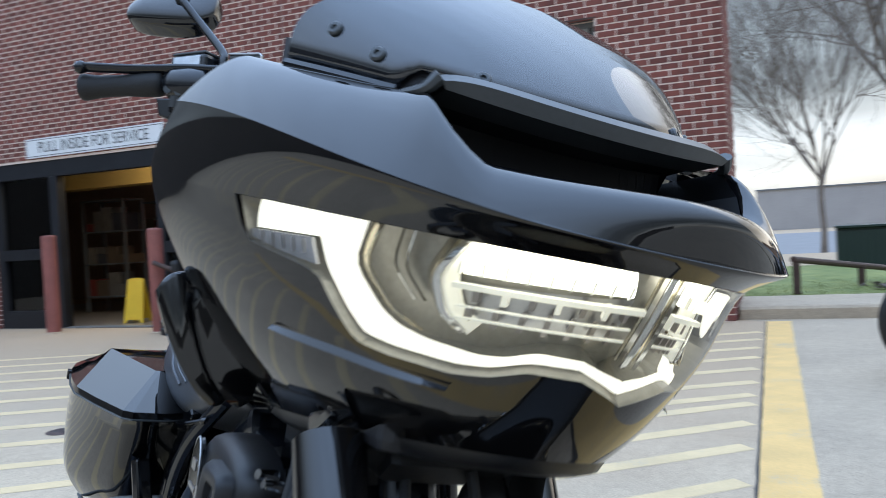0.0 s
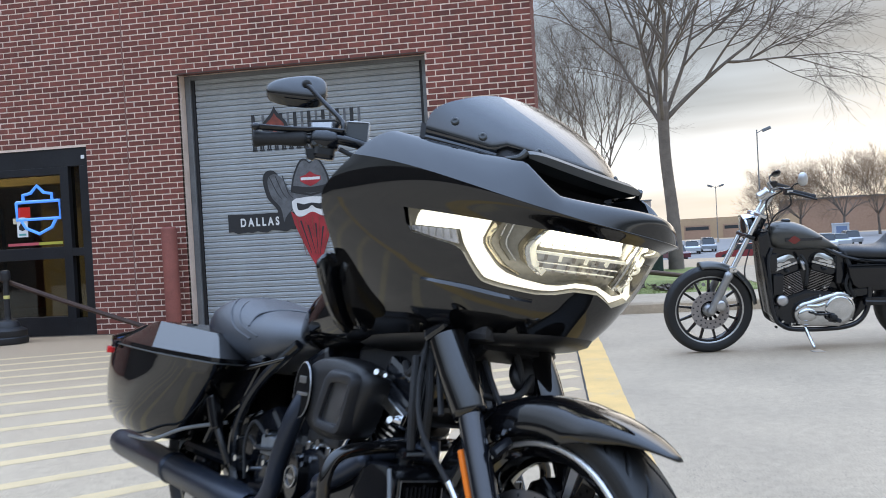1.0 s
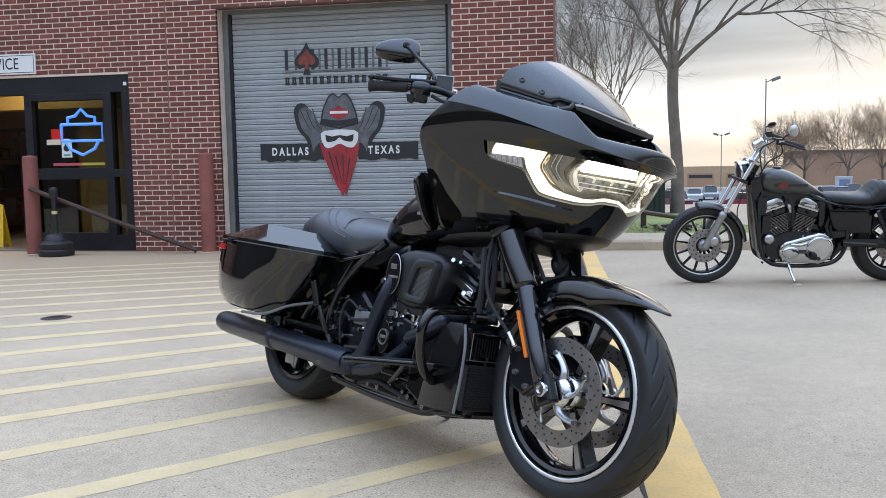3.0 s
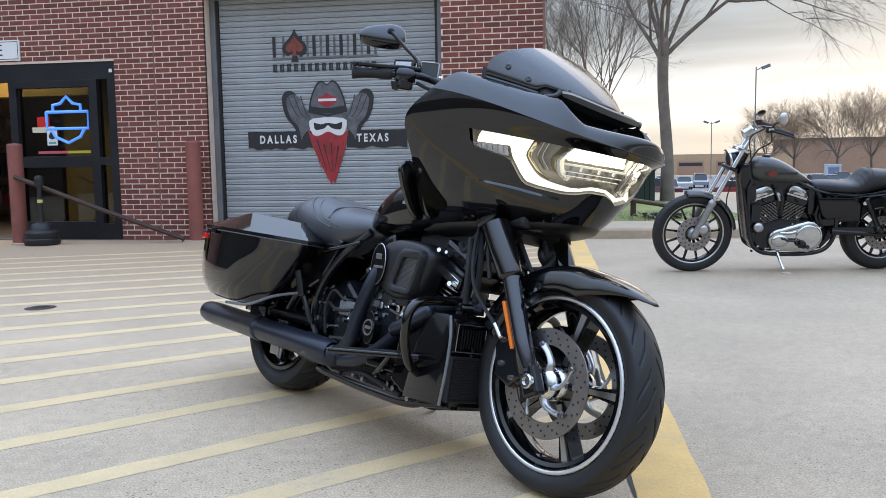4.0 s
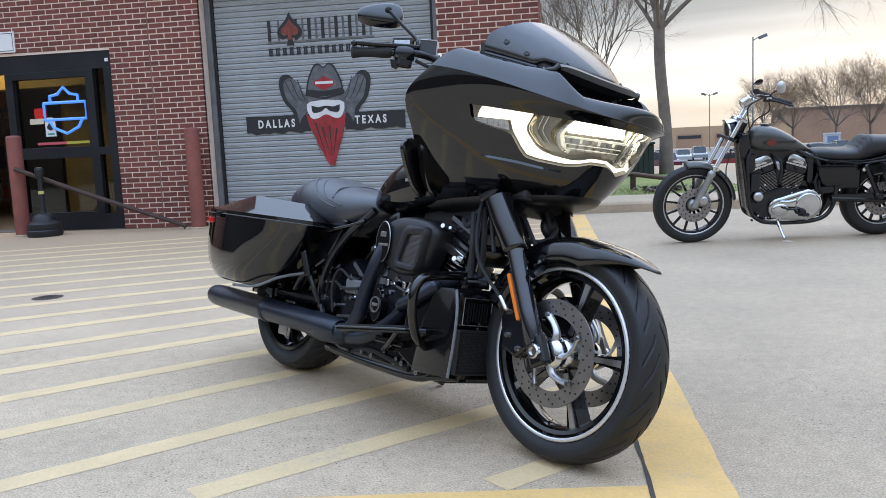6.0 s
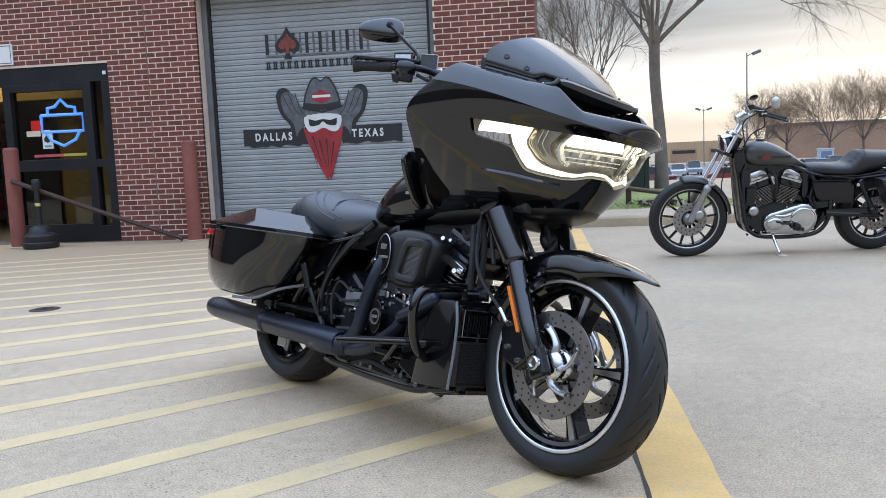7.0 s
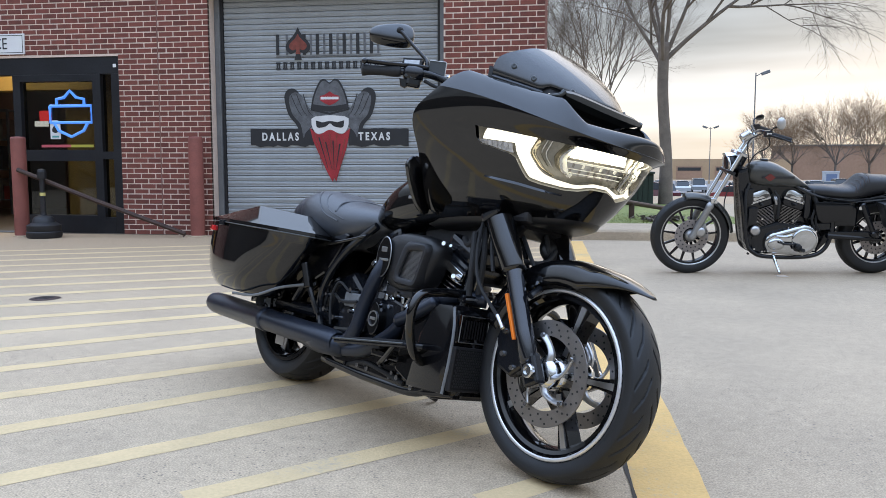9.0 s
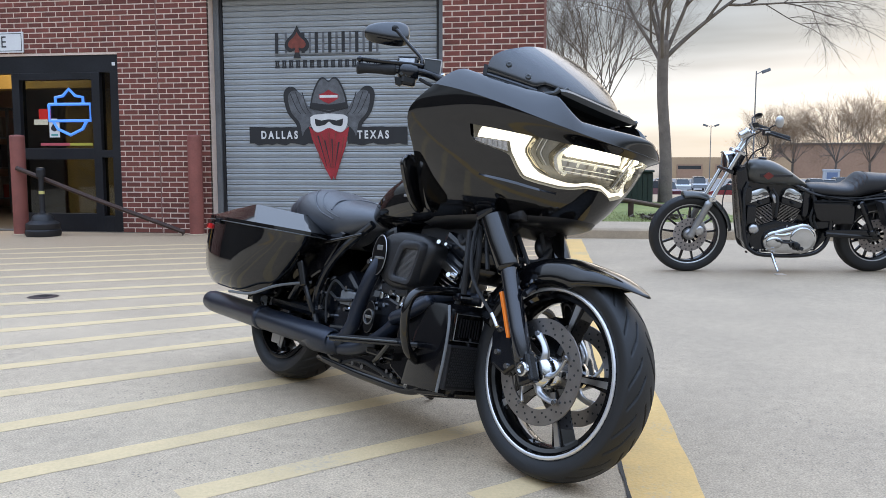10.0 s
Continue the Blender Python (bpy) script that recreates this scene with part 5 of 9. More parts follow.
def rear_wheel(bike):
    w = part("rear_wheel", tyre_mesh(0.238, 0.328, 0.090, 15), TYRE, bike, "broad black rear tyre", True)
    sharp(w, 32)
    w.location = AXLE_R
    rim = [(0.246, -0.066), (0.250, -0.072), (0.246, -0.078), (0.232, -0.078), (0.225, -0.068), (0.214, -0.06), (0.20, -0.02), (0.20, 0.02), (0.214, 0.06), (0.225, 0.068), (0.232, 0.078), (0.246, 0.078), (0.25, 0.072), (0.246, 0.066), (0.236, 0), (0.246, -0.066)]
    sharp(part("rim", lathe(rim, SIDE, 64), GLOSS, w, "gloss black rim"), 30)
    part("rim_edge", lathe([(0.2485, -0.0735), (0.245, -0.0795), (0.2315, -0.0795), (0.2285, -0.0735)], SIDE, 64), ALLOY, w, "bright machined rim edge", True)
    for k in range(5):
        R = Matrix.Rotation(-radians(72 * k + 40), 4, "Y") @ Matrix(((1, 0, 0, 0), (0, 0, 1, 0), (0, 1, 0, 0), (0, 0, 0, 1)))
        part("spoke", prism([(0.045, -0.018), (0.14, -0.012), (0.218, -0.026), (0.218, 0.026), (0.14, 0.012), (0.045, 0.018)], -0.045, -0.005, R, 0.004), GLOSS, w)
        part("spoke_face", prism([(0.12, -0.009), (0.224, -0.022), (0.226, 0.022), (0.12, 0.009)], -0.0485, -0.0455, R), ALLOY, w, "machined spoke face")
    sharp(part("hub", lathe([(0, -0.10), (0.04, -0.10), (0.055, -0.08), (0.055, 0.08), (0.04, 0.1), (0, 0.1)], SIDE, 28), SATIN, w), 35)
    d = part("brake_disc", lathe([(0.10, -0.1025), (0.149, -0.1025), (0.150, -0.10), (0.149, -0.0975), (0.10, -0.0975), (0.10, -0.1025)], SIDE, 56), DISC_STEEL, w, "drilled steel brake disc")
    bm = bmesh.new()
    for k in range(48):
        a = 2 * math.pi * k / 48
        r = (0.112, 0.125, 0.138)[k % 3]
        c = Vector((r * math.cos(a), -0.10, r * math.sin(a)))
        add_rod(bm, c + Vector((0, -0.0033, 0)), c + Vector((0, 0.0033, 0)), 0.0036, n=8)
    part("drilling", bm, SIGN_BLACK, d)["kind"] = "stuff"
    part("brake_caliper", box((0.08, -0.15, -0.11), (0.16, -0.085, -0.02), 0.012), SATIN, bike).location = AXLE_R
    part("caliper_plate", box((0.06, -0.155, -0.17), (0.13, -0.148, -0.125), 0.004), ALLOY, bike, "bright alloy plate").location = AXLE_R


def front_fender(bike):
    """Deep crowned mudguard that flicks out at the front tip."""
    rows = []
    n = 44
    for i in range(n + 1):
        t = i / n
        a = radians(43 + (158 - 43) * t)
        r = 0.350 + 0.046 * max(0.0, 1 - t / 0.30) ** 1.5 + 0.006 * t
        half = 0.088 * min(1.0, (0.006 + t) / 0.22) ** 0.62
        skirt = 0.058 * min(1.0, t / 0.30) ** 1.5 + 0.022 * max(0, (t - 0.45)) ** 1.0
        row = []
        for k in range(17):
            u = -1 + 2 * k / 16
            q = abs(u)
            y = half * (math.sin(q * math.pi / 2) ** 0.9) * (1 if u >= 0 else -1)
            drop = 0.030 * min(1.0, 0.15 + t / 0.2) * (1 - math.cos(q * math.pi / 2)) + skirt * max(0.0, (q - 0.62) / 0.38) ** 1.3
            rr = r - drop
            row.append(AXLE_F + Vector((rr * math.cos(a), y, rr * math.sin(a))))
        rows.append(row)
    ob = part("front_fender", grid_surface(rows, thick=0.004), GLOSS, bike, "gloss black front mudguard", True)
    for x, z in ((1.487, 0.588), (1.468, 0.574)):
        part("bolt", rod((x, -0.096, z), (x, -0.090, z), 0.006, n=12), CHROME, ob)
    for s in (-1, 1):
        part("bracket", tube([(1.50, s * 0.13, 0.545), (1.50, s * 0.115, 0.555), (1.50, s * 0.09, 0.57)], 0.012, 8), SATIN, bike)


def fork(bike):
    for s in (-1, 1):
        y = 0.13 * s
        A, B, C = Vector((1.545, y, 0.345)), Vector((1.414, y, 0.612)), Vector((1.290, y, 0.80))
        leg = part("fork_leg", lathe([(0, 0), (0.023, 0.0), (0.030, 0.012), (0.0295, 0.10), (0.0285, 0.20), (0.0275, 0.302)], along(A, B), 24), FORK_PAINT, bike, "glossy gunmetal fork slider", True)
        part("fork_cover", lathe([(0.0285, 0), (0.036, 0.004), (0.038, 0.012), (0.044, 0.10), (0.045, 0.19)], along(B - (C - B).normalized() * 0.004, C), 24), GLOSS, bike, "gloss black upper fork cover", True)
        # axle clamp and nut
        part("axle_clamp", box((-0.030, -0.020, -0.05), (0.030, 0.020, 0.045), 0.010, m=Matrix.Translation((1.560, y, 0.330)) @ Matrix.Rotation(radians(-26), 4, "Y")), SATIN, bike)
        nut = part("axle_nut", lathe([(0.022, 0), (0.022, 0.010), (0.018, 0.014), (0.012, 0.014), (0.011, 0.008), (0, 0.008)], Matrix.Translation((1.568, y + s * 0.020, 0.327)) @ Matrix.Rotation(radians(-90 * s), 4, "X"), 24), CHROME, bike)
        # caliper behind the leg
        cal = part("brake_caliper", prism([(-0.150, -0.06), (-0.085, -0.085), (-0.04, -0.05), (-0.055, 0.08), (-0.10, 0.115), (-0.135, 0.10), (-0.165, 0.03)], -0.028, 0.028, Matrix.Translation((1.548, s * 0.098, 0.375)) @ SIDE, 0.010), SATIN, bike, "black front brake caliper")
        for dx, dz in ((-0.125, -0.02), (-0.085, 0.07), (-0.13, 0.05), (-0.075, -0.055)):
            c = Vector((1.548 + dx, s * 0.126, 0.375 + dz))
            part("bolt", rod(c, c + Vector((0, s * 0.008, 0)), 0.009, 0.008, 12), CHROME, cal)
        # amber reflector
        d = (B - A).normalized()
        p, q = A + d * 0.075, A + d * 0.200
        m = along(p, q)
        part("reflector", box((-0.015, -0.006, -0.006), (0.015, 0.006, 0.142), 0.003, m=Matrix.Translation((-0.028, s * 0.012, 0)) @ m), AMBER, bike, "amber side reflector with a faint added glow")
    part("axle", rod((1.57, -0.14, 0.325), (1.57, 0.14, 0.325), 0.012), ALLOY, bike)
    part("lower_triple_clamp", box((-0.045, -0.135, -0.018), (0.045, 0.135, 0.018), 0.012, m=Matrix.Translation((1.26, 0, 0.79)) @ Matrix.Rotation(radians(-28), 4, "Y")), SATIN, bike)
    part("steering_head", rod((1.31, 0, 0.60), (1.16, 0, 0.95), 0.038), SATIN, bike)
    part("steering_cover", prism([(1.20, 0.80), (1.345, 0.80), (1.365, 0.755), (1.33, 0.728), (1.22, 0.735)], -0.17, 0.07, SIDE, 0.014), WRINKLE, bike, "black steering cover")
    part("horn", lathe([(0, 0), (0.040, 0), (0.046, 0.010), (0.040, 0.022), (0.015, 0.030), (0, 0.030)], Matrix.Translation((1.345, 0.075, 0.700)) @ Matrix.Rotation(radians(70), 4, "Y"), 20), WRINKLE, bike, "round black horn", True)
    part("brake_line", tube([(1.36, -0.09, 0.655), (1.385, -0.02, 0.650), (1.395, 0.03, 0.665), (1.375, 0.08, 0.705)], 0.008, 8), RUBBER, bike, "", True)
    # hoses and cables down the fork
    for pts, r in (([(1.20, -0.10, 0.78), (1.25, -0.15, 0.66), (1.30, -0.165, 0.56), (1.40, -0.15, 0.46)], 0.006), ([(1.24, -0.08, 0.80), (1.28, -0.12, 0.70), (1.33, -0.14, 0.60)], 0.007), ([(1.32, -0.03, 0.74), (1.40, -0.05, 0.66), (1.42, -0.02, 0.60), (1.36, 0.03, 0.62)], 0.007), ([(1.34, 0.04, 0.78), (1.37, 0.05, 0.70), (1.33, 0.07, 0.62)], 0.008)):
        part("hose", tube(pts, r, 8), RUBBER, bike)
    part("hose_fitting", rod((1.395, -0.152, 0.468), (1.425, -0.148, 0.432), 0.008), CHROME, bike)


# fairing: levels from chin to screen base; each is x and z at the centre, x, half width and z at the rear edge, tuck and two plan exponents
LEVELS = [(1.535, 0.802, 0.895, 0.245, 0.752, 0.40, 2.30, 0.80), (1.590, 0.855, 0.980, 0.352, 0.845, 0.28, 1.90, 0.87), (1.645, 0.922, 1.030, 0.408, 0.955, 0.16, 1.80, 0.92),
          (1.694, 0.998, 1.045, 0.435, 1.070, 0.07, 1.75, 0.93), (1.708, 1.018, 1.150, 0.400, 1.158, 0.0, 2.25, 0.83), (1.682, 1.056, 1.155, 0.388, 1.182, 0.0, 2.50, 0.79),
          (1.615, 1.076, 1.158, 0.365, 1.190, 0.0, 2.70, 0.77), (1.317, 1.201, 1.140, 0.330, 1.214, 0.0, 2.70, 0.77)]
# the fairing and its screen sit a little to the left of the wheel's plane
FRONT = Matrix.Translation((1.40, 0.055, 0)) @ Matrix.Rotation(radians(2), 4, "Z") @ Matrix.Translation((-1.40, 0, 0))


def level_at(v):
    i = int(min(max(v, 0.0), len(LEVELS) - 1.001))
    t = v - i
    # the lip (level 4) is a crease, so the curve is fitted on either side of it
    lo, hi = (0, 4) if v < 4 else (4, len(LEVELS) - 1)
    g = lambda k: LEVELS[min(max(k, lo), hi)]
    a, b, c, d = g(i - 1), g(i), g(i + 1), g(i + 2)
    return [0.5 * (2 * q + (r - p) * t + (2 * p - 5 * q + 4 * r - s) * t * t + (3 * q - p - 3 * r + s) * t ** 3) for p, q, r, s in zip(a, b, c, d)]


def skin(a, v):
    """Point of the fairing's skin: a from -1 (right rear) over 0 (nose) to 1 (left rear), v the level."""
    xf, zf, xr, yr, zr, tuck, p, e = level_at(v)
    f = max(0.0, 1 - min(abs(a), 1.0) ** p) ** e
    z = zf + (zr - zf) * (1 - f) ** (1.1 - 0.55 * min(max(v - 3, 0.0), 1.0) * abs(a) ** 3.5)
    if 3 < v < 4:   # the brow is rounded, not a sharp shelf
        xf += 0.015 * math.sin(math.pi * (v - 3))
    if v > 6:       # the cheeks beside the intake are full
        z += 0.062 * f * max(0.0, math.sin(math.pi * min(v - 6, 1.0))) ** 0.62
    return Vector((xr + (xf - xr) * f, yr * a * (1 - tuck * (1 - f) ** 2), z))


def skin_out(a, v, d):
    e = 0.01
    a0 = min(max(a, -0.985), 0.985)
    n = (skin(a0 + e, v) - skin(a0 - e, v)).cross(skin(a0, v + e) - skin(a0, v - e)).normalized()
    if n.x < 0 and abs(n.x) > 0.05 or (abs(n.x) <= 0.05 and n.y * a < 0):
        n = -n
    return skin(a, v) + n * d


LOWER = [(0, 1.28), (0.06, 1.42), (0.13, 1.58), (0.24, 1.58), (0.315, 1.42), (0.386, 1.38), (0.503, 1.47), (0.565, 1.57), (0.600, 1.88), (0.632, 2.28), (0.66, 2.34), (0.775, 2.50), (0.782, 3.0), (1.0, 3.0)]


def lamp_low(a):
    q = abs(a)
    for (x0, y0), (x1, y1) in zip(LOWER, LOWER[1:]):
        if x0 <= q <= x1:
            return y0 + (y1 - y0) * (q - x0) / (x1 - x0)
    return 3.0


def patch(a0, a1, v0, v1, d, na=24, nv=6, thick=0.0):
    """A piece of the skin moved out (or in) by d; v0 and v1 are numbers or functions of a."""
    f0 = v0 if callable(v0) else (lambda a: v0)
    f1 = v1 if callable(v1) else (lambda a: v1)
    rows = []
    for j in range(nv + 1):
        row = []
        for i in range(na + 1):
            a = a0 + (a1 - a0) * i / na
            if a1 - a0 > 1.9:
                a = math.sin(a * math.pi / 2)
            lo, hi = f0(a), f1(a)
            row.append(skin_out(a, lo + (hi - lo) * j / nv, d) if d else skin(a, lo + (hi - lo) * j / nv))
        rows.append(row)
    return grid_surface(rows, thick=thick)


def eased(pts, per=6):
    """Points along a broken line whose corners are only slightly rounded."""
    out = [Vector(pts[0])]
    for a, b, c in zip(pts, pts[1:], pts[2:]):
        a, b, c = Vector(a), Vector(b), Vector(c)
        p, q = b.lerp(a, 0.22), b.lerp(c, 0.22)
        out += [p, (p + q + b * 2) / 4, q]
    return out + [Vector(pts[-1])]


def strip(pairs, s, d, thick=0.004, lift=0.0, angular=False):
    """A strip on side s between two edges, given as pairs of (share of half width, level)."""
    run = eased if angular else smooth_points
    P = run([(a, v, 0) for (a, v), q in pairs], 6)
    Q = run([(a, v, 0) for q, (a, v) in pairs], 6)
    rows = []
    for k in range(5):
        rows.append([skin_out(s * (p.x + (q.x - p.x) * k / 4), p.y + (q.y - p.y) * k / 4, d + lift * k / 4) for p, q in zip(P, Q)])
    return grid_surface(rows, thick=thick)


def cowl_edge(a):
    """Upper edge of the cowl: the intake's lower lip in the middle, its corner, then the screen's foot."""
    q = abs(a)
    if q <= 0.46:
        return skin(a, 6.0)
    t = min((q - 0.46) / 0.10, 1.0)
    corner = Vector((1.488, 0.205, 1.160))
    if q <= 0.56:
        w = t * t * (3 - 2 * t)
        lip = skin(0.46, 6.0)
        p = lip.lerp(corner, w) + Vector((0, 0.010 * math.sin(math.pi * w), 0))
    else:
        k = (q - 0.56) / 0.44
        y = 0.205 + (0.332 - 0.205) * k
        foot = Vector((1.531 - 0.254 * (y / 0.300) ** 2.253, y, 1.143 + 0.070 * (y / 0.300) ** 2 - 0.006))
        blend = min(k / 0.25, 1.0)
        p = corner.lerp(foot, blend) if blend < 1 else foot
    return Vector((p.x, math.copysign(p.y, a), p.z)) if q > 0.46 else p


def cowl(a, s):
    """Point of the rounded cowl top between the crease and its upper edge."""
    lo, hi = skin(a, 4.0), cowl_edge(a)
    blunt = math.exp(-(a / 0.34) ** 2)   # the nose is rounded off, the flanks are creased
    up = 1 - (1 - s) ** (1.75 + 1.5 * blunt)
    out = s + (s ** 2.3 - s) * blunt
    return Vector((lo.x + (hi.x - lo.x) * out + 0.011 * blunt * math.sin(math.pi * min(1.5 * s, 1.0)), lo.y + (hi.y - lo.y) * s, lo.z + (hi.z - lo.z) * up))


def mouth_top(a):
    """Upper lip of the air intake."""
    return Vector((1.534 - 0.035 * abs(a) ** 2, 0.196 * a, 1.155 + 0.016 * a * a))


def fairing(bike):
    f = part("fairing", patch(-1, 1, 0.0, lamp_low, 0, 120, 18), GLOSS, bike, "gloss black shark-nosed fairing", True)
    part("brow", patch(-1, 1, 3.0, 4.0, 0, 110, 8), GLOSS, f, "gloss black underside of the brow", True)
    A = [math.sin((-1 + 2 * k / 140) * math.pi / 2 * 0.9999) for k in range(141)]
    part("upper_cowl", grid_surface([[cowl(a, j / 18) for a in A] for j in range(19)]), GLOSS, f, "gloss black rounded upper cowl", True)
    for s in (-1, 1):
        part("crease", strip([((0.742, 1.55), (0.740, 1.53)), ((0.70, 1.525), (0.695, 1.475)), ((0.604, 1.45), (0.602, 1.385)), ((0.50, 1.32), (0.50, 1.265)), ((0.385, 1.19), (0.385, 1.175))], s, 0.0015, 0.0, 0.007), GLOSS, f, "raised crease below the lamp", True)
    # inner shell that closes the fairing towards the rider
    inner = []
    for v in (0.0, 1.0, 2.0, 3.0, 4.0, 5.0, 6.0, 7.0):
        xf, zf, xr, yr, zr, tuck, p, e = level_at(v)
        yr *= 1 - tuck
        inner.append([Vector((xr + 0.012 + 0.05 * (1 - (k / 6 * 2 - 1) ** 2), yr * 0.985 * (k / 6 * 2 - 1), zr)) for k in range(7)])
    part("inner_panel", grid_surface(inner), BLACK_PLASTIC, f, "matt black inner fairing")
    lip = [skin(k / 20 * 2 - 1, 0.0) for k in range(21)]
    hub = Vector((1.22, 0.0, 0.0))
    floor_rows = [lip] + [[Vector((hub.x + (p.x - hub.x) * q, p.y * q, p.z - drop)) for p in lip] for q, drop in ((0.97, 0.014), (0.88, 0.024), (0.62, 0.030))] + [[Vector((0.96, 0.12 * (k / 20 * 2 - 1), 0.735)) for k in range(21)]]
    part("belly_panel", grid_surface(floor_rows), WRINKLE, f, "dark belly panel", True)
    # air intake under the screen
    A = [-1 + 2 * k / 24 for k in range(25)]
    mouth_lo = [cowl_edge(0.56 * a) for a in A]
    mouth_hi = [mouth_top(a) for a in A]
    rows = [mouth_lo, [p + Vector((-0.16, 0, -0.01)) for p in mouth_lo], [p + Vector((-0.10, 0, -0.01)) for p in mouth_hi], mouth_hi]
    part("air_intake", grid_surface(rows), MESH_BLACK, f, "dark air intake under the screen")
    # angular trim frame between the screen and the intake
    B = [-1 + 2 * k / 40 for k in range(41)]
    outer = [mouth_top(a) + Vector((-0.008, 0, 0.021 - 0.012 * abs(a) ** 8)) for a in B]
    ridge = [mouth_top(a) + Vector((0.008, 0, 0.010 - 0.010 * abs(a) ** 8)) for a in B]
    inner = [mouth_top(0.97 * a) + Vector((0.003, 0, -0.006)) for a in B]
    back = [p + Vector((-0.05, 0, -0.004)) for p in inner]
    sharp(part("intake_trim", grid_surface([[p + Vector((-0.05, 0, 0)) for p in outer], outer, ridge, inner, back]), TRIM, f, "satin black angular trim round the intake"), 30)
    for s in (-1, 1):
        p, q = mouth_top(s) + Vector((0.002, 0, 0.006)), Vector((1.490, s * 0.207, 1.163))
        part("trim_end", tube([p, q, q + Vector((-0.03, s * 0.012, -0.002))], [0.009, 0.007, 0.004], 8), TRIM, f)
    f.matrix_local = FRONT
    return f


def headlamp(f):
    h = part("headlamp", patch(-0.780, 0.780, lambda a: lamp_low(a) - 0.03, 3.03, -0.060, 90, 8), LAMP_BACK, f, "wide LED headlamp, lit, with clear lens", True)
    # side walls of the recess, along its lower and upper edge
    for name, g in (("lower_wall", lamp_low), ("upper_wall", lambda a: 3.0)):
        A = [-0.782 + 1.564 * k / 90 for k in range(91)]
        part(name, grid_surface([[skin(a, g(a)) for a in A], [skin_out(a, g(a) + (-0.03 if name == "lower_wall" else 0.04), -0.060) for a in A]]), LAMP_BACK, h)
    lens = part("lens", patch(-0.782, 0.782, lamp_low, 3.0, 0.0005, 90, 8), LENS, h, "clear curved lens", True)
    lens.visible_shadow = False
    clear = material("clear_turn_signal", (0.50, 0.50, 0.53), 0.18, metal=0.55, coat=0.6, vary=0.25, scale=40)
    gold = material("warm_reflector", (0.62, 0.56, 0.42), 0.16, metal=1.0, vary=0.15, scale=30)
    for s in (-1, 1):
        # white light guide: arm, elbow and sweep along the lower edge
        part("light_guide", strip([((0.752, 2.95), (0.758, 2.62)), ((0.70, 2.965), (0.702, 2.64)), ((0.64, 2.975), (0.640, 2.66)), ((0.574, 2.985), (0.622, 2.67))], s, -0.010, angular=True), LED, h, "bright white daytime light")
        part("light_guide", strip([((0.640, 2.66), (0.568, 2.985)), ((0.628, 2.34), (0.581, 2.42)), ((0.596, 1.92), (0.535, 1.96)), ((0.562, 1.62), (0.500, 1.79)), ((0.503, 1.52), (0.447, 1.675)), ((0.386, 1.43), (0.351, 1.575)), ((0.318, 1.46), (0.300, 1.60)), ((0.24, 1.62), (0.240, 1.735)), ((0.137, 1.62), (0.137, 1.715))], s, -0.013, angular=True), LED, h, "bright white daytime light", True)
        part("light_guide", strip([((0.137, 1.62), (0.137, 1.715)), ((0.07, 1.47), (0.078, 1.60)), ((0.004, 1.33), (0.004, 1.50))], s, -0.013, angular=True), LED, h, "bright white daytime light", True)
        part("inner_rib", strip([((0.566, 2.985), (0.540, 2.985)), ((0.578, 2.43), (0.556, 2.45)), ((0.530, 1.97), (0.508, 2.00)), ((0.470, 1.75), (0.455, 1.80))], s, -0.020, 0.003, 0.010, True), gold, h, "warm bright reflector rib", True)
        for q in (0.532, 0.512):
            part("reflector_line", strip([((q, 2.96), (q - 0.004, 2.96)), ((q + 0.014, 2.44), (q + 0.010, 2.44)), ((q - 0.026, 2.02), (q - 0.030, 2.02))], s, -0.045, 0.002, 0.0, True), CHROME, h)
        part("turn_signal", strip([((0.772, 2.60), (0.776, 2.535)), ((0.70, 2.625), (0.700, 2.415)), ((0.648, 2.64), (0.640, 2.36))], s, -0.006, angular=True), clear, h, "unlit clear turn signal")
        for q in (0.66, 0.68, 0.70, 0.72, 0.74):
            part("signal_rib", strip([((q, 2.61), (q + 0.003, 2.61)), ((q, 2.54), (q + 0.003, 2.54)), ((q, 2.46), (q + 0.003, 2.46))], s, -0.004, 0.002), ALLOY, h)
        # angular reflector walls beside the projector
        for q, w, d, lift, mt in ((0.490, 0.030, -0.050, 0.028, gold), (0.458, 0.014, -0.020, 0.0, CHROME), (0.444, 0.016, -0.024, -0.02, LED_DIM)):
            part("reflector_rib", strip([((q - 0.045, 2.95), (q - 0.045 - w, 2.95)), ((q, 2.44), (q - w, 2.46)), ((q - 0.019, 2.04), (q - 0.019 - w, 2.06)), ((q - 0.065, 1.80), (q - 0.065 - w * 0.6, 1.84))], s, d, 0.003, lift, True), mt, h, "", True)
        # main beam: a glowing block with rounded ends over a stepped reflector
        rows = []
        for j in range(9):
            t = -1 + 2 * j / 8
            a0, a1 = 0.075 + 0.035 * (t + 1) / 2 + 0.012 * abs(t) ** 3, 0.428 - 0.02 * abs(t) ** 3
            rows.append([skin_out(s * (a0 + (a1 - a0) * k / 24), 2.72 + 0.21 * t, -0.030 - 0.016 * (1 - t * t)) for k in range(25)])
        part("projector", grid_surface(rows, thick=0.004), LED_MAIN, h, "glowing main beam block", True)
        for k in range(9):
            q = 0.10 + 0.31 * k / 8
            part("beam_cell", patch(s * q, s * (q + 0.005), 2.52, 2.66, -0.022, 1, 3, 0.004), LED_DIM, h)
        part("beam_shelf", patch(s * 0.05, s * 0.42, 2.37, 2.43, -0.020, 24, 2, 0.006), LED_DIM, h, "frosted shelf under the main beam")
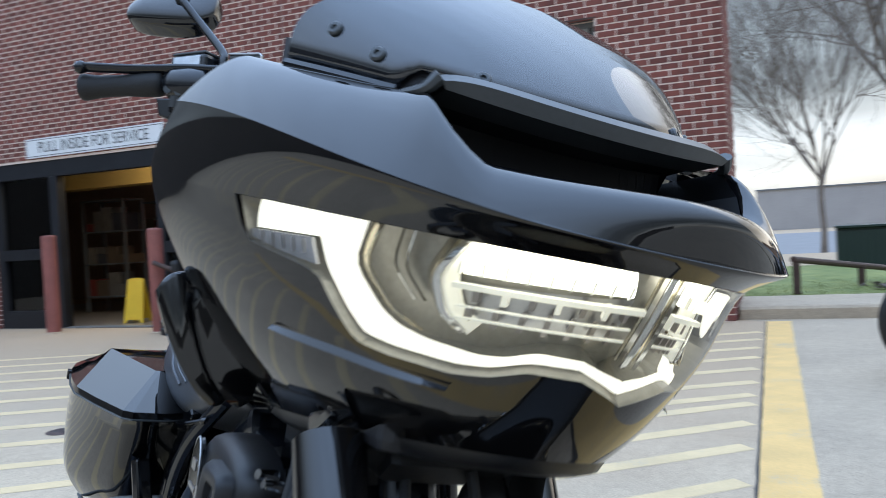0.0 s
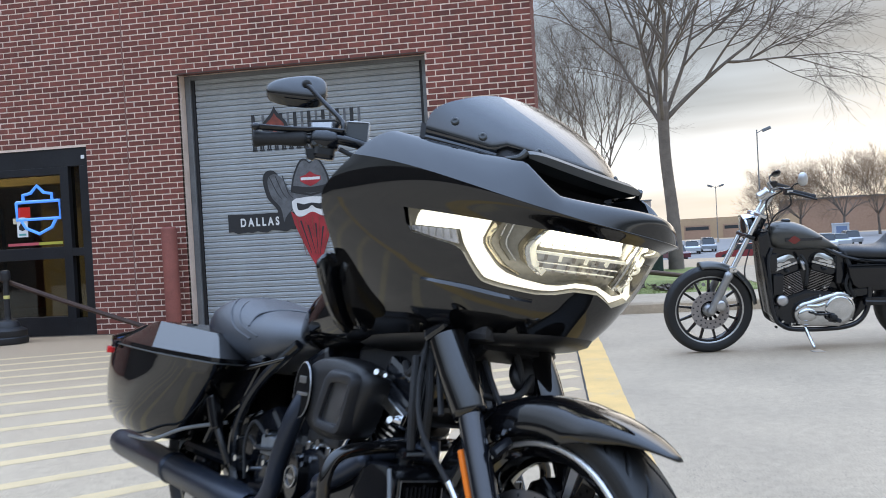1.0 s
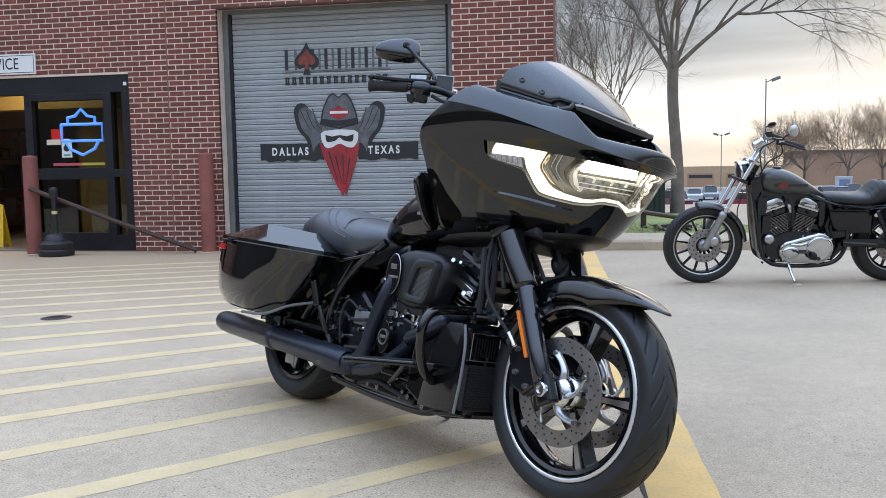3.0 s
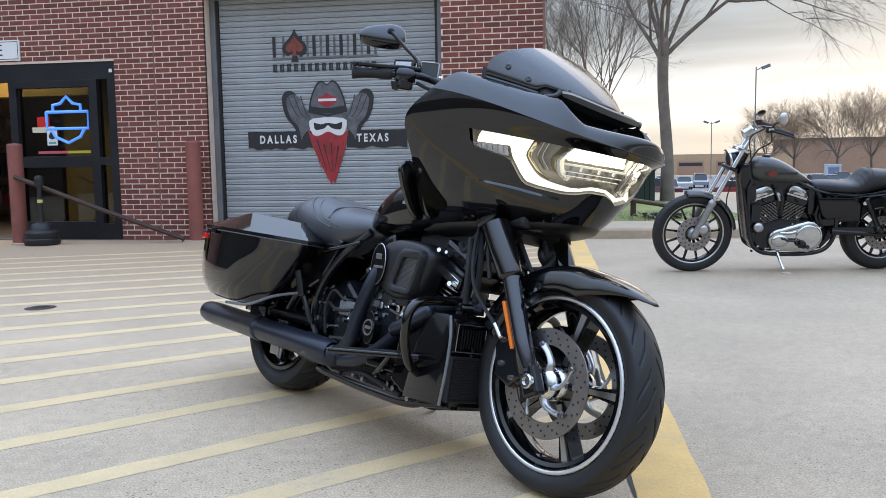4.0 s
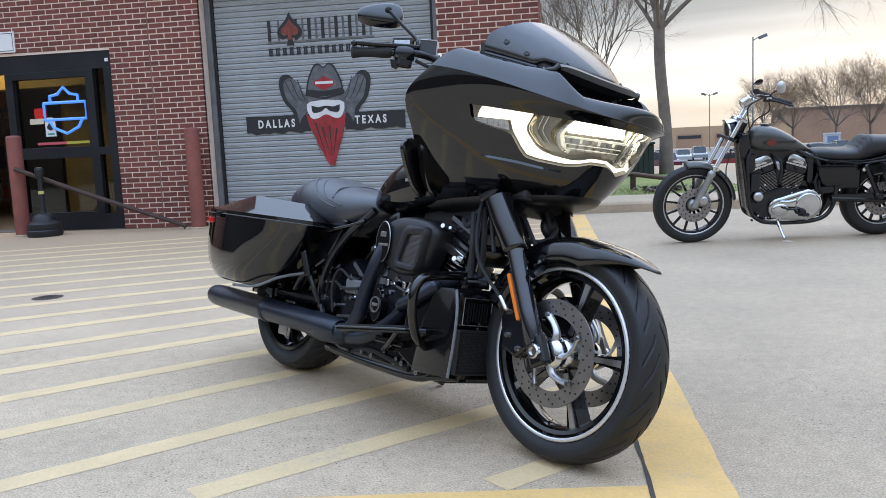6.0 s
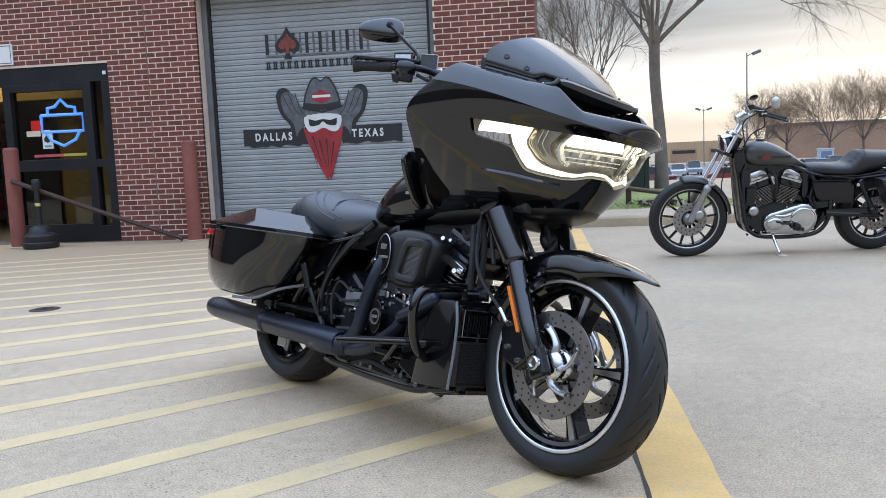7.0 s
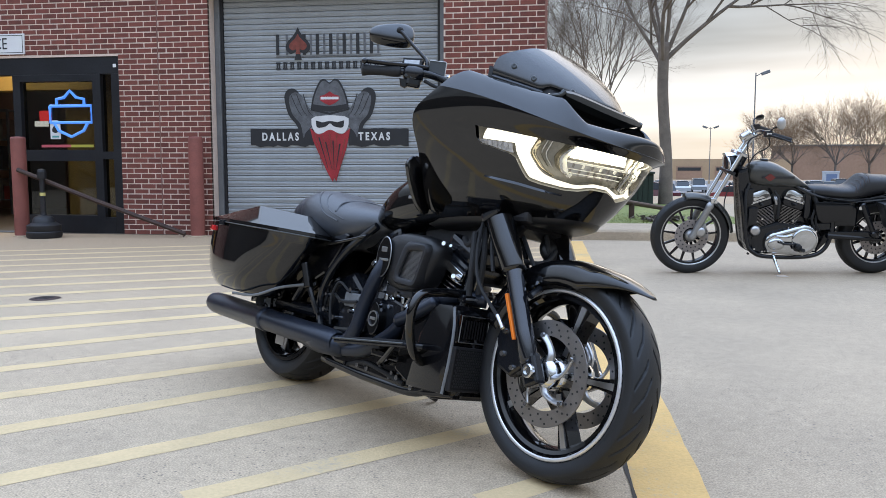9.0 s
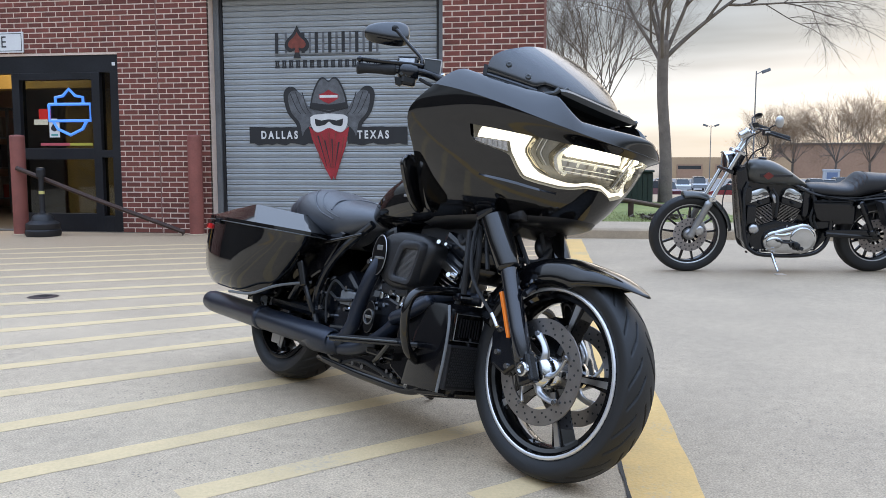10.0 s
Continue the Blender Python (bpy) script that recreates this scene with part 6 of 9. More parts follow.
        part("low_reflector", patch(s * 0.05, s * 0.42, 1.80, 2.37, -0.050, 24, 4), ALLOY, h, "grey stepped low beam reflector")
        for k in range(7):
            a = 0.07 + 0.33 * k / 6.4
            part("fin", patch(s * a, s * (a + 0.012), 2.20, 2.36, -0.032, 2, 3, 0.010), LED_DIM if k % 2 else DISC_STEEL, h)
            part("fin", patch(s * (a + 0.01), s * (a + 0.022), 1.84, 2.12, -0.034, 2, 3, 0.008), DISC_STEEL, h)
        for v in (2.14, 1.97):
            part("fin_bar", patch(s * 0.055, s * 0.415, v, v + 0.022, -0.026, 24, 1, 0.003), LED_DIM, h)
        part("centre_rib", patch(s * 0.012, s * 0.030, 1.66, 2.94, -0.020, 2, 12, 0.003), CHROME, h, "bright centre rib")
        part("centre_rib", patch(s * 0.036, s * 0.046, 1.70, 2.92, -0.028, 2, 12, 0.003), gold, h)
        part("top_line", patch(s * 0.05, s * 0.42, 2.945, 2.975, -0.012, 24, 1, 0.003), LED_DIM, h, "thin warm light line")


def screen_point(y, v):
    r = abs(y) / 0.300
    return Vector((1.531 - 0.239 * v - 0.254 * (1 - 0.784 * v) * r ** 2.253, y, 1.143 + 0.225 * v ** 0.653 + (0.070 * (1 - v) - 0.025 * v) * r * r))


def windscreen(bike):
    rows = []
    for j in range(33):
        v = math.sin(j / 32 * math.pi / 2)
        w = 0.300 * max(0.0, 1 - v ** 1.805) ** 0.5
        row = []
        for k in range(65):
            y = w * math.sin((-1 + k / 32) * math.pi / 2)
            step = min(max((0.212 - abs(y)) / 0.022, 0.0), 1.0)
            v0 = 0.045 * step * step * (3 - 2 * step)
            row.append(screen_point(y, v0 + (1 - v0) * v))
        rows.append(row)
    ws = part("windscreen", grid_surface(rows, thick=0.004), SMOKE, bike, "low smoked windscreen with bolts along its foot", True)
    for y, v in ((-0.262, 0.14), (-0.226, 0.06), (-0.135, 0.062), (0.135, 0.062), (0.226, 0.06), (0.262, 0.14)):
        p = screen_point(y, v)
        n = (screen_point(y + 0.01, v) - screen_point(y - 0.01, v)).cross(screen_point(y, v + 0.02) - screen_point(y, v - 0.02)).normalized()
        n = n if n.z > 0 else -n
        part("bolt", lathe([(0.0095, -0.002), (0.0095, 0.003), (0.007, 0.0050), (0.0038, 0.0050), (0.0038, 0.0025), (0, 0.0025)], along(p, p + n), 16), TRIM, ws, "black screen bolt")
    ws.matrix_local = FRONT
    # black band behind the foot of the screen and the trim along it
    band = []
    for j in range(4):
        v = 0.050 + 0.060 * j / 3
        band.append([screen_point(0.215 * (-1 + 2 * k / 32), v) + Vector((-0.008, 0, -0.006)) for k in range(33)])
    part("screen_band", grid_surface(band), BLACK_PLASTIC, ws, "black band behind the screen's foot", True)
    seal = [[], []]
    for k in range(65):
        y = 0.302 * (-1 + k / 32)
        drop = 0.030 if abs(y) > 0.19 else 0.0
        seal[0].append(screen_point(y, 0.085) + Vector((-0.010, 0, -0.006)))
        seal[1].append(screen_point(y, 0.010) + Vector((-0.012, 0, -0.004 - drop)))
    part("screen_seal", grid_surface(seal), BLACK_PLASTIC, ws, "black seal below the screen", True)
    for s in (-1, 1):
        foot = [screen_point(s * y, 0.0) + Vector((0.004, 0, -0.006)) for y in (0.21, 0.225, 0.24, 0.255, 0.27, 0.285, 0.300)]
        part("screen_trim", tube(foot, 0.008, 8), SATIN, bike, "satin black trim below the screen").matrix_local = FRONT
    A = [-0.96 + 1.92 * k / 24 for k in range(25)]
    part("dash_panel", grid_surface([[skin(a, 6.98) for a in A], [Vector((1.16 - 0.06 * abs(a) ** 2, 0.27 * a, 1.208)) for a in A]]), BLACK_PLASTIC, bike, "matt black dash top").matrix_local = FRONT


def handlebar(bike):
    h = part("handlebar", tube([(1.02, 0.0, 1.10), (1.03, -0.12, 1.16), (1.03, -0.20, 1.212), (0.995, -0.29, 1.228), (0.94, -0.352, 1.222), (0.88, -0.45, 1.205)], 0.0130, 12), SATIN, bike, "satin black handlebar", True)
    d0, d1 = Vector((0.938, -0.357, 1.222)), Vector((0.872, -0.462, 1.203))
    part("grip", lathe([(0.0, -0.002), (0.0175, 0.0), (0.0195, 0.008), (0.0190, 0.03), (0.0165, 0.06), (0.0170, 0.10), (0.0195, 0.118), (0.0205, 0.124), (0.0205, 0.130), (0.012, 0.133), (0, 0.1335)], along(d0, d1), 24), RUBBER, h, "black rubber grip", True)
    across = along(Vector((0.985, -0.292, 1.222)), d0)
    sw = part("switch_housing", lathe([(0, 0.0), (0.020, 0.001), (0.027, 0.010), (0.029, 0.030), (0.027, 0.058), (0.020, 0.070), (0, 0.071)], across, 20), SATIN, h, "black switch housing", True)
    part("switch_block", box((-0.026, -0.018, -0.024), (0.026, 0.018, 0.020), 0.010, m=Matrix.Translation((0.966, -0.318, 1.198)) @ Matrix.Rotation(radians(58), 4, "Z")), GLOSS_DARK, h, "black switch cluster")
    for u, w in ((-0.014, 0.006), (0.004, 0.004), (0.016, 0.004)):
        part("button", rod((0.972 + u * 0.5, -0.338 + u * 0.85, 1.203 + w), (0.978 + u * 0.5, -0.341 + u * 0.85, 1.203 + w), 0.006, n=10), TRIM, sw)
    part("trigger", prism([(-0.020, 0.0), (0.014, 0.004), (0.020, -0.012), (0.004, -0.030), (-0.012, -0.026)], -0.006, 0.006, Matrix.Translation((0.955, -0.345, 1.196)) @ Matrix.Rotation(radians(58), 4, "Z") @ SIDE, 0.003), GLOSS_DARK, sw)
    tank = Matrix.Translation((0.944, -0.314, 1.262)) @ Matrix.Rotation(radians(37), 4, "Z") @ Matrix.Rotation(radians(-4), 4, "Y")
    rv = part("brake_reservoir", box((-0.036, -0.020, -0.016), (0.036, 0.020, 0.010), 0.006, m=tank), SATIN, h, "black brake fluid reservoir")
    part("reservoir_lid", box((-0.034, -0.019, 0.0105), (0.034, 0.019, 0.0145), 0.0015, m=tank), TRIM, rv)
    part("sight_glass", box((-0.027, -0.0220, -0.010), (0.027, -0.0205, 0.006), 0.0006, m=tank), SIGHT, rv, "pale sight window")
    for u in (-0.022, 0.010):
        part("lid_screw", rod(tank @ Vector((u, 0, 0.0145)), tank @ Vector((u, 0, 0.0175)), 0.005, n=10), CHROME, rv)
    part("lever", tube([(0.996, -0.285, 1.248), (0.965, -0.330, 1.246), (0.930, -0.395, 1.237), (0.893, -0.470, 1.229)], [0.011, 0.010, 0.0085, 0.0085], 10, flat=0.6), SATIN, h, "black brake lever", True)
    part("lever_tip", lathe([(0, -0.011), (0.008, -0.007), (0.011, 0), (0.008, 0.007), (0, 0.011)], Matrix.Translation((0.890, -0.475, 1.228)), 14), SATIN, h, "", True)
    # upright plate behind the mirror's foot
    plate = Matrix.Translation((0.998, -0.250, 1.258)) @ Matrix.Rotation(radians(43), 4, "Z")
    pl = part("control_plate", box((-0.030, -0.003, -0.030), (0.030, 0.003, 0.026), 0.0025, m=plate), TRIM, h, "dark upright control plate")
    part("plate_rim", tube([plate @ Vector(q) for q in ((-0.030, -0.004, 0.024), (0.026, -0.004, 0.0255), (0.0295, -0.004, 0.022), (0.0300, -0.004, -0.028))], 0.0018, 6, False), ALLOY, pl, "thin pale edge")
    part("reservoir_bolt", rod((1.018, -0.222, 1.236), (1.028, -0.216, 1.236), 0.0075), CHROME, h, "bright bolt")
    for pts in ([(1.000, -0.280, 1.232), (1.025, -0.250, 1.222), (1.040, -0.205, 1.205)], [(0.990, -0.290, 1.205), (1.020, -0.262, 1.190), (1.045, -0.215, 1.185)]):
        part("hose", tube(pts, 0.006, 8), RUBBER, h, "", True)
    # mirror
    m = part("mirror", tube([(0.976, -0.281, 1.240), (0.974, -0.280, 1.268), (0.962, -0.281, 1.286), (0.915, -0.312, 1.332), (0.878, -0.347, 1.376)], [0.0075, 0.0068, 0.0066, 0.0066, 0.0066], 12), SATIN, bike, "black mirror stem", True)
    part("stem_foot", lathe([(0, 0), (0.013, 0), (0.013, 0.008), (0.009, 0.016), (0, 0.018)], Matrix.Translation((0.976, -0.281, 1.236)), 16), SATIN, m, "", True)
    part("ball_joint", lathe([(0.0, -0.011), (0.008, -0.009), (0.012, -0.002), (0.012, 0.003), (0.008, 0.009), (0, 0.011)], Matrix.Translation((0.874, -0.346, 1.378)), 16), RUBBER, m, "black ball joint", True)
    rows = []
    for j in range(13):
        t = -1 + 2 * j / 12
        row = []
        for k in range(32):
            a = 2 * math.pi * k / 32
            c, q = math.cos(a), math.sin(a)
            cy = math.copysign(abs(c) ** 0.70, c)
            cz = math.copysign(abs(q) ** 0.78, q)
            s = (1 - t ** 2.4 * 0.72) ** 0.5 if t > 0 else 1.0 - 0.02 * t * t
            # tall and round inboard, narrow and square outboard
            row.append(Vector((0.022 * t, cy * 0.079 * s, cz * (0.042 + 0.012 * cy) * s)))
        rows.append(row)
    shell = grid_surface(rows, closed=True)
    bmesh.ops.holes_fill(shell, edges=[e for e in shell.edges if e.is_boundary])
    place = Matrix.Translation((0.842, -0.355, 1.365)) @ Matrix.Rotation(radians(-34), 4, "Z") @ Matrix.Rotation(radians(8), 4, "X") @ Matrix.Rotation(radians(-30), 4, "Y")
    bmesh.ops.transform(shell, matrix=place, verts=shell.verts)
    part("shell", shell, GLOSS, m, "gloss black mirror shell", True)
    part("mirror_glass", prism([(0.070 * math.cos(t), (0.036 + 0.009 * math.cos(t)) * math.sin(t)) for t in (2 * math.pi * k / 28 for k in range(28))], -0.0235, -0.0225, place @ Matrix.Rotation(radians(90), 4, "Y") @ Matrix.Rotation(radians(90), 4, "Z")), material("mirror_silver", (0.8, 0.8, 0.8), 0.02, metal=1.0), m, "mirror glass")


def loft(sections, n=28, power=2.4):
    """A closed body through sections of (x, half width, z low, z high)."""
    rows = []
    for x, w, lo, hi in sections:
        row = []
        for k in range(n):
            a = 2 * math.pi * k / n
            c, s = math.cos(a), math.sin(a)
            e = 2 / power
            y = w * math.copysign(abs(c) ** e, c)
            z = (lo + hi) / 2 + (hi - lo) / 2 * math.copysign(abs(s) ** e, s)
            row.append(Vector((x, y, z)))
        rows.append(row)
    bm = grid_surface(rows, closed=True)
    bmesh.ops.holes_fill(bm, edges=[e for e in bm.edges if e.is_boundary])
    return bm


def tank_and_seat(bike):
    S = smooth_points
    t = part("fuel_tank", loft([tuple(p) + (q,) for p, q in zip([(v.x, v.y, v.z) for v in S([(0.53, 0.05, 0.70), (0.60, 0.11, 0.695), (0.72, 0.150, 0.70), (0.88, 0.165, 0.715), (1.04, 0.155, 0.745), (1.15, 0.11, 0.79), (1.19, 0.05, 0.82)], 5)], [v.x for v in S([(0.735, 0, 0), (0.81, 0, 0), (0.895, 0, 0), (0.955, 0, 0), (0.965, 0, 0), (0.94, 0, 0), (0.90, 0, 0)], 5)])], 36, 2.5), GLOSS, bike, "gloss black fuel tank", True)
    for k, (z, w) in enumerate(((0.838, 0.05), (0.822, 0.075))):
        part("badge_bar", box((0.885 - w / 2, -0.166, z - 0.005), (0.885 + w / 2, -0.1625, z + 0.005), 0.001), ALLOY, t, "small bright badge bar")
    seat = [(0.065, 0.13, 0.70, 0.785), (0.098, 0.165, 0.665, 0.828), (0.159, 0.188, 0.630, 0.846), (0.225, 0.195, 0.614, 0.844), (0.319, 0.193, 0.606, 0.824), (0.423, 0.183, 0.612, 0.802), (0.507, 0.162, 0.632, 0.790), (0.583, 0.125, 0.668, 0.774), (0.648, 0.075, 0.69, 0.750), (0.686, 0.04, 0.70, 0.725)]
    xs = S([(x, w, lo) for x, w, lo, hi in seat], 5)
    hs = S([(hi, 0, 0) for x, w, lo, hi in seat], 5)

    def seat_line(pts, sg):
        """Points on the seat's skin from (x, share of the way from its crest round to its side)."""
        out = []
        for x, q in pts:
            k = min(range(len(xs)), key=lambda i: abs(xs[i].x - x))
            a, b = xs[k], hs[k]
            ang = math.pi / 2 * (1 - q)
            c, sn = math.cos(ang), math.sin(ang)
            mid, half = (a.z + b.x) / 2, (b.x - a.z) / 2
            out.append(Vector((x, sg * (a.y * c ** (2 / 2.4) + 0.001), mid + half * sn ** (2 / 2.4) + 0.001)))
        return out

    s = part("seat", loft([(a.x, a.y, a.z, b.x) for a, b in zip(xs, hs)], 36, 2.4), LEATHER, bike, "black leather rider seat with grey piping", True)
    for sg in (-1, 1):
        pts = seat_line([(0.12, 0.10), (0.19, 0.42), (0.26, 0.70), (0.33, 0.90), (0.43, 1.0)], sg)
        part("piping", tube(seat_line([(0.20, 0.10), (0.255, 0.42), (0.31, 0.66), (0.37, 0.84), (0.46, 0.96)], sg), 0.0022, 6), PIPING, s, "grey stitched seam")
        part("piping", tube(pts, 0.0030, 6), PIPING, s, "grey stitched piping")
    part("piping", tube(seat_line([(0.40, 0.80), (0.385, 0.45), (0.38, 0.0)], -1) + seat_line([(0.385, 0.45), (0.40, 0.80)], 1), 0.004, 6), PIPING, s, "raised cross seam")
    pill = [(-0.105, 0.07, 0.70, 0.745), (-0.065, 0.105, 0.69, 0.785), (-0.005, 0.125, 0.68, 0.810), (0.035, 0.142, 0.675, 0.822), (0.105, 0.152, 0.675, 0.818), (0.145, 0.13, 0.69, 0.80)]
    xs = S([(x, w, lo) for x, w, lo, hi in pill], 4)
    hs = S([(hi, 0, 0) for x, w, lo, hi in pill], 4)
    part("pillion_pad", loft([(a.x, a.y, a.z, b.x) for a, b in zip(xs, hs)], 32, 2.5), LEATHER, bike, "black leather pillion pad", True)
    # side cover and frame tubes below the seat
    for sg in (-1, 1):
        y = sg * 0.145
        part("side_cover", prism([(0.10, 0.655), (0.42, 0.685), (0.50, 0.66), (0.38, 0.50), (0.30, 0.46), (0.16, 0.50)], -0.014, 0.014, Matrix.Translation((0, y, 0)) @ SIDE, 0.010), GLOSS_DARK, bike, "gloss black side cover")
        # added tube along the side panel's glossy edge, shaped to catch the sky
        part("seat_rail", tube([(0.05, y, 0.635), (0.28, sg * 0.163, 0.612), (0.32, sg * 0.168, 0.608), (0.45, sg * 0.165, 0.628), (0.60, sg * 0.150, 0.664)], [0.006, 0.009, 0.010, 0.008, 0.006], 10), GLOSS, bike, "gloss black tube that traces the side panel's edge", True)
        part("frame_tube", tube([(0.62, sg * 0.12, 0.71), (0.50, sg * 0.155, 0.60), (0.40, sg * 0.16, 0.48), (0.36, sg * 0.15, 0.36), (0.42, sg * 0.14, 0.22)], 0.016, 10), SATIN, bike)
        part("trim_plate", prism([(0.497, 0.612), (0.621, 0.664), (0.694, 0.676), (0.641, 0.634), (0.53, 0.606)], -0.003, 0.003, Matrix.Translation((0, sg * 0.168, 0)) @ Matrix.Rotation(radians(sg * 18), 4, "X") @ Matrix.Translation((0, 0, 0.0)) @ SIDE, 0.002), GLOSS, bike, "gloss black trim plate")


def saddlebag(bike, sg):
    """Long hard case: plan outlines stacked into a tapering shell, with a hinged lid."""
    out = [(0.35, 0.11), (0.405, 0.20), (0.418, 0.262), (0.405, 0.282), (0.27, 0.330), (0.145, 0.367), (0.02, 0.376), (-0.14, 0.374), (-0.27, 0.360), (-0.38, 0.328), (-0.46, 0.28), (-0.51, 0.21), (-0.525, 0.14), (-0.52, 0.11)]

    def ring(z, dx, sy, cx=-0.06, kx=1.0, dz=0.0):
        row = []
        for x, y in out:
            yy = 0.11 + (y - 0.11) * sy
            # the front edge slants back towards the bottom
            slant = 0.98 * max(0.0, 0.63 - z) * min(max((x + 0.10) / 0.50, 0.0), 1.0)
            row.append(Vector((cx + (x - cx) * kx + dx - slant, sg * yy, z + dz * (x - cx))))
        return row

    body = [ring(0.345, 0.0, 0.60, kx=0.80), ring(0.352, 0.0, 0.74, kx=0.86), ring(0.375, 0.0, 0.84, kx=0.91), ring(0.43, 0.0, 0.95, kx=0.965), ring(0.52, 0.0, 0.995, kx=0.995), ring(0.60, 0.0, 1.0), ring(0.632, 0.0, 1.0, dz=-0.02)]
    dense = list(zip(*[smooth_points(column, 4) for column in zip(*body)]))
    bm = grid_surface(dense, closed=True)
    bmesh.ops.holes_fill(bm, edges=[e for e in bm.edges if e.is_boundary])
    b = part("saddlebag", bm, GLOSS, bike, "long gloss black hard saddlebag")
    sharp(b, 38)
    # crest of the lid: a broad slanted facet ahead, a long taper to the tail
    top = [(0.20, 0.112, 0.715), (0.235, 0.170, 0.714), (0.250, 0.205, 0.712), (0.250, 0.215, 0.7115), (0.125, 0.258, 0.720), (-0.004, 0.300, 0.728), (-0.06, 0.298, 0.722), (-0.16, 0.290, 0.708), (-0.27, 0.270, 0.702), (-0.35, 0.240, 0.698), (-0.42, 0.200, 0.693), (-0.45, 0.160, 0.692), (-0.46, 0.130, 0.692), (-0.45, 0.112, 0.694)]
    crest = [Vector((x, sg * y, z)) for x, y, z in top]
    spine = [Vector((x, sg * 0.1115, z + 0.006)) for x, y, z in top]
    lid = [ring(0.636, 0.002, 1.02, dz=-0.02), ring(0.650, 0.002, 1.02, dz=-0.02), crest, spine]
    bm = grid_surface(lid, closed=True)
    bmesh.ops.holes_fill(bm, edges=[e for e in bm.edges if e.is_boundary])
    l = part("lid", bm, GLOSS, b, "gloss black lid")
    sharp(l, 14)
    edge = ring(0.634, 0.003, 1.025, dz=-0.02)
    part("seam_trim", tube(edge, 0.0020, 6, False), TRIM, b, "thin seam trim")
    part("marker_lamp", box((-0.03, -0.012, -0.012), (0.03, 0.012, 0.012), 0.005, m=Matrix.Translation((-0.335, sg * 0.346, 0.606)) @ Matrix.Rotation(radians(sg * 16), 4, "Z")), RED_LENS, b, "small red marker lamp")
    part("latch", box((-0.02, -0.006, -0.012), (0.02, 0.006, 0.012), 0.003, m=Matrix.Translation((-0.18, sg * 0.381, 0.632))), SATIN, b)


def exhaust(bike):
    for sg in (-1, 1):
        y = 0.19 * sg
        a, b = Vector((0.02, y, 0.252)), Vector((-0.70, y - sg * 0.0, 0.262))
        prof = [(0.040, -0.58), (0.046, -0.56), (0.047, -0.36), (0.0475, -0.02), (0.052, -0.015), (0.053, 0.0), (0.052, 0.015), (0.050, 0.02), (0.0505, 0.44), (0.049, 0.505), (0.043, 0.540), (0.036, 0.545), (0.034, 0.530), (0.034, 0.46), (0, 0.46)]
        part("muffler", lathe(prof, along(a, b), 32), PIPE_BLACK, bike, "long matt black muffler", True)
        sharp([c for c in bike.children if c.name.startswith("muffler")][-1], 40)
    y = -0.19
    part("header_pipe", tube([(0.56, y, 0.243), (0.64, y, 0.255), (0.70, y, 0.315), (0.725, y, 0.40), (0.765, y + 0.005, 0.515), (0.79, y + 0.03, 0.60)], 0.0265, 14), PIPE_BLACK, bike, "matt black rear header pipe", True)
    part("header_pipe", tube([(1.24, -0.06, 0.505), (1.17, -0.13, 0.500), (1.09, -0.165, 0.470), (1.00, -0.178, 0.41), (0.90, -0.175, 0.325), (0.74, -0.175, 0.245), (0.50, -0.18, 0.22)], 0.0275, 14), PIPE_BLACK, bike, "matt black front header pipe", True)
    part("heat_shield", tube([(1.14, -0.19, 0.475), (1.06, -0.212, 0.42), (0.98, -0.212, 0.385)], 0.026, 12, flat=0.9), PIPE_BLACK, bike, "", True)
    part("collector", loft([(0.38, 0.05, 0.195, 0.30), (0.48, 0.06, 0.19, 0.295), (0.58, 0.055, 0.195, 0.285), (0.64, 0.04, 0.21, 0.275)], 20), PIPE_BLACK, bike, "", True).location = (0, -0.175, -0.005)


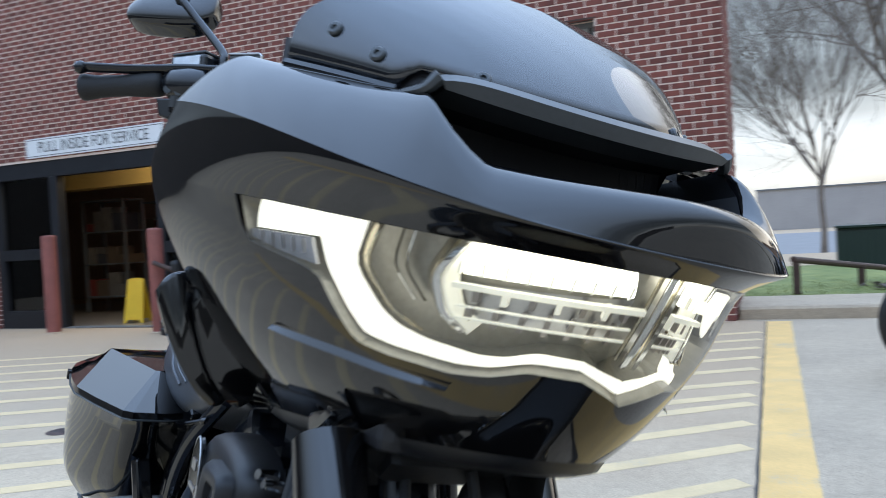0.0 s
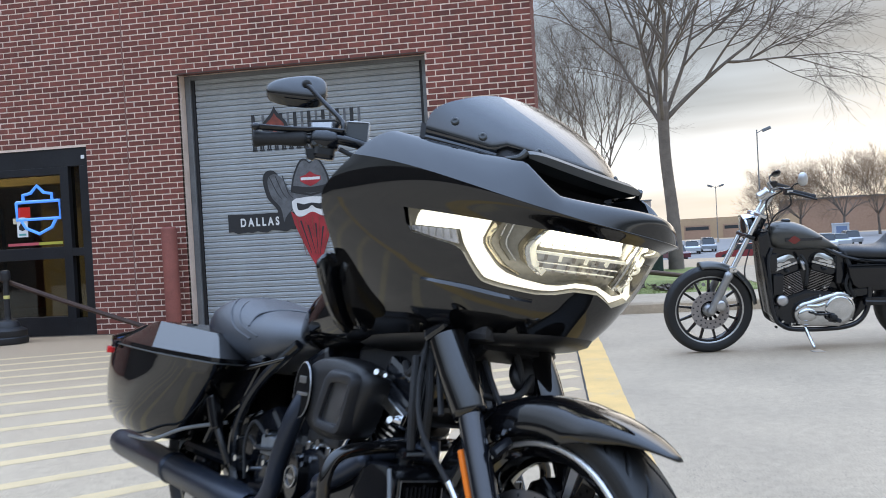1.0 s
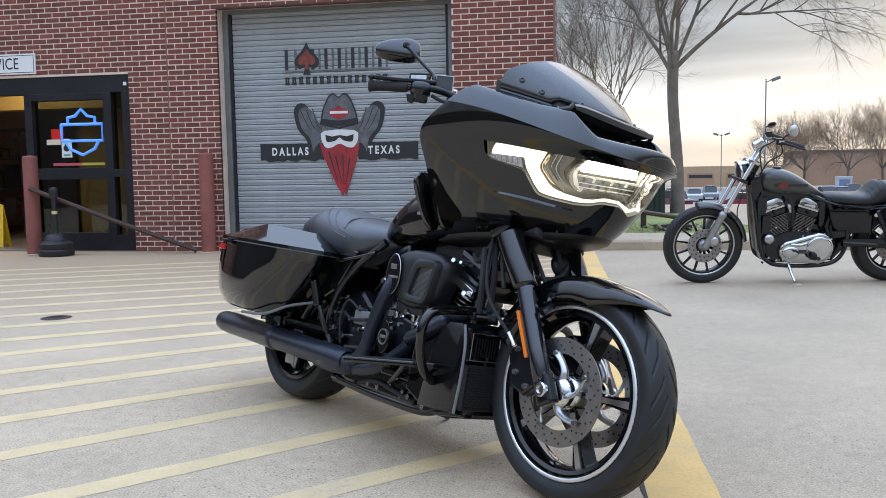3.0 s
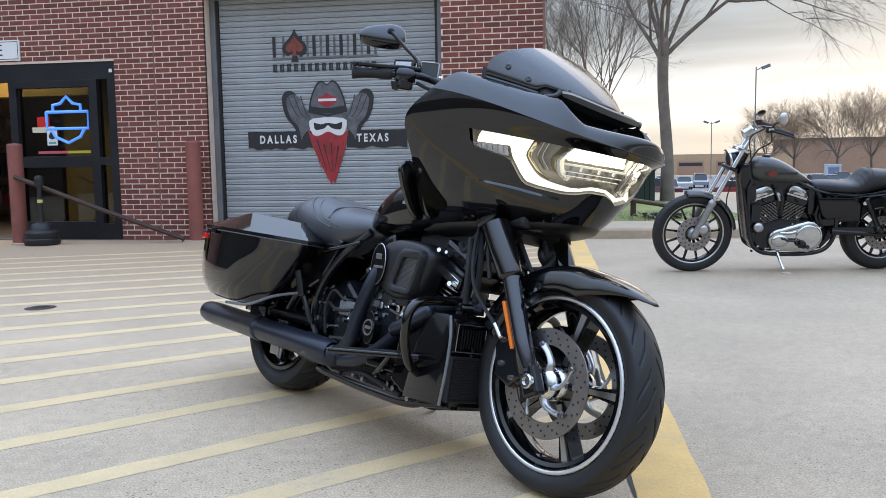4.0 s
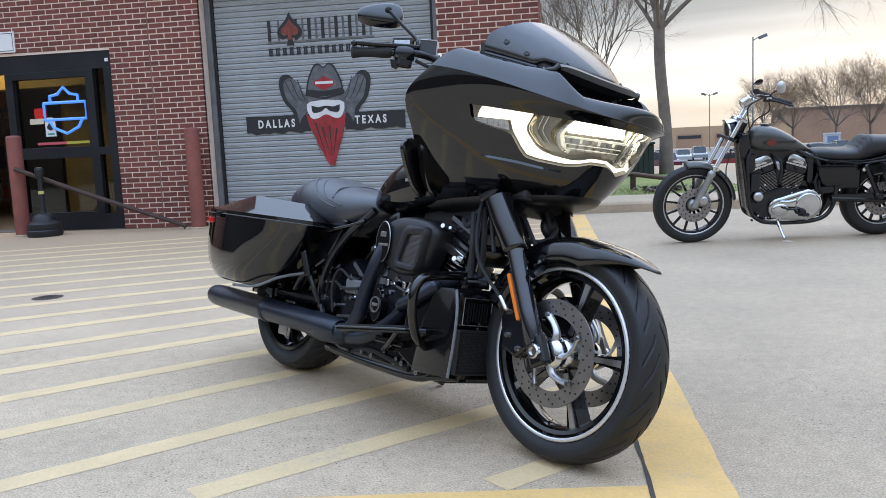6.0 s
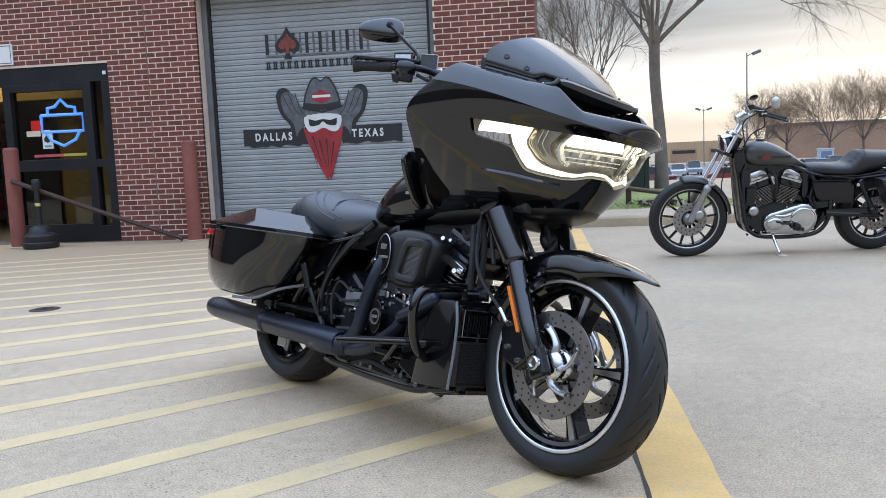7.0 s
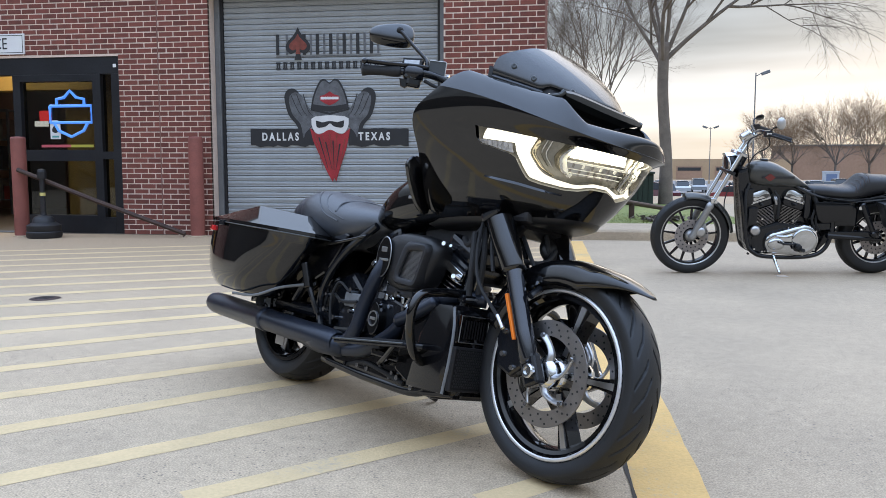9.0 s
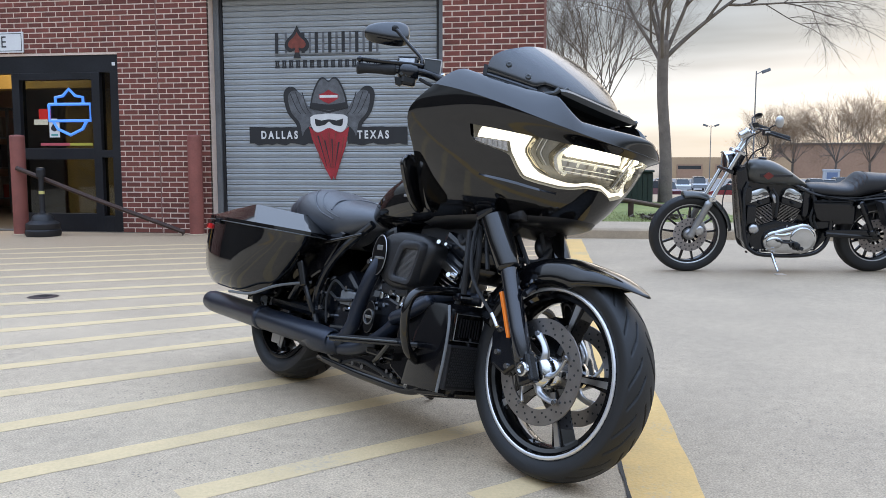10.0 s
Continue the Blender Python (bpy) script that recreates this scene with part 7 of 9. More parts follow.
def engine(bike):
    e = part("crankcase", prism([(0.50, 0.20), (0.95, 0.17), (1.06, 0.24), (1.04, 0.40), (0.95, 0.47), (0.70, 0.47), (0.56, 0.42), (0.46, 0.32)], -0.12, 0.12, SIDE, 0.03), SATIN, bike, "black engine crankcase")
    # two finned cylinders in a vee
    for ang, cx, top in ((-24, 0.985, 0.72), (24, 0.80, 0.72)):
        m = Matrix.Translation((cx, 0, 0.40)) @ Matrix.Rotation(radians(-ang), 4, "Y")
        cyl = part("cylinder", lathe([(0.062, 0.0), (0.062, 0.20)], m, 24), SATIN, e)
        for k in range(9):
            z = 0.045 + k * 0.0165
            part("fin", lathe([(0.060, z), (0.090, z + 0.001), (0.092, z + 0.003), (0.090, z + 0.005), (0.060, z + 0.006)], m, 28), SATIN if k % 2 else MESH_BLACK, cyl)
            part("fin_edge", lathe([(0.0910, z - 0.0006), (0.0945, z + 0.001), (0.0945, z + 0.005), (0.0910, z + 0.0066)], m, 28), CHROME, cyl, "bright machined fin edge")
        part("cylinder_head", box((-0.085, -0.105, 0.20), (0.085, 0.105, 0.262), 0.014, m=m), SATIN, cyl)
        part("rocker_cover", box((-0.075, -0.098, 0.262), (0.075, 0.098, 0.318), 0.018, m=m), SATIN, cyl, "black rocker cover")
        part("head_edge", box((-0.087, -0.116, 0.204), (0.087, -0.104, 0.234), 0.003, m=m), CHROME, cyl, "bright machined head edge")
        for bx in (-0.06, 0.06):
            c = m @ Vector((bx * 1.25, -0.112, 0.214))
            part("bolt", rod(c, c + Vector((0, -0.016, 0)), 0.011, 0.009, 12), CHROME, cyl)
    # pushrod tubes on the right side
    for p, q in (((0.920, -0.150, 0.425), (1.030, -0.140, 0.640)), ((0.940, -0.150, 0.425), (1.055, -0.133, 0.63)), ((0.835, -0.135, 0.425), (0.735, -0.12, 0.64)), ((0.815, -0.135, 0.425), (0.71, -0.12, 0.63))):
        part("pushrod_tube", rod(p, q, 0.0085, n=12), CHROME, e, "chrome pushrod tube")
    # cam cover with a round emblem
    c = part("cam_cover", prism([(0.70, 0.27), (0.82, 0.255), (0.93, 0.30), (0.98, 0.36), (0.95, 0.43), (0.86, 0.45), (0.80, 0.445), (0.73, 0.40), (0.69, 0.33)], 0.12, 0.155, SIDE, 0.010), SATIN, e, "black cam cover")
    dm = Matrix.Translation((0.795, -0.158, 0.368)) @ Matrix.Rotation(radians(90), 4, "X")
    part("emblem_disc", prism([(0.045 * math.cos(t) * 0.8, 0.060 * math.sin(t)) for t in (2 * math.pi * k / 24 for k in range(24))], -0.004, 0.030, dm, 0.003), GLOSS, c, "black cover with round badge")
    part("emblem_ring", lathe([(0.024, 0.031), (0.029, 0.031), (0.029, 0.034), (0.024, 0.034), (0.024, 0.031)], dm, 28), ALLOY, c, "bright badge ring")
    part("emblem_bar", box((-0.018, -0.005, 0.031), (0.018, 0.005, 0.034), 0.001, m=dm), ALLOY, c)
    for x, z in ((0.84, 0.42), (0.80, 0.29), (0.93, 0.40), (0.90, 0.30), (0.755, 0.325)):
        part("bolt", rod((x, -0.153, z), (x, -0.163, z), 0.008, n=10), CHROME, c)
    # lifter blocks and oil lines under the air cleaner
    for x in (0.80, 0.90):
        part("lifter_block", box((x - 0.035, -0.150, 0.405), (x + 0.035, -0.10, 0.445), 0.008), SATIN, e)
        part("lifter_bolt", lathe([(0, 0), (0.012, 0), (0.012, 0.02), (0.006, 0.035), (0, 0.036)], Matrix.Translation((x, -0.145, 0.440)), 12), CHROME, e)
    # gearbox, starter and oil filter to the rear
    g = part("gearbox", prism([(0.30, 0.22), (0.56, 0.20), (0.60, 0.45), (0.50, 0.52), (0.34, 0.46)], -0.11, 0.11, SIDE, 0.02), SATIN, bike, "black gearbox case")
    part("clutch_cover", lathe([(0, 0.13), (0.05, 0.13), (0.068, 0.12), (0.072, 0.10), (0.072, 0.08)], Matrix.Translation((0.53, 0, 0.335)) @ SIDE, 24), SATIN, g, "round black side cover")
    part("case_bracket", box((0.52, -0.145, 0.385), (0.63, -0.11, 0.44), 0.006), STEEL_GREY, g, "grey cast bracket")
    for x, z in ((0.50, 0.40), (0.56, 0.45), (0.61, 0.39), (0.47, 0.33), (0.60, 0.30), (0.58, 0.28)):
        part("bolt", rod((x, -0.118, z), (x, -0.152, z), 0.009, n=10), CHROME, g)
    part("cable", tube([(0.46, -0.15, 0.30), (0.45, -0.16, 0.40), (0.48, -0.155, 0.47), (0.56, -0.15, 0.44)], 0.005, 6), RUBBER, g)
    part("cable", tube([(0.44, -0.14, 0.42), (0.52, -0.15, 0.40), (0.62, -0.15, 0.41)], 0.006, 6), RUBBER, g)
    part("lower_hose", tube([(0.62, -0.15, 0.17), (0.75, -0.16, 0.20), (0.88, -0.165, 0.19), (1.0, -0.16, 0.17)], 0.009, 8), RUBBER, g)
    # engine-filling dark mass between the cylinders and frame
    part("throttle_body", box((0.78, -0.10, 0.56), (0.93, 0.10, 0.69), 0.02), SATIN, e)
    part("backbone", tube([(0.45, 0, 0.66), (0.8, 0, 0.74), (1.15, 0, 0.83)], 0.06, 12), SATIN, bike)
    for sg in (-1, 1):
        part("down_tube", tube([(1.19, sg * 0.07, 0.80), (1.20, sg * 0.11, 0.55), (1.16, sg * 0.14, 0.28), (1.08, sg * 0.14, 0.165), (0.80, sg * 0.14, 0.150), (0.45, sg * 0.14, 0.165)], 0.019, 12), SATIN, bike, "black frame tube", True)
    part("lower_case", prism([(0.42, 0.21), (0.55, 0.168), (1.10, 0.152), (1.25, 0.175), (1.25, 0.30), (0.90, 0.33), (0.50, 0.30)], 0.105, 0.158, SIDE, 0.012), GLOSS_DARK, bike, "black lower engine cover")
    # added filler blocks that keep the gaps under tank and fairing black
    part("wiring_box", box((0.84, -0.06, 0.60), (1.14, 0.06, 0.80), 0.02), BLACK_PLASTIC, bike, "black filler block for the dark gap under the tank")
    part("fairing_bracket", box((1.16, -0.10, 0.772), (1.40, 0.115, 0.82), 0.015), BLACK_PLASTIC, bike, "black filler block for the dark mass under the fairing")
    part("belly_plate", box((0.48, -0.12, 0.145), (1.12, 0.12, 0.20), 0.012), SATIN, bike)
    for pts in ([(1.20, -0.13, 0.72), (1.235, -0.15, 0.62), (1.235, -0.14, 0.51)], [(1.21, -0.10, 0.74), (1.255, -0.12, 0.64), (1.245, -0.11, 0.52)], [(1.12, -0.10, 0.70), (1.17, -0.12, 0.68), (1.20, -0.10, 0.74)]):
        part("hose", tube(pts, 0.010, 8), RUBBER, bike)
    for x, z, r in ((1.06, 0.665, 0.011), (1.10, 0.66, 0.008), (1.14, 0.56, 0.012), (1.03, 0.47, 0.009)):
        part("fitting", rod((x, -0.12, z), (x + 0.012, -0.150, z + 0.006), r, r * 0.7, 10), CHROME, bike)


def air_cleaner(bike):
    y = -0.105
    m = Matrix.Translation((0, y, 0)) @ SIDE

    def closed(pts, per=5):
        q = smooth_points(pts[-2:] + pts + pts[:2], per)
        return [(v.x, v.y) for v in q[2 * per:-2 * per - 1 + per]][:len(pts) * per]

    egg = closed([(v[0], v[1], 0) for v in ((0.762, 0.600), (0.782, 0.662), (0.850, 0.690), (0.950, 0.692), (1.045, 0.676), (1.076, 0.640), (1.055, 0.570), (1.015, 0.508), (0.940, 0.484), (0.840, 0.490), (0.782, 0.530))])
    mid = (0.915, 0.590)
    rows = []
    for k, h in ((1.0, 0.0), (1.0, 0.030), (0.985, 0.050), (0.94, 0.064), (0.86, 0.072), (0.55, 0.076), (0.02, 0.078)):
        rows.append([m @ Vector((mid[0] + (px - mid[0]) * k, mid[1] + (pz - mid[1]) * k, h)) for px, pz in egg])
    a = part("air_cleaner", grid_surface(rows, closed=True), WRINKLE, bike, "wrinkle-black air cleaner with mesh window", True)
    o = [(0.868, 0.508), (1.018, 0.498), (1.060, 0.660), (0.918, 0.664)]
    i = [(0.905, 0.532), (1.000, 0.526), (1.030, 0.634), (0.942, 0.630)]

    def rounded(c, r):
        """The corners of a plate, each cut round by the share r."""
        out = []
        for k in range(4):
            p, q, n = (Vector((*c[(k + d) % 4], 0)) for d in (-1, 0, 1))
            for t in (0.0, 0.35, 0.65, 1.0):
                e = q.lerp(p, r * (1 - t)) * (1 - t) + q.lerp(n, r * t) * t
                out.append((e.x, e.y))
        return out

    O, I = rounded(o, 0.22), rounded(i, 0.14)
    ridge_o = [(p[0] * 0.72 + q[0] * 0.28, p[1] * 0.72 + q[1] * 0.28) for p, q in zip(O, I)]
    ridge_i = [(p[0] * 0.25 + q[0] * 0.75, p[1] * 0.25 + q[1] * 0.75) for p, q in zip(O, I)]
    rows = [[m @ Vector((*p, h)) for p in ring] for ring, h in ((O, 0.052), (O, 0.084), (ridge_o, 0.096), (ridge_i, 0.097), (I, 0.092), (I, 0.074))]
    sharp(part("window_frame", grid_surface(rows, closed=True), BLACK_PLASTIC, a, "matt black window frame"), 50)
    part("mesh_back", prism(i, 0.060, 0.079, m), MESH_BLACK, a)
    bm = bmesh.new()
    for k in range(22):
        t = k / 21
        p0 = Vector((0.905 + 0.095 * t, 0.532 - 0.006 * t, 0))
        p1 = Vector((0.942 + 0.088 * t, 0.630 + 0.004 * t, 0))
        add_tube(bm, [m @ Vector((p0.x, p0.y, 0.0805)), m @ Vector((p1.x, p1.y, 0.0805))], 0.0009, 4, False)
    for k in range(26):
        t = k / 25
        z = 0.530 + 0.102 * t
        x0 = 0.905 + 0.037 * t
        x1 = 1.000 + 0.030 * t
        add_tube(bm, [m @ Vector((x0, z, 0.0815)), m @ Vector((x1, z, 0.0815))], 0.0009, 4, False)
    part("wire_mesh", bm, ALLOY, a, "fine wire mesh")
    # round badge to the rear of the window
    dm = Matrix.Translation((0.795, y - 0.078, 0.595)) @ SIDE
    part("badge", prism([(0.040 * math.cos(t), 0.072 * math.sin(t)) for t in (2 * math.pi * k / 28 for k in range(28))], -0.004, 0.008, dm, 0.002), GLOSS, a, "black oval badge")
    part("badge_rim", tube([dm @ Vector((0.041 * math.cos(t), 0.073 * math.sin(t), 0.006)) for t in (2 * math.pi * k / 28 for k in range(29))], 0.002, 6, False), ALLOY, a, "bright badge rim")
    part("badge_bar", box((-0.016, 0.018, 0.008), (0.018, 0.036, 0.010), 0.001, m=dm), ALLOY, a, "bright number-like bar shapes")
    part("badge_bar", box((-0.022, -0.014, 0.008), (0.034, -0.006, 0.010), 0.001, m=dm), ALLOY, a)
    part("lower_duct", box((0.80, y - 0.055, 0.462), (0.96, y, 0.50), 0.012), BLACK_PLASTIC, a)


def lowers_and_guard(bike):
    # cooler shroud in front of the engine
    s = part("cooler_shroud", prism([(1.06, 0.175), (1.255, 0.185), (1.262, 0.44), (1.235, 0.475), (1.13, 0.47), (1.09, 0.36)], -0.205, 0.205, SIDE, 0.020), GLOSS_DARK, bike, "gloss black cooler shroud")
    sharp(s, 40)
    for y0, y1 in ((-0.195, -0.055), (0.055, 0.195)):
        part("mesh_frame", box((1.256, y0, 0.20), (1.275, y1, 0.345), 0.006), BLACK_PLASTIC, s, "black radiator mesh frame")
        part("mesh_back", box((1.2752, y0 + 0.008, 0.208), (1.2765, y1 - 0.008, 0.337)), MESH_BLACK, s)
        bm = bmesh.new()
        r = 0
        z = 0.214
        while z < 0.334:
            y = y0 + 0.012 + (0.005 if r % 2 else 0)
            while y < y1 - 0.012:
                add_box(bm, (1.2768, y, z), (1.278, y + 0.0062, z + 0.0062))
                y += 0.010
            z += 0.0087
            r += 1
        part("mesh_grid", bm, material("mesh_cell", (0.035, 0.037, 0.04), 0.4, metal=0.5), s)
        part("vent_panel", box((1.256, y0 + 0.004, 0.355), (1.270, y1, 0.452), 0.006), GLOSS, s)
        part("vent_rim", tube([(1.272, y0 + 0.012, 0.36), (1.272, y0 + 0.012, 0.446), (1.272, y1 - 0.01, 0.446), (1.272, y1 - 0.01, 0.36), (1.272, y0 + 0.012, 0.36)], 0.0018, 6, False), ALLOY, s, "thin bright vent rim")
        for k in range(8):
            y = y0 + 0.03 + k * (y1 - y0 - 0.06) / 7
            part("vent_slat", box((1.271, y - 0.002, 0.372), (1.276, y + 0.002, 0.432), 0.001), MESH_BLACK, s)
    for sg in (-1, 1):
        part("shroud_edge", tube([(1.262, sg * 0.207, 0.19), (1.272, sg * 0.209, 0.30), (1.268, sg * 0.207, 0.40), (1.245, sg * 0.200, 0.468)], 0.005, 8), STEEL_GREY, s, "grey edge trim of the shroud")
    g = part("engine_guard", tube([(1.205, 0.0, 0.520), (1.205, -0.16, 0.512), (1.205, -0.26, 0.503), (1.206, -0.315, 0.487), (1.205, -0.336, 0.45), (1.200, -0.333, 0.40), (1.190, -0.315, 0.350), (1.170, -0.275, 0.300), (1.13, -0.205, 0.268)], 0.0150, 14), GLOSS, bike, "gloss black tubular engine guard", True)
    part("engine_guard", tube([(1.205, 0.0, 0.520), (1.205, 0.16, 0.512), (1.205, 0.26, 0.503), (1.206, 0.315, 0.487), (1.205, 0.336, 0.45), (1.200, 0.333, 0.40), (1.190, 0.315, 0.350), (1.170, 0.275, 0.300), (1.13, 0.205, 0.268)], 0.0150, 14), GLOSS, bike, "gloss black tubular engine guard", True)
    part("guard_bracket", box((1.20, -0.16, 0.485), (1.235, -0.06, 0.512), 0.008), SATIN, bike)
    part("guard_slot", tube([(1.236, -0.15, 0.499), (1.236, -0.07, 0.502)], 0.004, 6), STEEL_GREY, bike)
    # side panel between engine and shroud, with a dull red bracket behind it
    part("lower_panel", prism([(0.985, 0.22), (1.07, 0.185), (1.11, 0.34), (1.14, 0.465), (1.06, 0.455), (1.0, 0.40)], -0.008, 0.008, Matrix.Translation((0, -0.19, 0)) @ SIDE, 0.005), GLOSS_DARK, bike, "gloss black lower side panel")
    # rider's board, pedal and pegs
    tip = Matrix.Translation((0.80, 0, 0.280)) @ Matrix.Rotation(radians(-7), 4, "Y") @ Matrix.Translation((-0.64, 0, 0))
    b = part("foot_board", prism([(0.62, 0.33), (0.98, 0.30), (1.01, 0.24), (0.99, 0.20), (0.64, 0.19), (0.60, 0.25)], -0.012, 0.006, tip @ Matrix.Scale(-1, 4, (0, 1, 0)), 0.006), SATIN, bike, "black rider footboard")
    part("board_pad", prism([(0.66, 0.315), (0.95, 0.290), (0.97, 0.24), (0.95, 0.215), (0.67, 0.21)], 0.0065, 0.013, tip @ Matrix.Scale(-1, 4, (0, 1, 0))), RUBBER, b, "rubber pad")
    part("board_edge", tube([tip @ Vector(v) for v in ((0.60, -0.26, 0.003), (0.62, -0.333, 0.003), (0.80, -0.320, 0.002), (0.985, -0.302, 0.001))], 0.0035, 6), TRIM, b, "grey board edge")
    part("board_bracket", box((0.86, -0.22, 0.245), (1.02, -0.16, 0.268), 0.006), SATIN, bike)
    part("brake_pedal", tube([(0.88, -0.19, 0.22), (0.98, -0.24, 0.26), (1.06, -0.27, 0.31)], 0.009, 8), SATIN, bike)
    for sg in (-1, 1):
        p = part("passenger_peg", box((-0.018, -0.014, 0.0), (0.018, 0.014, 0.105), 0.007, m=along((0.345, sg * 0.205, 0.425), (0.310, sg * 0.225, 0.535))), GLOSS_DARK, bike, "folded black passenger peg")
        part("peg_edge", box((-0.004, -0.0165, 0.010), (0.004, -0.013, 0.095), 0.001, m=along((0.345, sg * 0.205, 0.425), (0.310, sg * 0.225, 0.535))), CHROME, p)
        part("peg_bracket", tube([(0.38, sg * 0.17, 0.33), (0.365, sg * 0.19, 0.38), (0.345, sg * 0.205, 0.43)], 0.011, 8), SATIN, bike, "black peg bracket")
        part("bag_rail", tube([(0.33, sg * 0.17, 0.445), (0.20, sg * 0.25, 0.405), (0.08, sg * 0.30, 0.352), (-0.10, sg * 0.31, 0.338)], 0.006, 8), STEEL_GREY, bike, "thin grey bag rail")
    for x, z, r in ((0.901, 0.228, 0.0130), (0.941, 0.197, 0.0100), (0.973, 0.187, 0.0120), (1.033, 0.205, 0.0080), (1.049, 0.250, 0.0080), (0.526, 0.194, 0.0090), (0.609, 0.371, 0.0100), (0.666, 0.373, 0.0090), (0.431, 0.355, 0.0120), (0.428, 0.415, 0.0080), (0.887, 0.469, 0.0130), (0.941, 0.423, 0.0100)):
        part("bolt", rod((x, -0.150, z), (x, -0.176, z), r, r * 0.8, 12), CHROME, bike)
    rng = random.Random(31)
    for k in range(16):
        x, z = rng.uniform(0.62, 1.05), rng.uniform(0.165, 0.25)
        part("bolt", rod((x, -0.14, z), (x, -0.165, z), rng.uniform(0.006, 0.011), n=10), CHROME if k % 3 else SATIN, bike)
    # fairing side deflectors behind the fork
    for sg in (-1, 1):
        for name, x, th, pts, lab in (("wind_deflector", 1.060, 0.012, ((-0.268, 0.945), (-0.245, 0.938), (-0.219, 0.910), (-0.186, 0.851), (-0.172, 0.803), (-0.180, 0.770), (-0.199, 0.763), (-0.235, 0.800), (-0.264, 0.860), (-0.278, 0.914)), "gloss black fairing side deflector"),
                                      ("deflector_plate", 1.020, 0.008, ((-0.326, 0.910), (-0.312, 0.935), (-0.285, 0.943), (-0.258, 0.916), (-0.235, 0.852), (-0.200, 0.775), (-0.225, 0.755), (-0.270, 0.800), (-0.305, 0.860)), "gloss black rear deflector plate")):
            loop = smooth_points([(a, b, 0) for a, b in pts] + [(*pts[0], 0)], 4)[:-1]
            d = part(name, prism([(v.x, v.y) for v in loop], -th, th, Matrix.Translation((x, 0, 0)) @ Matrix.Scale(-sg, 4, (0, 1, 0)) @ Matrix(((0, 0, 1, 0), (1, 0, 0, 0), (0, 1, 0, 0), (0, 0, 0, 1))), th * 0.8), GLOSS, bike, lab)
            sharp(d, 50)
    # side stand and rear mudguard
    part("side_stand", tube([(0.72, 0.12, 0.19), (0.70, 0.20, 0.10), (0.69, 0.262, 0.070)], 0.012, 10), SATIN, bike)
    rows = []
    for i in range(29):
        a = radians(20 + 165 * i / 28)
        row = []
        for k in range(13):
            u = -1 + k / 6
            row.append(AXLE_R + Vector(((0.372 - 0.05 * abs(u) ** 3) * math.cos(a), 0.105 * u, (0.372 - 0.05 * abs(u) ** 3) * math.sin(a))))
        rows.append(row)
    part("rear_fender", grid_surface(rows, thick=0.004), GLOSS, bike, "gloss black rear mudguard", True)
    part("swing_arm", tube([(0.45, -0.12, 0.33), (0.2, -0.13, 0.33), (0.0, -0.13, 0.328)], 0.025, 10), SATIN, bike)
    part("shock", rod((0.12, -0.125, 0.36), (0.30, -0.14, 0.58), 0.022, 0.022, 14), SATIN, bike)


def motorcycle():
    bike = empty("motorcycle", BIKE)
    tagged(bike, "gloss black touring motorcycle with lit headlamp leaning on its stand", "motorcycle")
    front_wheel(bike)
    rear_wheel(bike)
    front_fender(bike)
    fork(bike)
    f = fairing(bike)
    headlamp(f)
    windscreen(bike)
    handlebar(bike)
    tank_and_seat(bike)
    for sg in (-1, 1):
        saddlebag(bike, sg)
    exhaust(bike)
    engine(bike)
    air_cleaner(bike)
    lowers_and_guard(bike)
    return bike


motorcycle()

# ---- the second motorcycle, parked across the forecourt ----
BIKE2 = Matrix.Translation((2.33, 6.10, 0)) @ Matrix.Rotation(radians(188.7), 4, "Z") @ Matrix.Rotation(radians(-7), 4, "X")
POLISHED = material("polished_cover", (0.58, 0.59, 0.60), 0.07, metal=1.0, vary=0.1, scale=20)
TANK_GREY = material("satin_grey_green_tank", (0.050, 0.050, 0.046), 0.32, coat=0.35, vary=0.15, scale=5)
WORN_DISC = material("worn_brake_disc", (0.26, 0.23, 0.215), 0.5, metal=0.3, vary=0.2, scale=30)
FORK_GREY = material("dull_cast_alloy", (0.33, 0.33, 0.33), 0.40, metal=0.7, vary=0.12, scale=25)
BROWN_STITCH = material("dark_brown_quilting", (0.045, 0.026, 0.018), 0.6)
SEAT_BLACK = material("black_vinyl", (0.016, 0.017, 0.020), 0.42, vary=0.2, scale=12, bump=0.2, bump_scale=250)


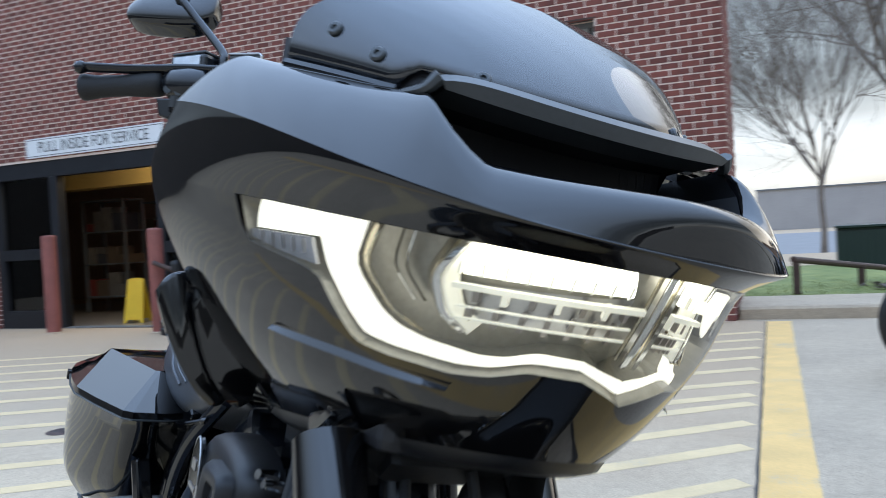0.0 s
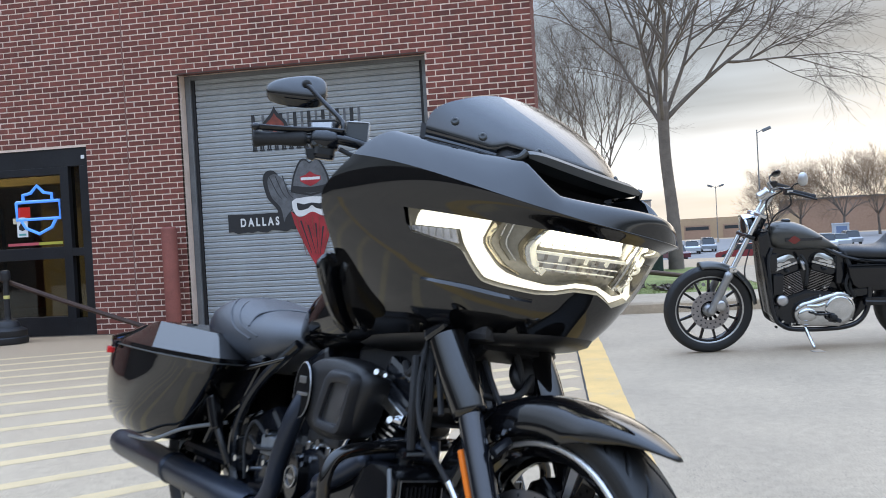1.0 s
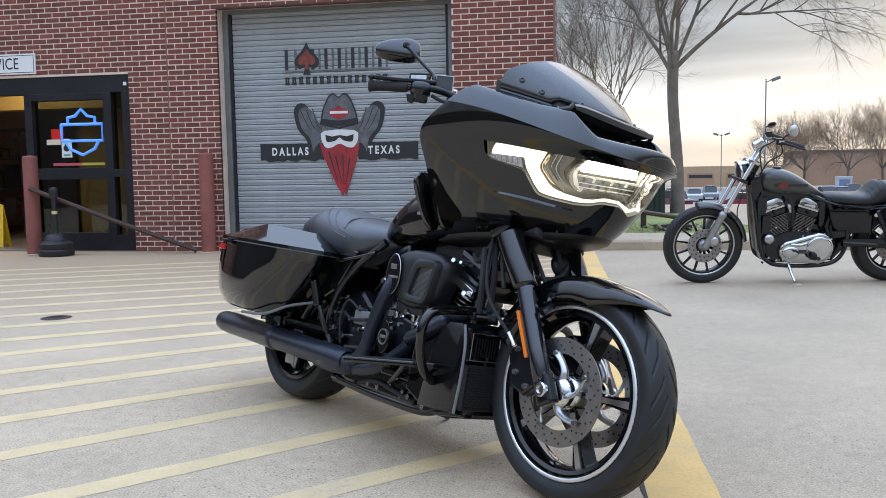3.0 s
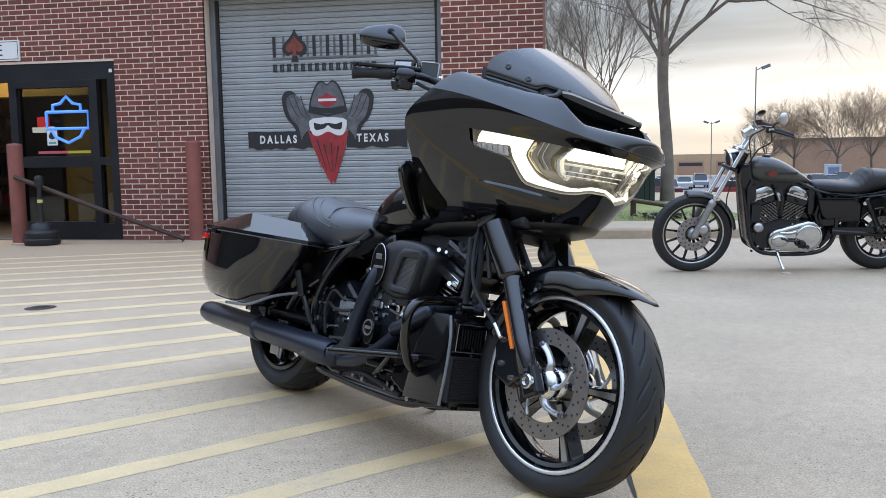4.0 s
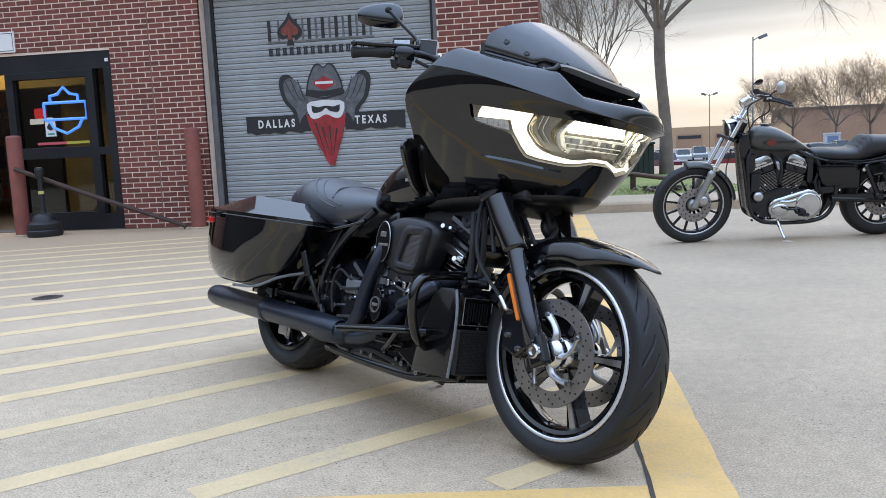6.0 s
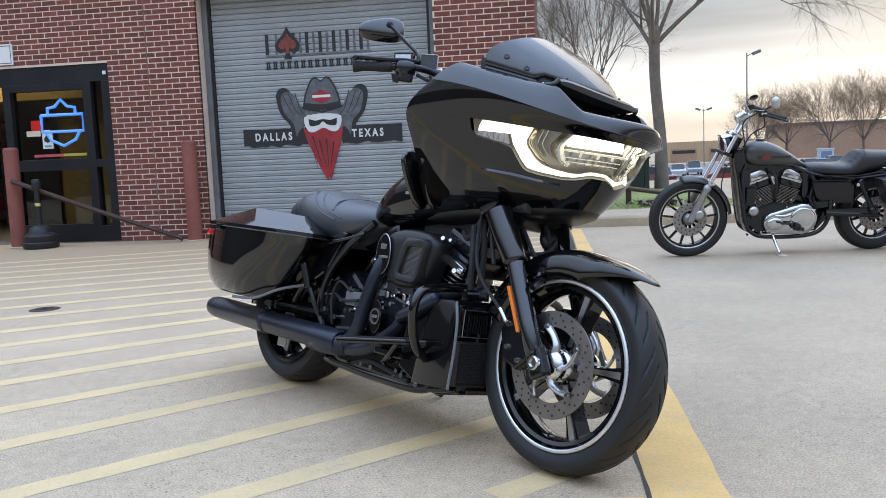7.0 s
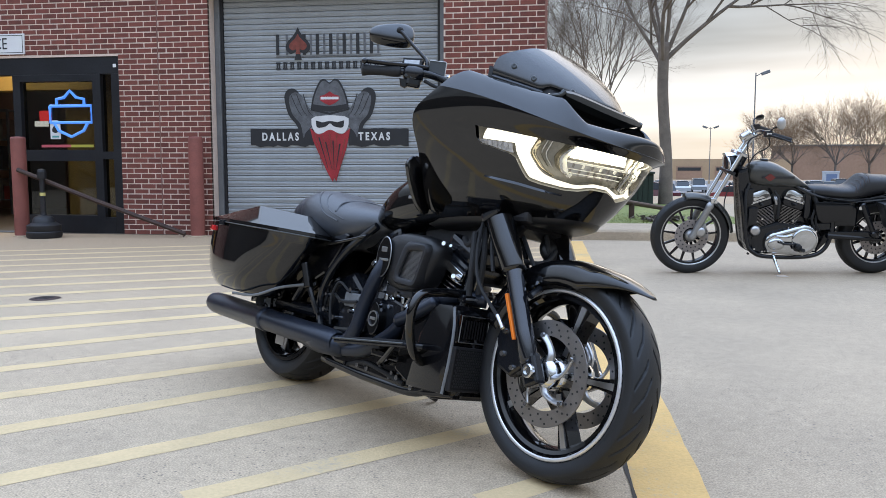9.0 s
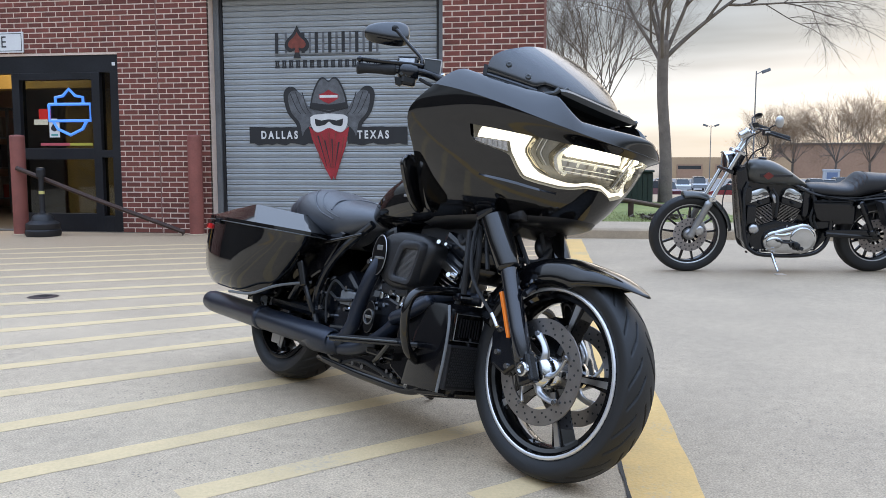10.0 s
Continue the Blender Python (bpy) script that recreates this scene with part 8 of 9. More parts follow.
def second_wheel(b, x, r, rim, w, spokes, name):
    wh = part(name, tyre_mesh(rim - 0.012, r, w, 15), TYRE, b, "black tyre on a pale cast wheel", True)
    wh.location = (x, 0, r)
    prof = [(rim + 0.006, -w * 0.62), (rim + 0.008, -w * 0.72), (rim - 0.004, -w * 0.76), (rim - 0.030, -w * 0.55), (rim - 0.036, 0), (rim - 0.030, w * 0.55), (rim - 0.004, w * 0.76), (rim + 0.008, w * 0.72), (rim + 0.006, w * 0.62)]
    sharp(part("rim", lathe(prof, SIDE, 64), SATIN, wh, "dark cast rim"), 35)
    for sg in (-1, 1):
        part("rim_edge", lathe([(rim + 0.009, sg * w * 0.70), (rim + 0.004, sg * w * 0.80), (rim - 0.010, sg * w * 0.74), (rim - 0.013, sg * w * 0.66)], SIDE, 64), ALLOY, wh, "bright machined rim edge", True)
    for k in range(spokes):
        R = Matrix.Rotation(-2 * math.pi * (k + 0.3) / spokes, 4, "Y") @ Matrix(((1, 0, 0, 0), (0, 0, 1, 0), (0, 1, 0, 0), (0, 0, 0, 1)))
        part("spoke", prism([(0.04, -0.012), (rim - 0.03, -0.008), (rim - 0.03, 0.008), (0.04, 0.012)], -0.010, 0.014, R, 0.003), SATIN, wh, "dark cast spoke")
    sharp(part("hub", lathe([(0, -0.07), (0.03, -0.07), (0.05, -0.05), (0.05, 0.05), (0.03, 0.07), (0, 0.07)], SIDE, 24), FORK_GREY, wh), 35)
    d = part("brake_disc", lathe([(0.075, -0.063), (0.145, -0.063), (0.1455, -0.0605), (0.145, -0.058), (0.075, -0.058), (0.075, -0.063)], SIDE, 48), WORN_DISC, wh, "worn drilled steel brake disc")
    bm = bmesh.new()
    for k in range(32):
        a = 2 * math.pi * k / 32
        rr = 0.10 + 0.030 * (k % 2)
        c = Vector((rr * math.cos(a), 0.0605, rr * math.sin(a)))
        add_rod(bm, c + Vector((0, -0.0033, 0)), c + Vector((0, 0.0033, 0)), 0.007, n=8)
    part("drilling", bm, SIGN_BLACK, d)["kind"] = "stuff"
    return wh


def second_cylinder(e, x, z, lean):
    """Finned cylinder with its head and a rounded polished rocker cover."""
    m = Matrix.Translation((x, 0, z)) @ Matrix.Rotation(radians(lean), 4, "Y")
    c = part("cylinder", lathe([(0.060, 0), (0.060, 0.20)], m, 24), SATIN, e)
    for k in range(13):
        h = 0.050 + k * 0.0118
        w = 0.070 + 0.0016 * k
        part("fin", box((-w, -0.092, h), (w, 0.092, h + 0.0050), 0.0015, 1, m=m), SATIN, c)
        part("fin_edge", box((-w, 0.0925, h + 0.0012), (w, 0.0938, h + 0.0038), m=m), DISC_STEEL, c, "bright fin edge")
    side = m @ SIDE
    sharp(part("cylinder_head", prism([(-0.075, 0.203), (0.075, 0.203), (0.092, 0.222), (0.092, 0.252), (-0.092, 0.252), (-0.092, 0.222)], -0.084, 0.084, side, 0.006), SATIN, c, "black cylinder head"), 30)
    for lo, hi, w in ((0.254, 0.274, 0.096),):
        sharp(part("rocker_layer", prism([(-w, lo), (w, lo), (w + 0.002, (lo + hi) / 2), (w, hi), (-w, hi), (-w - 0.002, (lo + hi) / 2)], -0.083, 0.083, side, 0.005), POLISHED, c, "polished rocker box layer"), 30)
    rows = []
    for i in range(13):
        v = -1 + i / 6
        arc = [(math.cos(math.pi * k / 16), abs(math.sin(math.pi * k / 16)) ** 0.7) for k in range(17)]
        rows.append([Vector((0.093 * math.copysign(abs(c) ** 0.55, c), 0.088 * v * (1 - 0.26 * q), 0.276 + 0.066 * q)) for c, q in arc])
    # close both ends of the vault
    rows = [[Vector((0.3 * p.x, -0.080, 0.276 + 0.55 * (p.z - 0.276))) for p in rows[0]]] + rows + [[Vector((0.3 * p.x, 0.080, 0.276 + 0.55 * (p.z - 0.276))) for p in rows[-1]]]
    rows = [[Vector((0.0, -0.083, 0.280)) for p in rows[0]]] + rows + [[Vector((0.0, 0.083, 0.280)) for p in rows[0]]]
    top = grid_surface(rows)
    bmesh.ops.recalc_face_normals(top, faces=top.faces)
    bmesh.ops.transform(top, matrix=m, verts=top.verts)
    sharp(part("rocker_box", top, POLISHED, c, "rounded polished rocker box", True), 50)
    for u in (-0.066, -0.022, 0.022, 0.066):
        part("bolt", rod(m @ Vector((u, 0.080, 0.262)), m @ Vector((u, 0.091, 0.262)), 0.007, n=10), CHROME, c)
        part("bolt", rod(m @ Vector((u, 0.056, 0.305)), m @ Vector((u, 0.066, 0.318)), 0.006, n=10), SATIN, c)
    part("plug", rod(m @ Vector((0, 0.084, 0.228)), m @ Vector((0, 0.13, 0.240)), 0.013, 0.009, 10), RUBBER, c)


def domed(outline, y0, steps, mid):
    """Cover bulging towards +y from an outline in x and z: steps of (scale, y)."""
    rows = [[Vector((mid[0] + (x - mid[0]) * k, y0 + y, mid[1] + (z - mid[1]) * k)) for x, z in outline] for k, y in steps]
    bm = grid_surface(rows, closed=True)
    bmesh.ops.holes_fill(bm, edges=[e for e in bm.edges if e.is_boundary])
    bmesh.ops.recalc_face_normals(bm, faces=bm.faces)
    return bm


def second_motorcycle():
    b = empty("motorcycle", BIKE2)
    tagged(b, "older cruiser motorcycle with grey-green tank and chrome engine on its stand", "motorcycle")
    second_wheel(b, 1.593, 0.338, 0.262, 0.052, 13, "front_wheel")
    second_wheel(b, 0.0, 0.325, 0.225, 0.068, 13, "rear_wheel")
    # fork, yokes and front mudguard
    for s in (-1, 1):
        y = 0.10 * s
        part("fork_slider", lathe([(0, 0), (0.026, 0), (0.030, 0.02), (0.029, 0.30), (0.033, 0.31), (0.033, 0.335), (0.024, 0.345), (0.022, 0.355)], along((1.606, y, 0.318), (1.375, y, 0.79)), 20), FORK_GREY, b, "grey alloy fork slider", True)
        part("fork_tube", rod((1.457, y, 0.62), (1.226, y, 1.062), 0.0195, n=16), CHROME, b, "chrome fork tube")
        part("slider_brace", box((-0.026, -0.014, -0.022), (0.026, 0.014, 0.022), 0.007, m=Matrix.Translation((1.440, y * 1.12, 0.655))), CHROME, b)
        part("brace_bolt", rod((1.425, y * 1.2, 0.648), (1.425, y * 1.2 + s * 0.02, 0.648), 0.012, n=12), CHROME, b)
        part("riser", tube([(1.205, s * 0.045, 1.055), (1.160, s * 0.045, 1.13), (1.105, s * 0.045, 1.215)], [0.019, 0.017, 0.020], 12), CHROME, b, "chrome handlebar riser", True)
    for pts, g0, g1, stem, glass, turn, label in (
            ([(1.10, 0.0, 1.225), (1.12, 0.13, 1.245), (1.135, 0.27, 1.255), (1.09, 0.335, 1.240), (0.955, 0.40, 1.196)], (1.075, 0.345, 1.232), (0.945, 0.405, 1.193), [(1.10, 0.33, 1.25), (1.075, 0.35, 1.285), (1.045, 0.38, 1.30)], (1.031, 0.39, 1.325), -84, "round pale mirror"),
            ([(1.10, 0.0, 1.225), (1.07, -0.13, 1.245), (1.03, -0.27, 1.255), (0.96, -0.335, 1.240), (0.83, -0.40, 1.200)], (0.945, -0.345, 1.234), (0.82, -0.405, 1.196), [(1.00, -0.30, 1.25), (0.990, -0.35, 1.30), (0.945, -0.385, 1.315)], (0.923, -0.39, 1.318), -150, "dark oval mirror")):
        s = 1 if g0[1] > 0 else -1
        part("handlebar", tube(pts, 0.0125, 10), SATIN, b, "black handlebar", True)
        part("grip", rod(g0, g1, 0.019, n=16), RUBBER, b, "black rubber grip")
        sw = part("switch_box", box((-0.030, -0.024, -0.028), (0.034, 0.024, 0.026), 0.010, m=Matrix.Translation((g0[0] + 0.03, g0[1] - s * 0.02, g0[2] + 0.006))), SATIN, b)
        part("switch_face", box((-0.020, -0.003, -0.014), (0.022, 0.003, 0.004), 0.002, m=Matrix.Translation((g0[0] + 0.03, g0[1] + s * 0.006, g0[2] + 0.012))), CHROME, sw, "chrome switch face")
        part("lever", tube([(g0[0] + 0.05, g0[1] - s * 0.01, g0[2] + 0.006), (g0[0] - 0.02, g0[1] + s * 0.06, g0[2] - 0.014), (g1[0] + 0.01, g1[1] + s * 0.05, g1[2] - 0.012)], 0.007, 8), SATIN, b, "black hand lever", True)
        m = part("mirror", tube(stem, 0.006, 8), SATIN, b, "mirror stem", True)
        part("mirror_shell", lathe([(0, 0.010), (0.036, 0.009), (0.043, 0.001), (0.042, -0.006), (0, -0.010)], Matrix.Translation(glass) @ Matrix.Rotation(radians(turn), 4, "X") @ Matrix.Diagonal((0.82, 1.15, 1, 1)), 24), ALLOY if s > 0 else SATIN, m, label, True)
    for pts in ([(1.13, 0.27, 1.24), (1.20, 0.16, 1.16), (1.17, 0.10, 1.02), (1.14, 0.08, 0.90)], [(1.10, 0.32, 1.23), (1.06, 0.24, 1.13), (1.12, 0.12, 1.05), (1.16, 0.06, 0.94)], [(1.02, -0.28, 1.24), (1.12, -0.12, 1.14), (1.20, -0.02, 1.04)], [(1.44, 0.10, 0.66), (1.35, 0.10, 0.56), (1.34, 0.09, 0.66), (1.30, 0.08, 0.80)]):
        part("cable", tube(pts, 0.0055, 6), RUBBER, b)
    part("axle_cover", lathe([(0, 0.0), (0.045, 0.0), (0.045, 0.03), (0.034, 0.044), (0.015, 0.047), (0, 0.047)], Matrix.Translation((1.530, 0.085, 0.385)) @ Matrix.Rotation(radians(-90), 4, "X"), 20), ALLOY, b, "pale brake caliper cap", True)
    part("brake_caliper", box((1.478, 0.055, 0.335), (1.560, 0.098, 0.455), 0.018), FORK_GREY, b)
    for x, z, mat in ((1.327, 0.895, SATIN), (1.240, 1.050, CHROME)):
        part("yoke", box((-0.040, -0.125, -0.016), (0.026, 0.125, 0.016), 0.010, m=Matrix.Translation((x - 0.015, 0, z)) @ Matrix.Rotation(radians(-26), 4, "Y")), mat, b)
    part("steering_head", rod((1.175, 0, 1.03), (1.262, 0, 0.86), 0.038, n=20), SATIN, b)
    aim = Matrix.Translation((1.285, 0, 0.957)) @ Matrix.Rotation(radians(97), 4, "Y")
    h = part("headlamp", lathe([(0, -0.085), (0.045, -0.078), (0.075, -0.045), (0.088, 0.0), (0.088, 0.03), (0.080, 0.036)], aim, 32), GLOSS_DARK, b, "round black headlamp with chrome rim", True)
    part("lamp_rim", lathe([(0.088, 0.022), (0.094, 0.028), (0.092, 0.040), (0.082, 0.043), (0.080, 0.038)], aim, 40), CHROME, h, "chrome lamp rim", True)
    part("lamp_glass", lathe([(0.081, 0.040), (0.05, 0.049), (0, 0.053)], aim, 28), GLOSS_DARK, h, "dark lamp lens", True)
    part("lamp_visor", lathe([(0.089, -0.050), (0.097, 0.0), (0.099, 0.048)], aim, 20, radians(140), radians(80)), CHROME, h, "chrome lamp visor", True)
    part("lamp_bracket", tube([(1.26, 0, 1.045), (1.21, 0, 1.065), (1.17, 0, 1.05)], [0.020, 0.018, 0.016], 10), CHROME, b, "", True)
    dial = Matrix.Translation((1.180, 0.03, 1.190)) @ Matrix.Rotation(radians(-62), 4, "Y")
    sp = part("speedometer", lathe([(0, -0.045), (0.036, -0.042), (0.040, -0.034), (0.041, 0.026), (0.047, 0.032), (0.047, 0.042), (0.040, 0.044)], dial, 28), CHROME, b, "chrome speedometer pod", True)
    part("dial_face", lathe([(0.040, 0.040), (0, 0.041)], dial, 24), SIGN_BLACK, sp)
    part("dial_bracket", rod((1.165, 0.03, 1.175), (1.110, 0.02, 1.205), 0.016, n=12), SATIN, b)
    rows = []
    for i in range(25):
        a = radians(79 + 96 * i / 24)
        rows.append([Vector((1.593 + (0.372 - 0.045 * abs(u) ** 2.5) * math.cos(a), 0.072 * u, 0.338 + (0.372 - 0.045 * abs(u) ** 2.5) * math.sin(a))) for u in (k / 5 - 1 for k in range(11))])
    part("front_fender", grid_surface(rows, thick=0.004), TANK_GREY, b, "grey-green front mudguard", True)
    # frame
    for s in (-1, 1):
        y = 0.12 * s
        part("frame_tube", tube([(1.225, s * 0.04, 0.905), (1.180, s * 0.09, 0.60), (1.130, s * 0.105, 0.30), (1.075, y, 0.210), (0.95, y, 0.172), (0.62, y, 0.172), (0.47, y, 0.24), (0.42, y, 0.42), (0.45, s * 0.11, 0.68)], 0.018, 10), SATIN, b, "black frame tube", True)
        part("seat_rail", tube([(0.77, s * 0.06, 0.79), (0.55, s * 0.11, 0.69), (0.25, s * 0.12, 0.65), (-0.05, s * 0.12, 0.67)], 0.016, 8), SATIN, b)
        part("swing_arm", tube([(0.46, s * 0.12, 0.36), (0.20, s * 0.12, 0.34), (0.0, s * 0.115, 0.325)], 0.026, 10), SATIN, b, "black swing arm")
        part("shock", lathe([(0.018, 0), (0.030, 0.02), (0.030, 0.05), (0.022, 0.06), (0.022, 0.20), (0.028, 0.21), (0.028, 0.32), (0.015, 0.33)], along((0.06, s * 0.15, 0.345), (0.20, s * 0.15, 0.64)), 16), SATIN, b, "black rear shock")
        part("foot_peg", rod((0.70, s * 0.15, 0.245), (0.70, s * 0.25, 0.255), 0.016, n=12), RUBBER, b)
    # added filler plate; it blacks out the view of the lawn through the frame
    part("frame_core", prism([(1.240, 0.90), (1.198, 0.60), (1.145, 0.29), (1.080, 0.20), (0.94, 0.175), (0.50, 0.19), (0.40, 0.30), (0.33, 0.46), (0.38, 0.70), (0.62, 0.76), (1.06, 0.80), (1.16, 0.93)], -0.040, 0.040, SIDE, 0.012), SATIN, b, "black filler plate that closes the view through the frame")
    part("front_panel", prism([(1.240, 0.90), (1.198, 0.60), (1.145, 0.29), (1.080, 0.20), (1.06, 0.30), (1.10, 0.45), (1.125, 0.60), (1.12, 0.76), (1.16, 0.93)], -0.086, 0.086, SIDE, 0.02), SATIN, b, "black panel between the frame tubes")
    for lo, hi in (((1.055, 0.05, 0.44), (1.135, 0.115, 0.60)), ((1.10, 0.05, 0.62), (1.18, 0.105, 0.76)), ((1.09, 0.05, 0.26), (1.13, 0.11, 0.36)), ((0.42, 0.05, 0.40), (0.56, 0.12, 0.47)), ((0.60, 0.05, 0.50), (0.66, 0.10, 0.74))):
        part("wiring_cover", box(lo, hi, 0.014), SATIN, b)
    for pts in ([(1.14, 0.10, 0.42), (1.16, 0.115, 0.55), (1.17, 0.11, 0.70), (1.14, 0.10, 0.80)], [(0.60, 0.10, 0.74), (0.575, 0.12, 0.62), (0.60, 0.125, 0.50), (0.57, 0.12, 0.42)], [(0.585, 0.09, 0.72), (0.55, 0.11, 0.60), (0.565, 0.12, 0.48), (0.53, 0.12, 0.40)], [(0.93, 0.10, 0.74), (0.89, 0.12, 0.66), (0.885, 0.11, 0.50)]):
        part("hose", tube(pts, 0.011, 8), RUBBER, b, "", True)
    # tank
    S = smooth_points
    sec = [(1.152, 0.03, 0.86, 0.905), (1.140, 0.075, 0.82, 0.942), (1.10, 0.108, 0.79, 0.974), (1.02, 0.130, 0.772, 0.986), (0.93, 0.140, 0.765, 0.970), (0.84, 0.137, 0.762, 0.928), (0.75, 0.115, 0.760, 0.870), (0.67, 0.070, 0.758, 0.812), (0.62, 0.025, 0.758, 0.778)]
    xs, hs = S([(x, w, lo) for x, w, lo, hi in sec], 5), S([(hi, 0, 0) for x, w, lo, hi in sec], 5)
    t = part("fuel_tank", loft([(p.x, p.y, p.z, q.x) for p, q in zip(xs, hs)], 32, 2.5), TANK_GREY, b, "satin grey-green peanut tank", True)
    red = material("dull_red_tank_print", (0.16, 0.022, 0.018), 0.4)
    part("tank_stripe", box((0.785, 0.135, 0.846), (1.055, 0.1425, 0.868), 0.001), SIGN_BLACK, t, "dark tank stripe")
    part("tank_badge", prism([(1.035, 0.857), (1.005, 0.880), (0.990, 0.888), (0.975, 0.880), (0.945, 0.857), (0.975, 0.834), (0.990, 0.826), (1.005, 0.834)], -0.1450, -0.1370, SIDE), red, t, "plain dull red badge shape")
    part("filler_cap", lathe([(0.034, 0), (0.036, 0.010), (0.026, 0.018), (0, 0.019)], Matrix.Translation((1.00, 0.0, 0.982)), 24), SATIN, t, "dark filler cap", True)
    # engine
    e = part("crankcase", prism([(0.52, 0.20), (1.06, 0.19), (1.10, 0.30), (1.06, 0.42), (0.88, 0.47), (0.60, 0.44), (0.50, 0.34)], -0.10, 0.10, SIDE, 0.025), SATIN, b, "black engine case")
    second_cylinder(e, 0.952, 0.400, 19)
    second_cylinder(e, 0.822, 0.400, -18)
    part("inlet_block", box((0.80, -0.085, 0.44), (0.97, 0.03, 0.745), 0.02), SATIN, e)
    part("inlet_elbow", tube([(0.91, 0.02, 0.70), (0.90, 0.07, 0.665), (0.885, 0.08, 0.62)], 0.024, 12), ALLOY, e, "grey inlet elbow", True)
    oval = []
    for k in range(48):
        a = 2 * math.pi * k / 48
        ahead = math.cos(a) > 0.10
        r = 0.097 if ahead else 0.136
        oval.append(((0.890 if ahead else 0.662) + r * math.cos(a), (0.292 if ahead else 0.318) + r * math.sin(a)))
    pc = part("primary_cover", domed(oval, 0.098, [(1.0, 0.0), (1.0, 0.026), (0.975, 0.038), (0.93, 0.045), (0.80, 0.051), (0.55, 0.055), (0.25, 0.057), (0.02, 0.058)], (0.775, 0.305)), POLISHED, e, "chrome primary cover", True)
    ring = [(0.662 + 0.106 * math.cos(2 * math.pi * k / 40), 0.318 + 0.106 * math.sin(2 * math.pi * k / 40)) for k in range(40)]
    part("derby_cover", domed(ring, 0.140, [(1.0, 0.0), (1.0, 0.018), (0.95, 0.026), (0.80, 0.031), (0.78, 0.030), (0.5, 0.036), (0.02, 0.040)], (0.662, 0.318)), POLISHED, pc, "domed chrome cover", True)
    lobe = [(0.895 + 0.072 * math.cos(2 * math.pi * k / 32), 0.288 + 0.052 * math.sin(2 * math.pi * k / 32)) for k in range(32)]
    part("inspection_cover", domed(lobe, 0.140, [(1.0, 0.0), (1.0, 0.012), (0.93, 0.019), (0.6, 0.024), (0.02, 0.026)], (0.895, 0.288)), POLISHED, pc, "oval chrome cover", True)
    part("cover_ridge", tube([(0.90, 0.146, 0.355), (0.82, 0.152, 0.352), (0.765, 0.152, 0.365)], 0.012, 10), POLISHED, pc, "", True)
    for x, z in ((0.955, 0.355), (0.80, 0.385), (0.80, 0.215), (0.955, 0.225), (0.70, 0.440), (0.62, 0.440), (0.560, 0.395), (0.565, 0.235), (0.66, 0.192)):
        part("bolt", rod((x, 0.128, z), (x, 0.142, z), 0.008, n=10), CHROME, pc)
    part("horn_cover", lathe([(0, 0.03), (0.03, 0.028), (0.044, 0.014), (0.046, 0), (0, 0)], Matrix.Translation((1.068, 0.105, 0.397)) @ Matrix.Rotation(radians(-90), 4, "X"), 24), ALLOY, b, "round pale oil filter cover", True)
    part("shift_lever", tube([(0.73, 0.15, 0.30), (0.76, 0.190, 0.295), (0.84, 0.195, 0.298), (0.88, 0.19, 0.315)], 0.009, 8), SATIN, b, "black shift lever", True)
    part("shift_peg", lathe([(0, 0), (0.018, 0), (0.022, 0.012), (0.022, 0.05), (0, 0.055)], Matrix.Translation((0.725, 0.175, 0.275)) @ Matrix.Rotation(radians(-90), 4, "X"), 16), RUBBER, b)
    part("shift_linkage", prism([(0.74, 0.30), (0.77, 0.27), (0.75, 0.235), (0.70, 0.225), (0.69, 0.26)], -0.188, -0.176, SIDE, 0.004), GLOSS_DARK, b)
    # seat, side covers, rear mudguard and bag
    sec = [(0.628, 0.05, 0.715, 0.745), (0.600, 0.090, 0.690, 0.772), (0.50, 0.125, 0.675, 0.778), (0.38, 0.150, 0.668, 0.770), (0.285, 0.157, 0.665, 0.772), (0.240, 0.157, 0.665, 0.800), (0.195, 0.153, 0.668, 0.850), (0.155, 0.148, 0.675, 0.873), (0.05, 0.138, 0.70, 0.864), (-0.10, 0.125, 0.73, 0.856), (-0.26, 0.10, 0.75, 0.842), (-0.33, 0.05, 0.77, 0.81)]
    xs, hs = S([(x, w, lo) for x, w, lo, hi in sec], 5), S([(hi, 0, 0) for x, w, lo, hi in sec], 5)
    seat = part("seat", loft([(p.x, p.y, p.z, q.x) for p, q in zip(xs, hs)], 28, 2.8), SEAT_BLACK, b, "black vinyl two-up seat with a quilted step", True)
    for k in range(4):
        x = 0.262 - 0.030 * k
        hi = 0.786 + 0.030 * k
        for lean in (-1, 1):
            part("quilt_seam", tube([(x + lean * 0.012, 0.158, hi - 0.060), (x, 0.146, hi - 0.015), (x - lean * 0.012, 0.105, hi + 0.004), (x, 0.03, hi + 0.008)], 0.002, 5), BROWN_STITCH, seat)
    part("seat_piping", tube([(0.60, 0.097, 0.700), (0.45, 0.140, 0.682), (0.25, 0.160, 0.676), (0.10, 0.150, 0.692), (-0.10, 0.128, 0.74)], 0.004, 6), RUBBER, seat)
    part("side_cover", prism([(0.600, 0.638), (0.300, 0.630), (0.262, 0.612), (0.275, 0.560), (0.350, 0.480), (0.52, 0.470), (0.560, 0.500), (0.590, 0.58)], -0.162, -0.115, SIDE, 0.014), GLOSS_DARK, b, "gloss black side cover")
    part("cover_edge", tube([(0.60, 0.158, 0.647), (0.45, 0.160, 0.645), (0.30, 0.158, 0.639)], 0.006, 6), SATIN, b)
    part("oil_tank", box((0.20, -0.16, 0.44), (0.51, -0.10, 0.63), 0.02), SATIN, b)
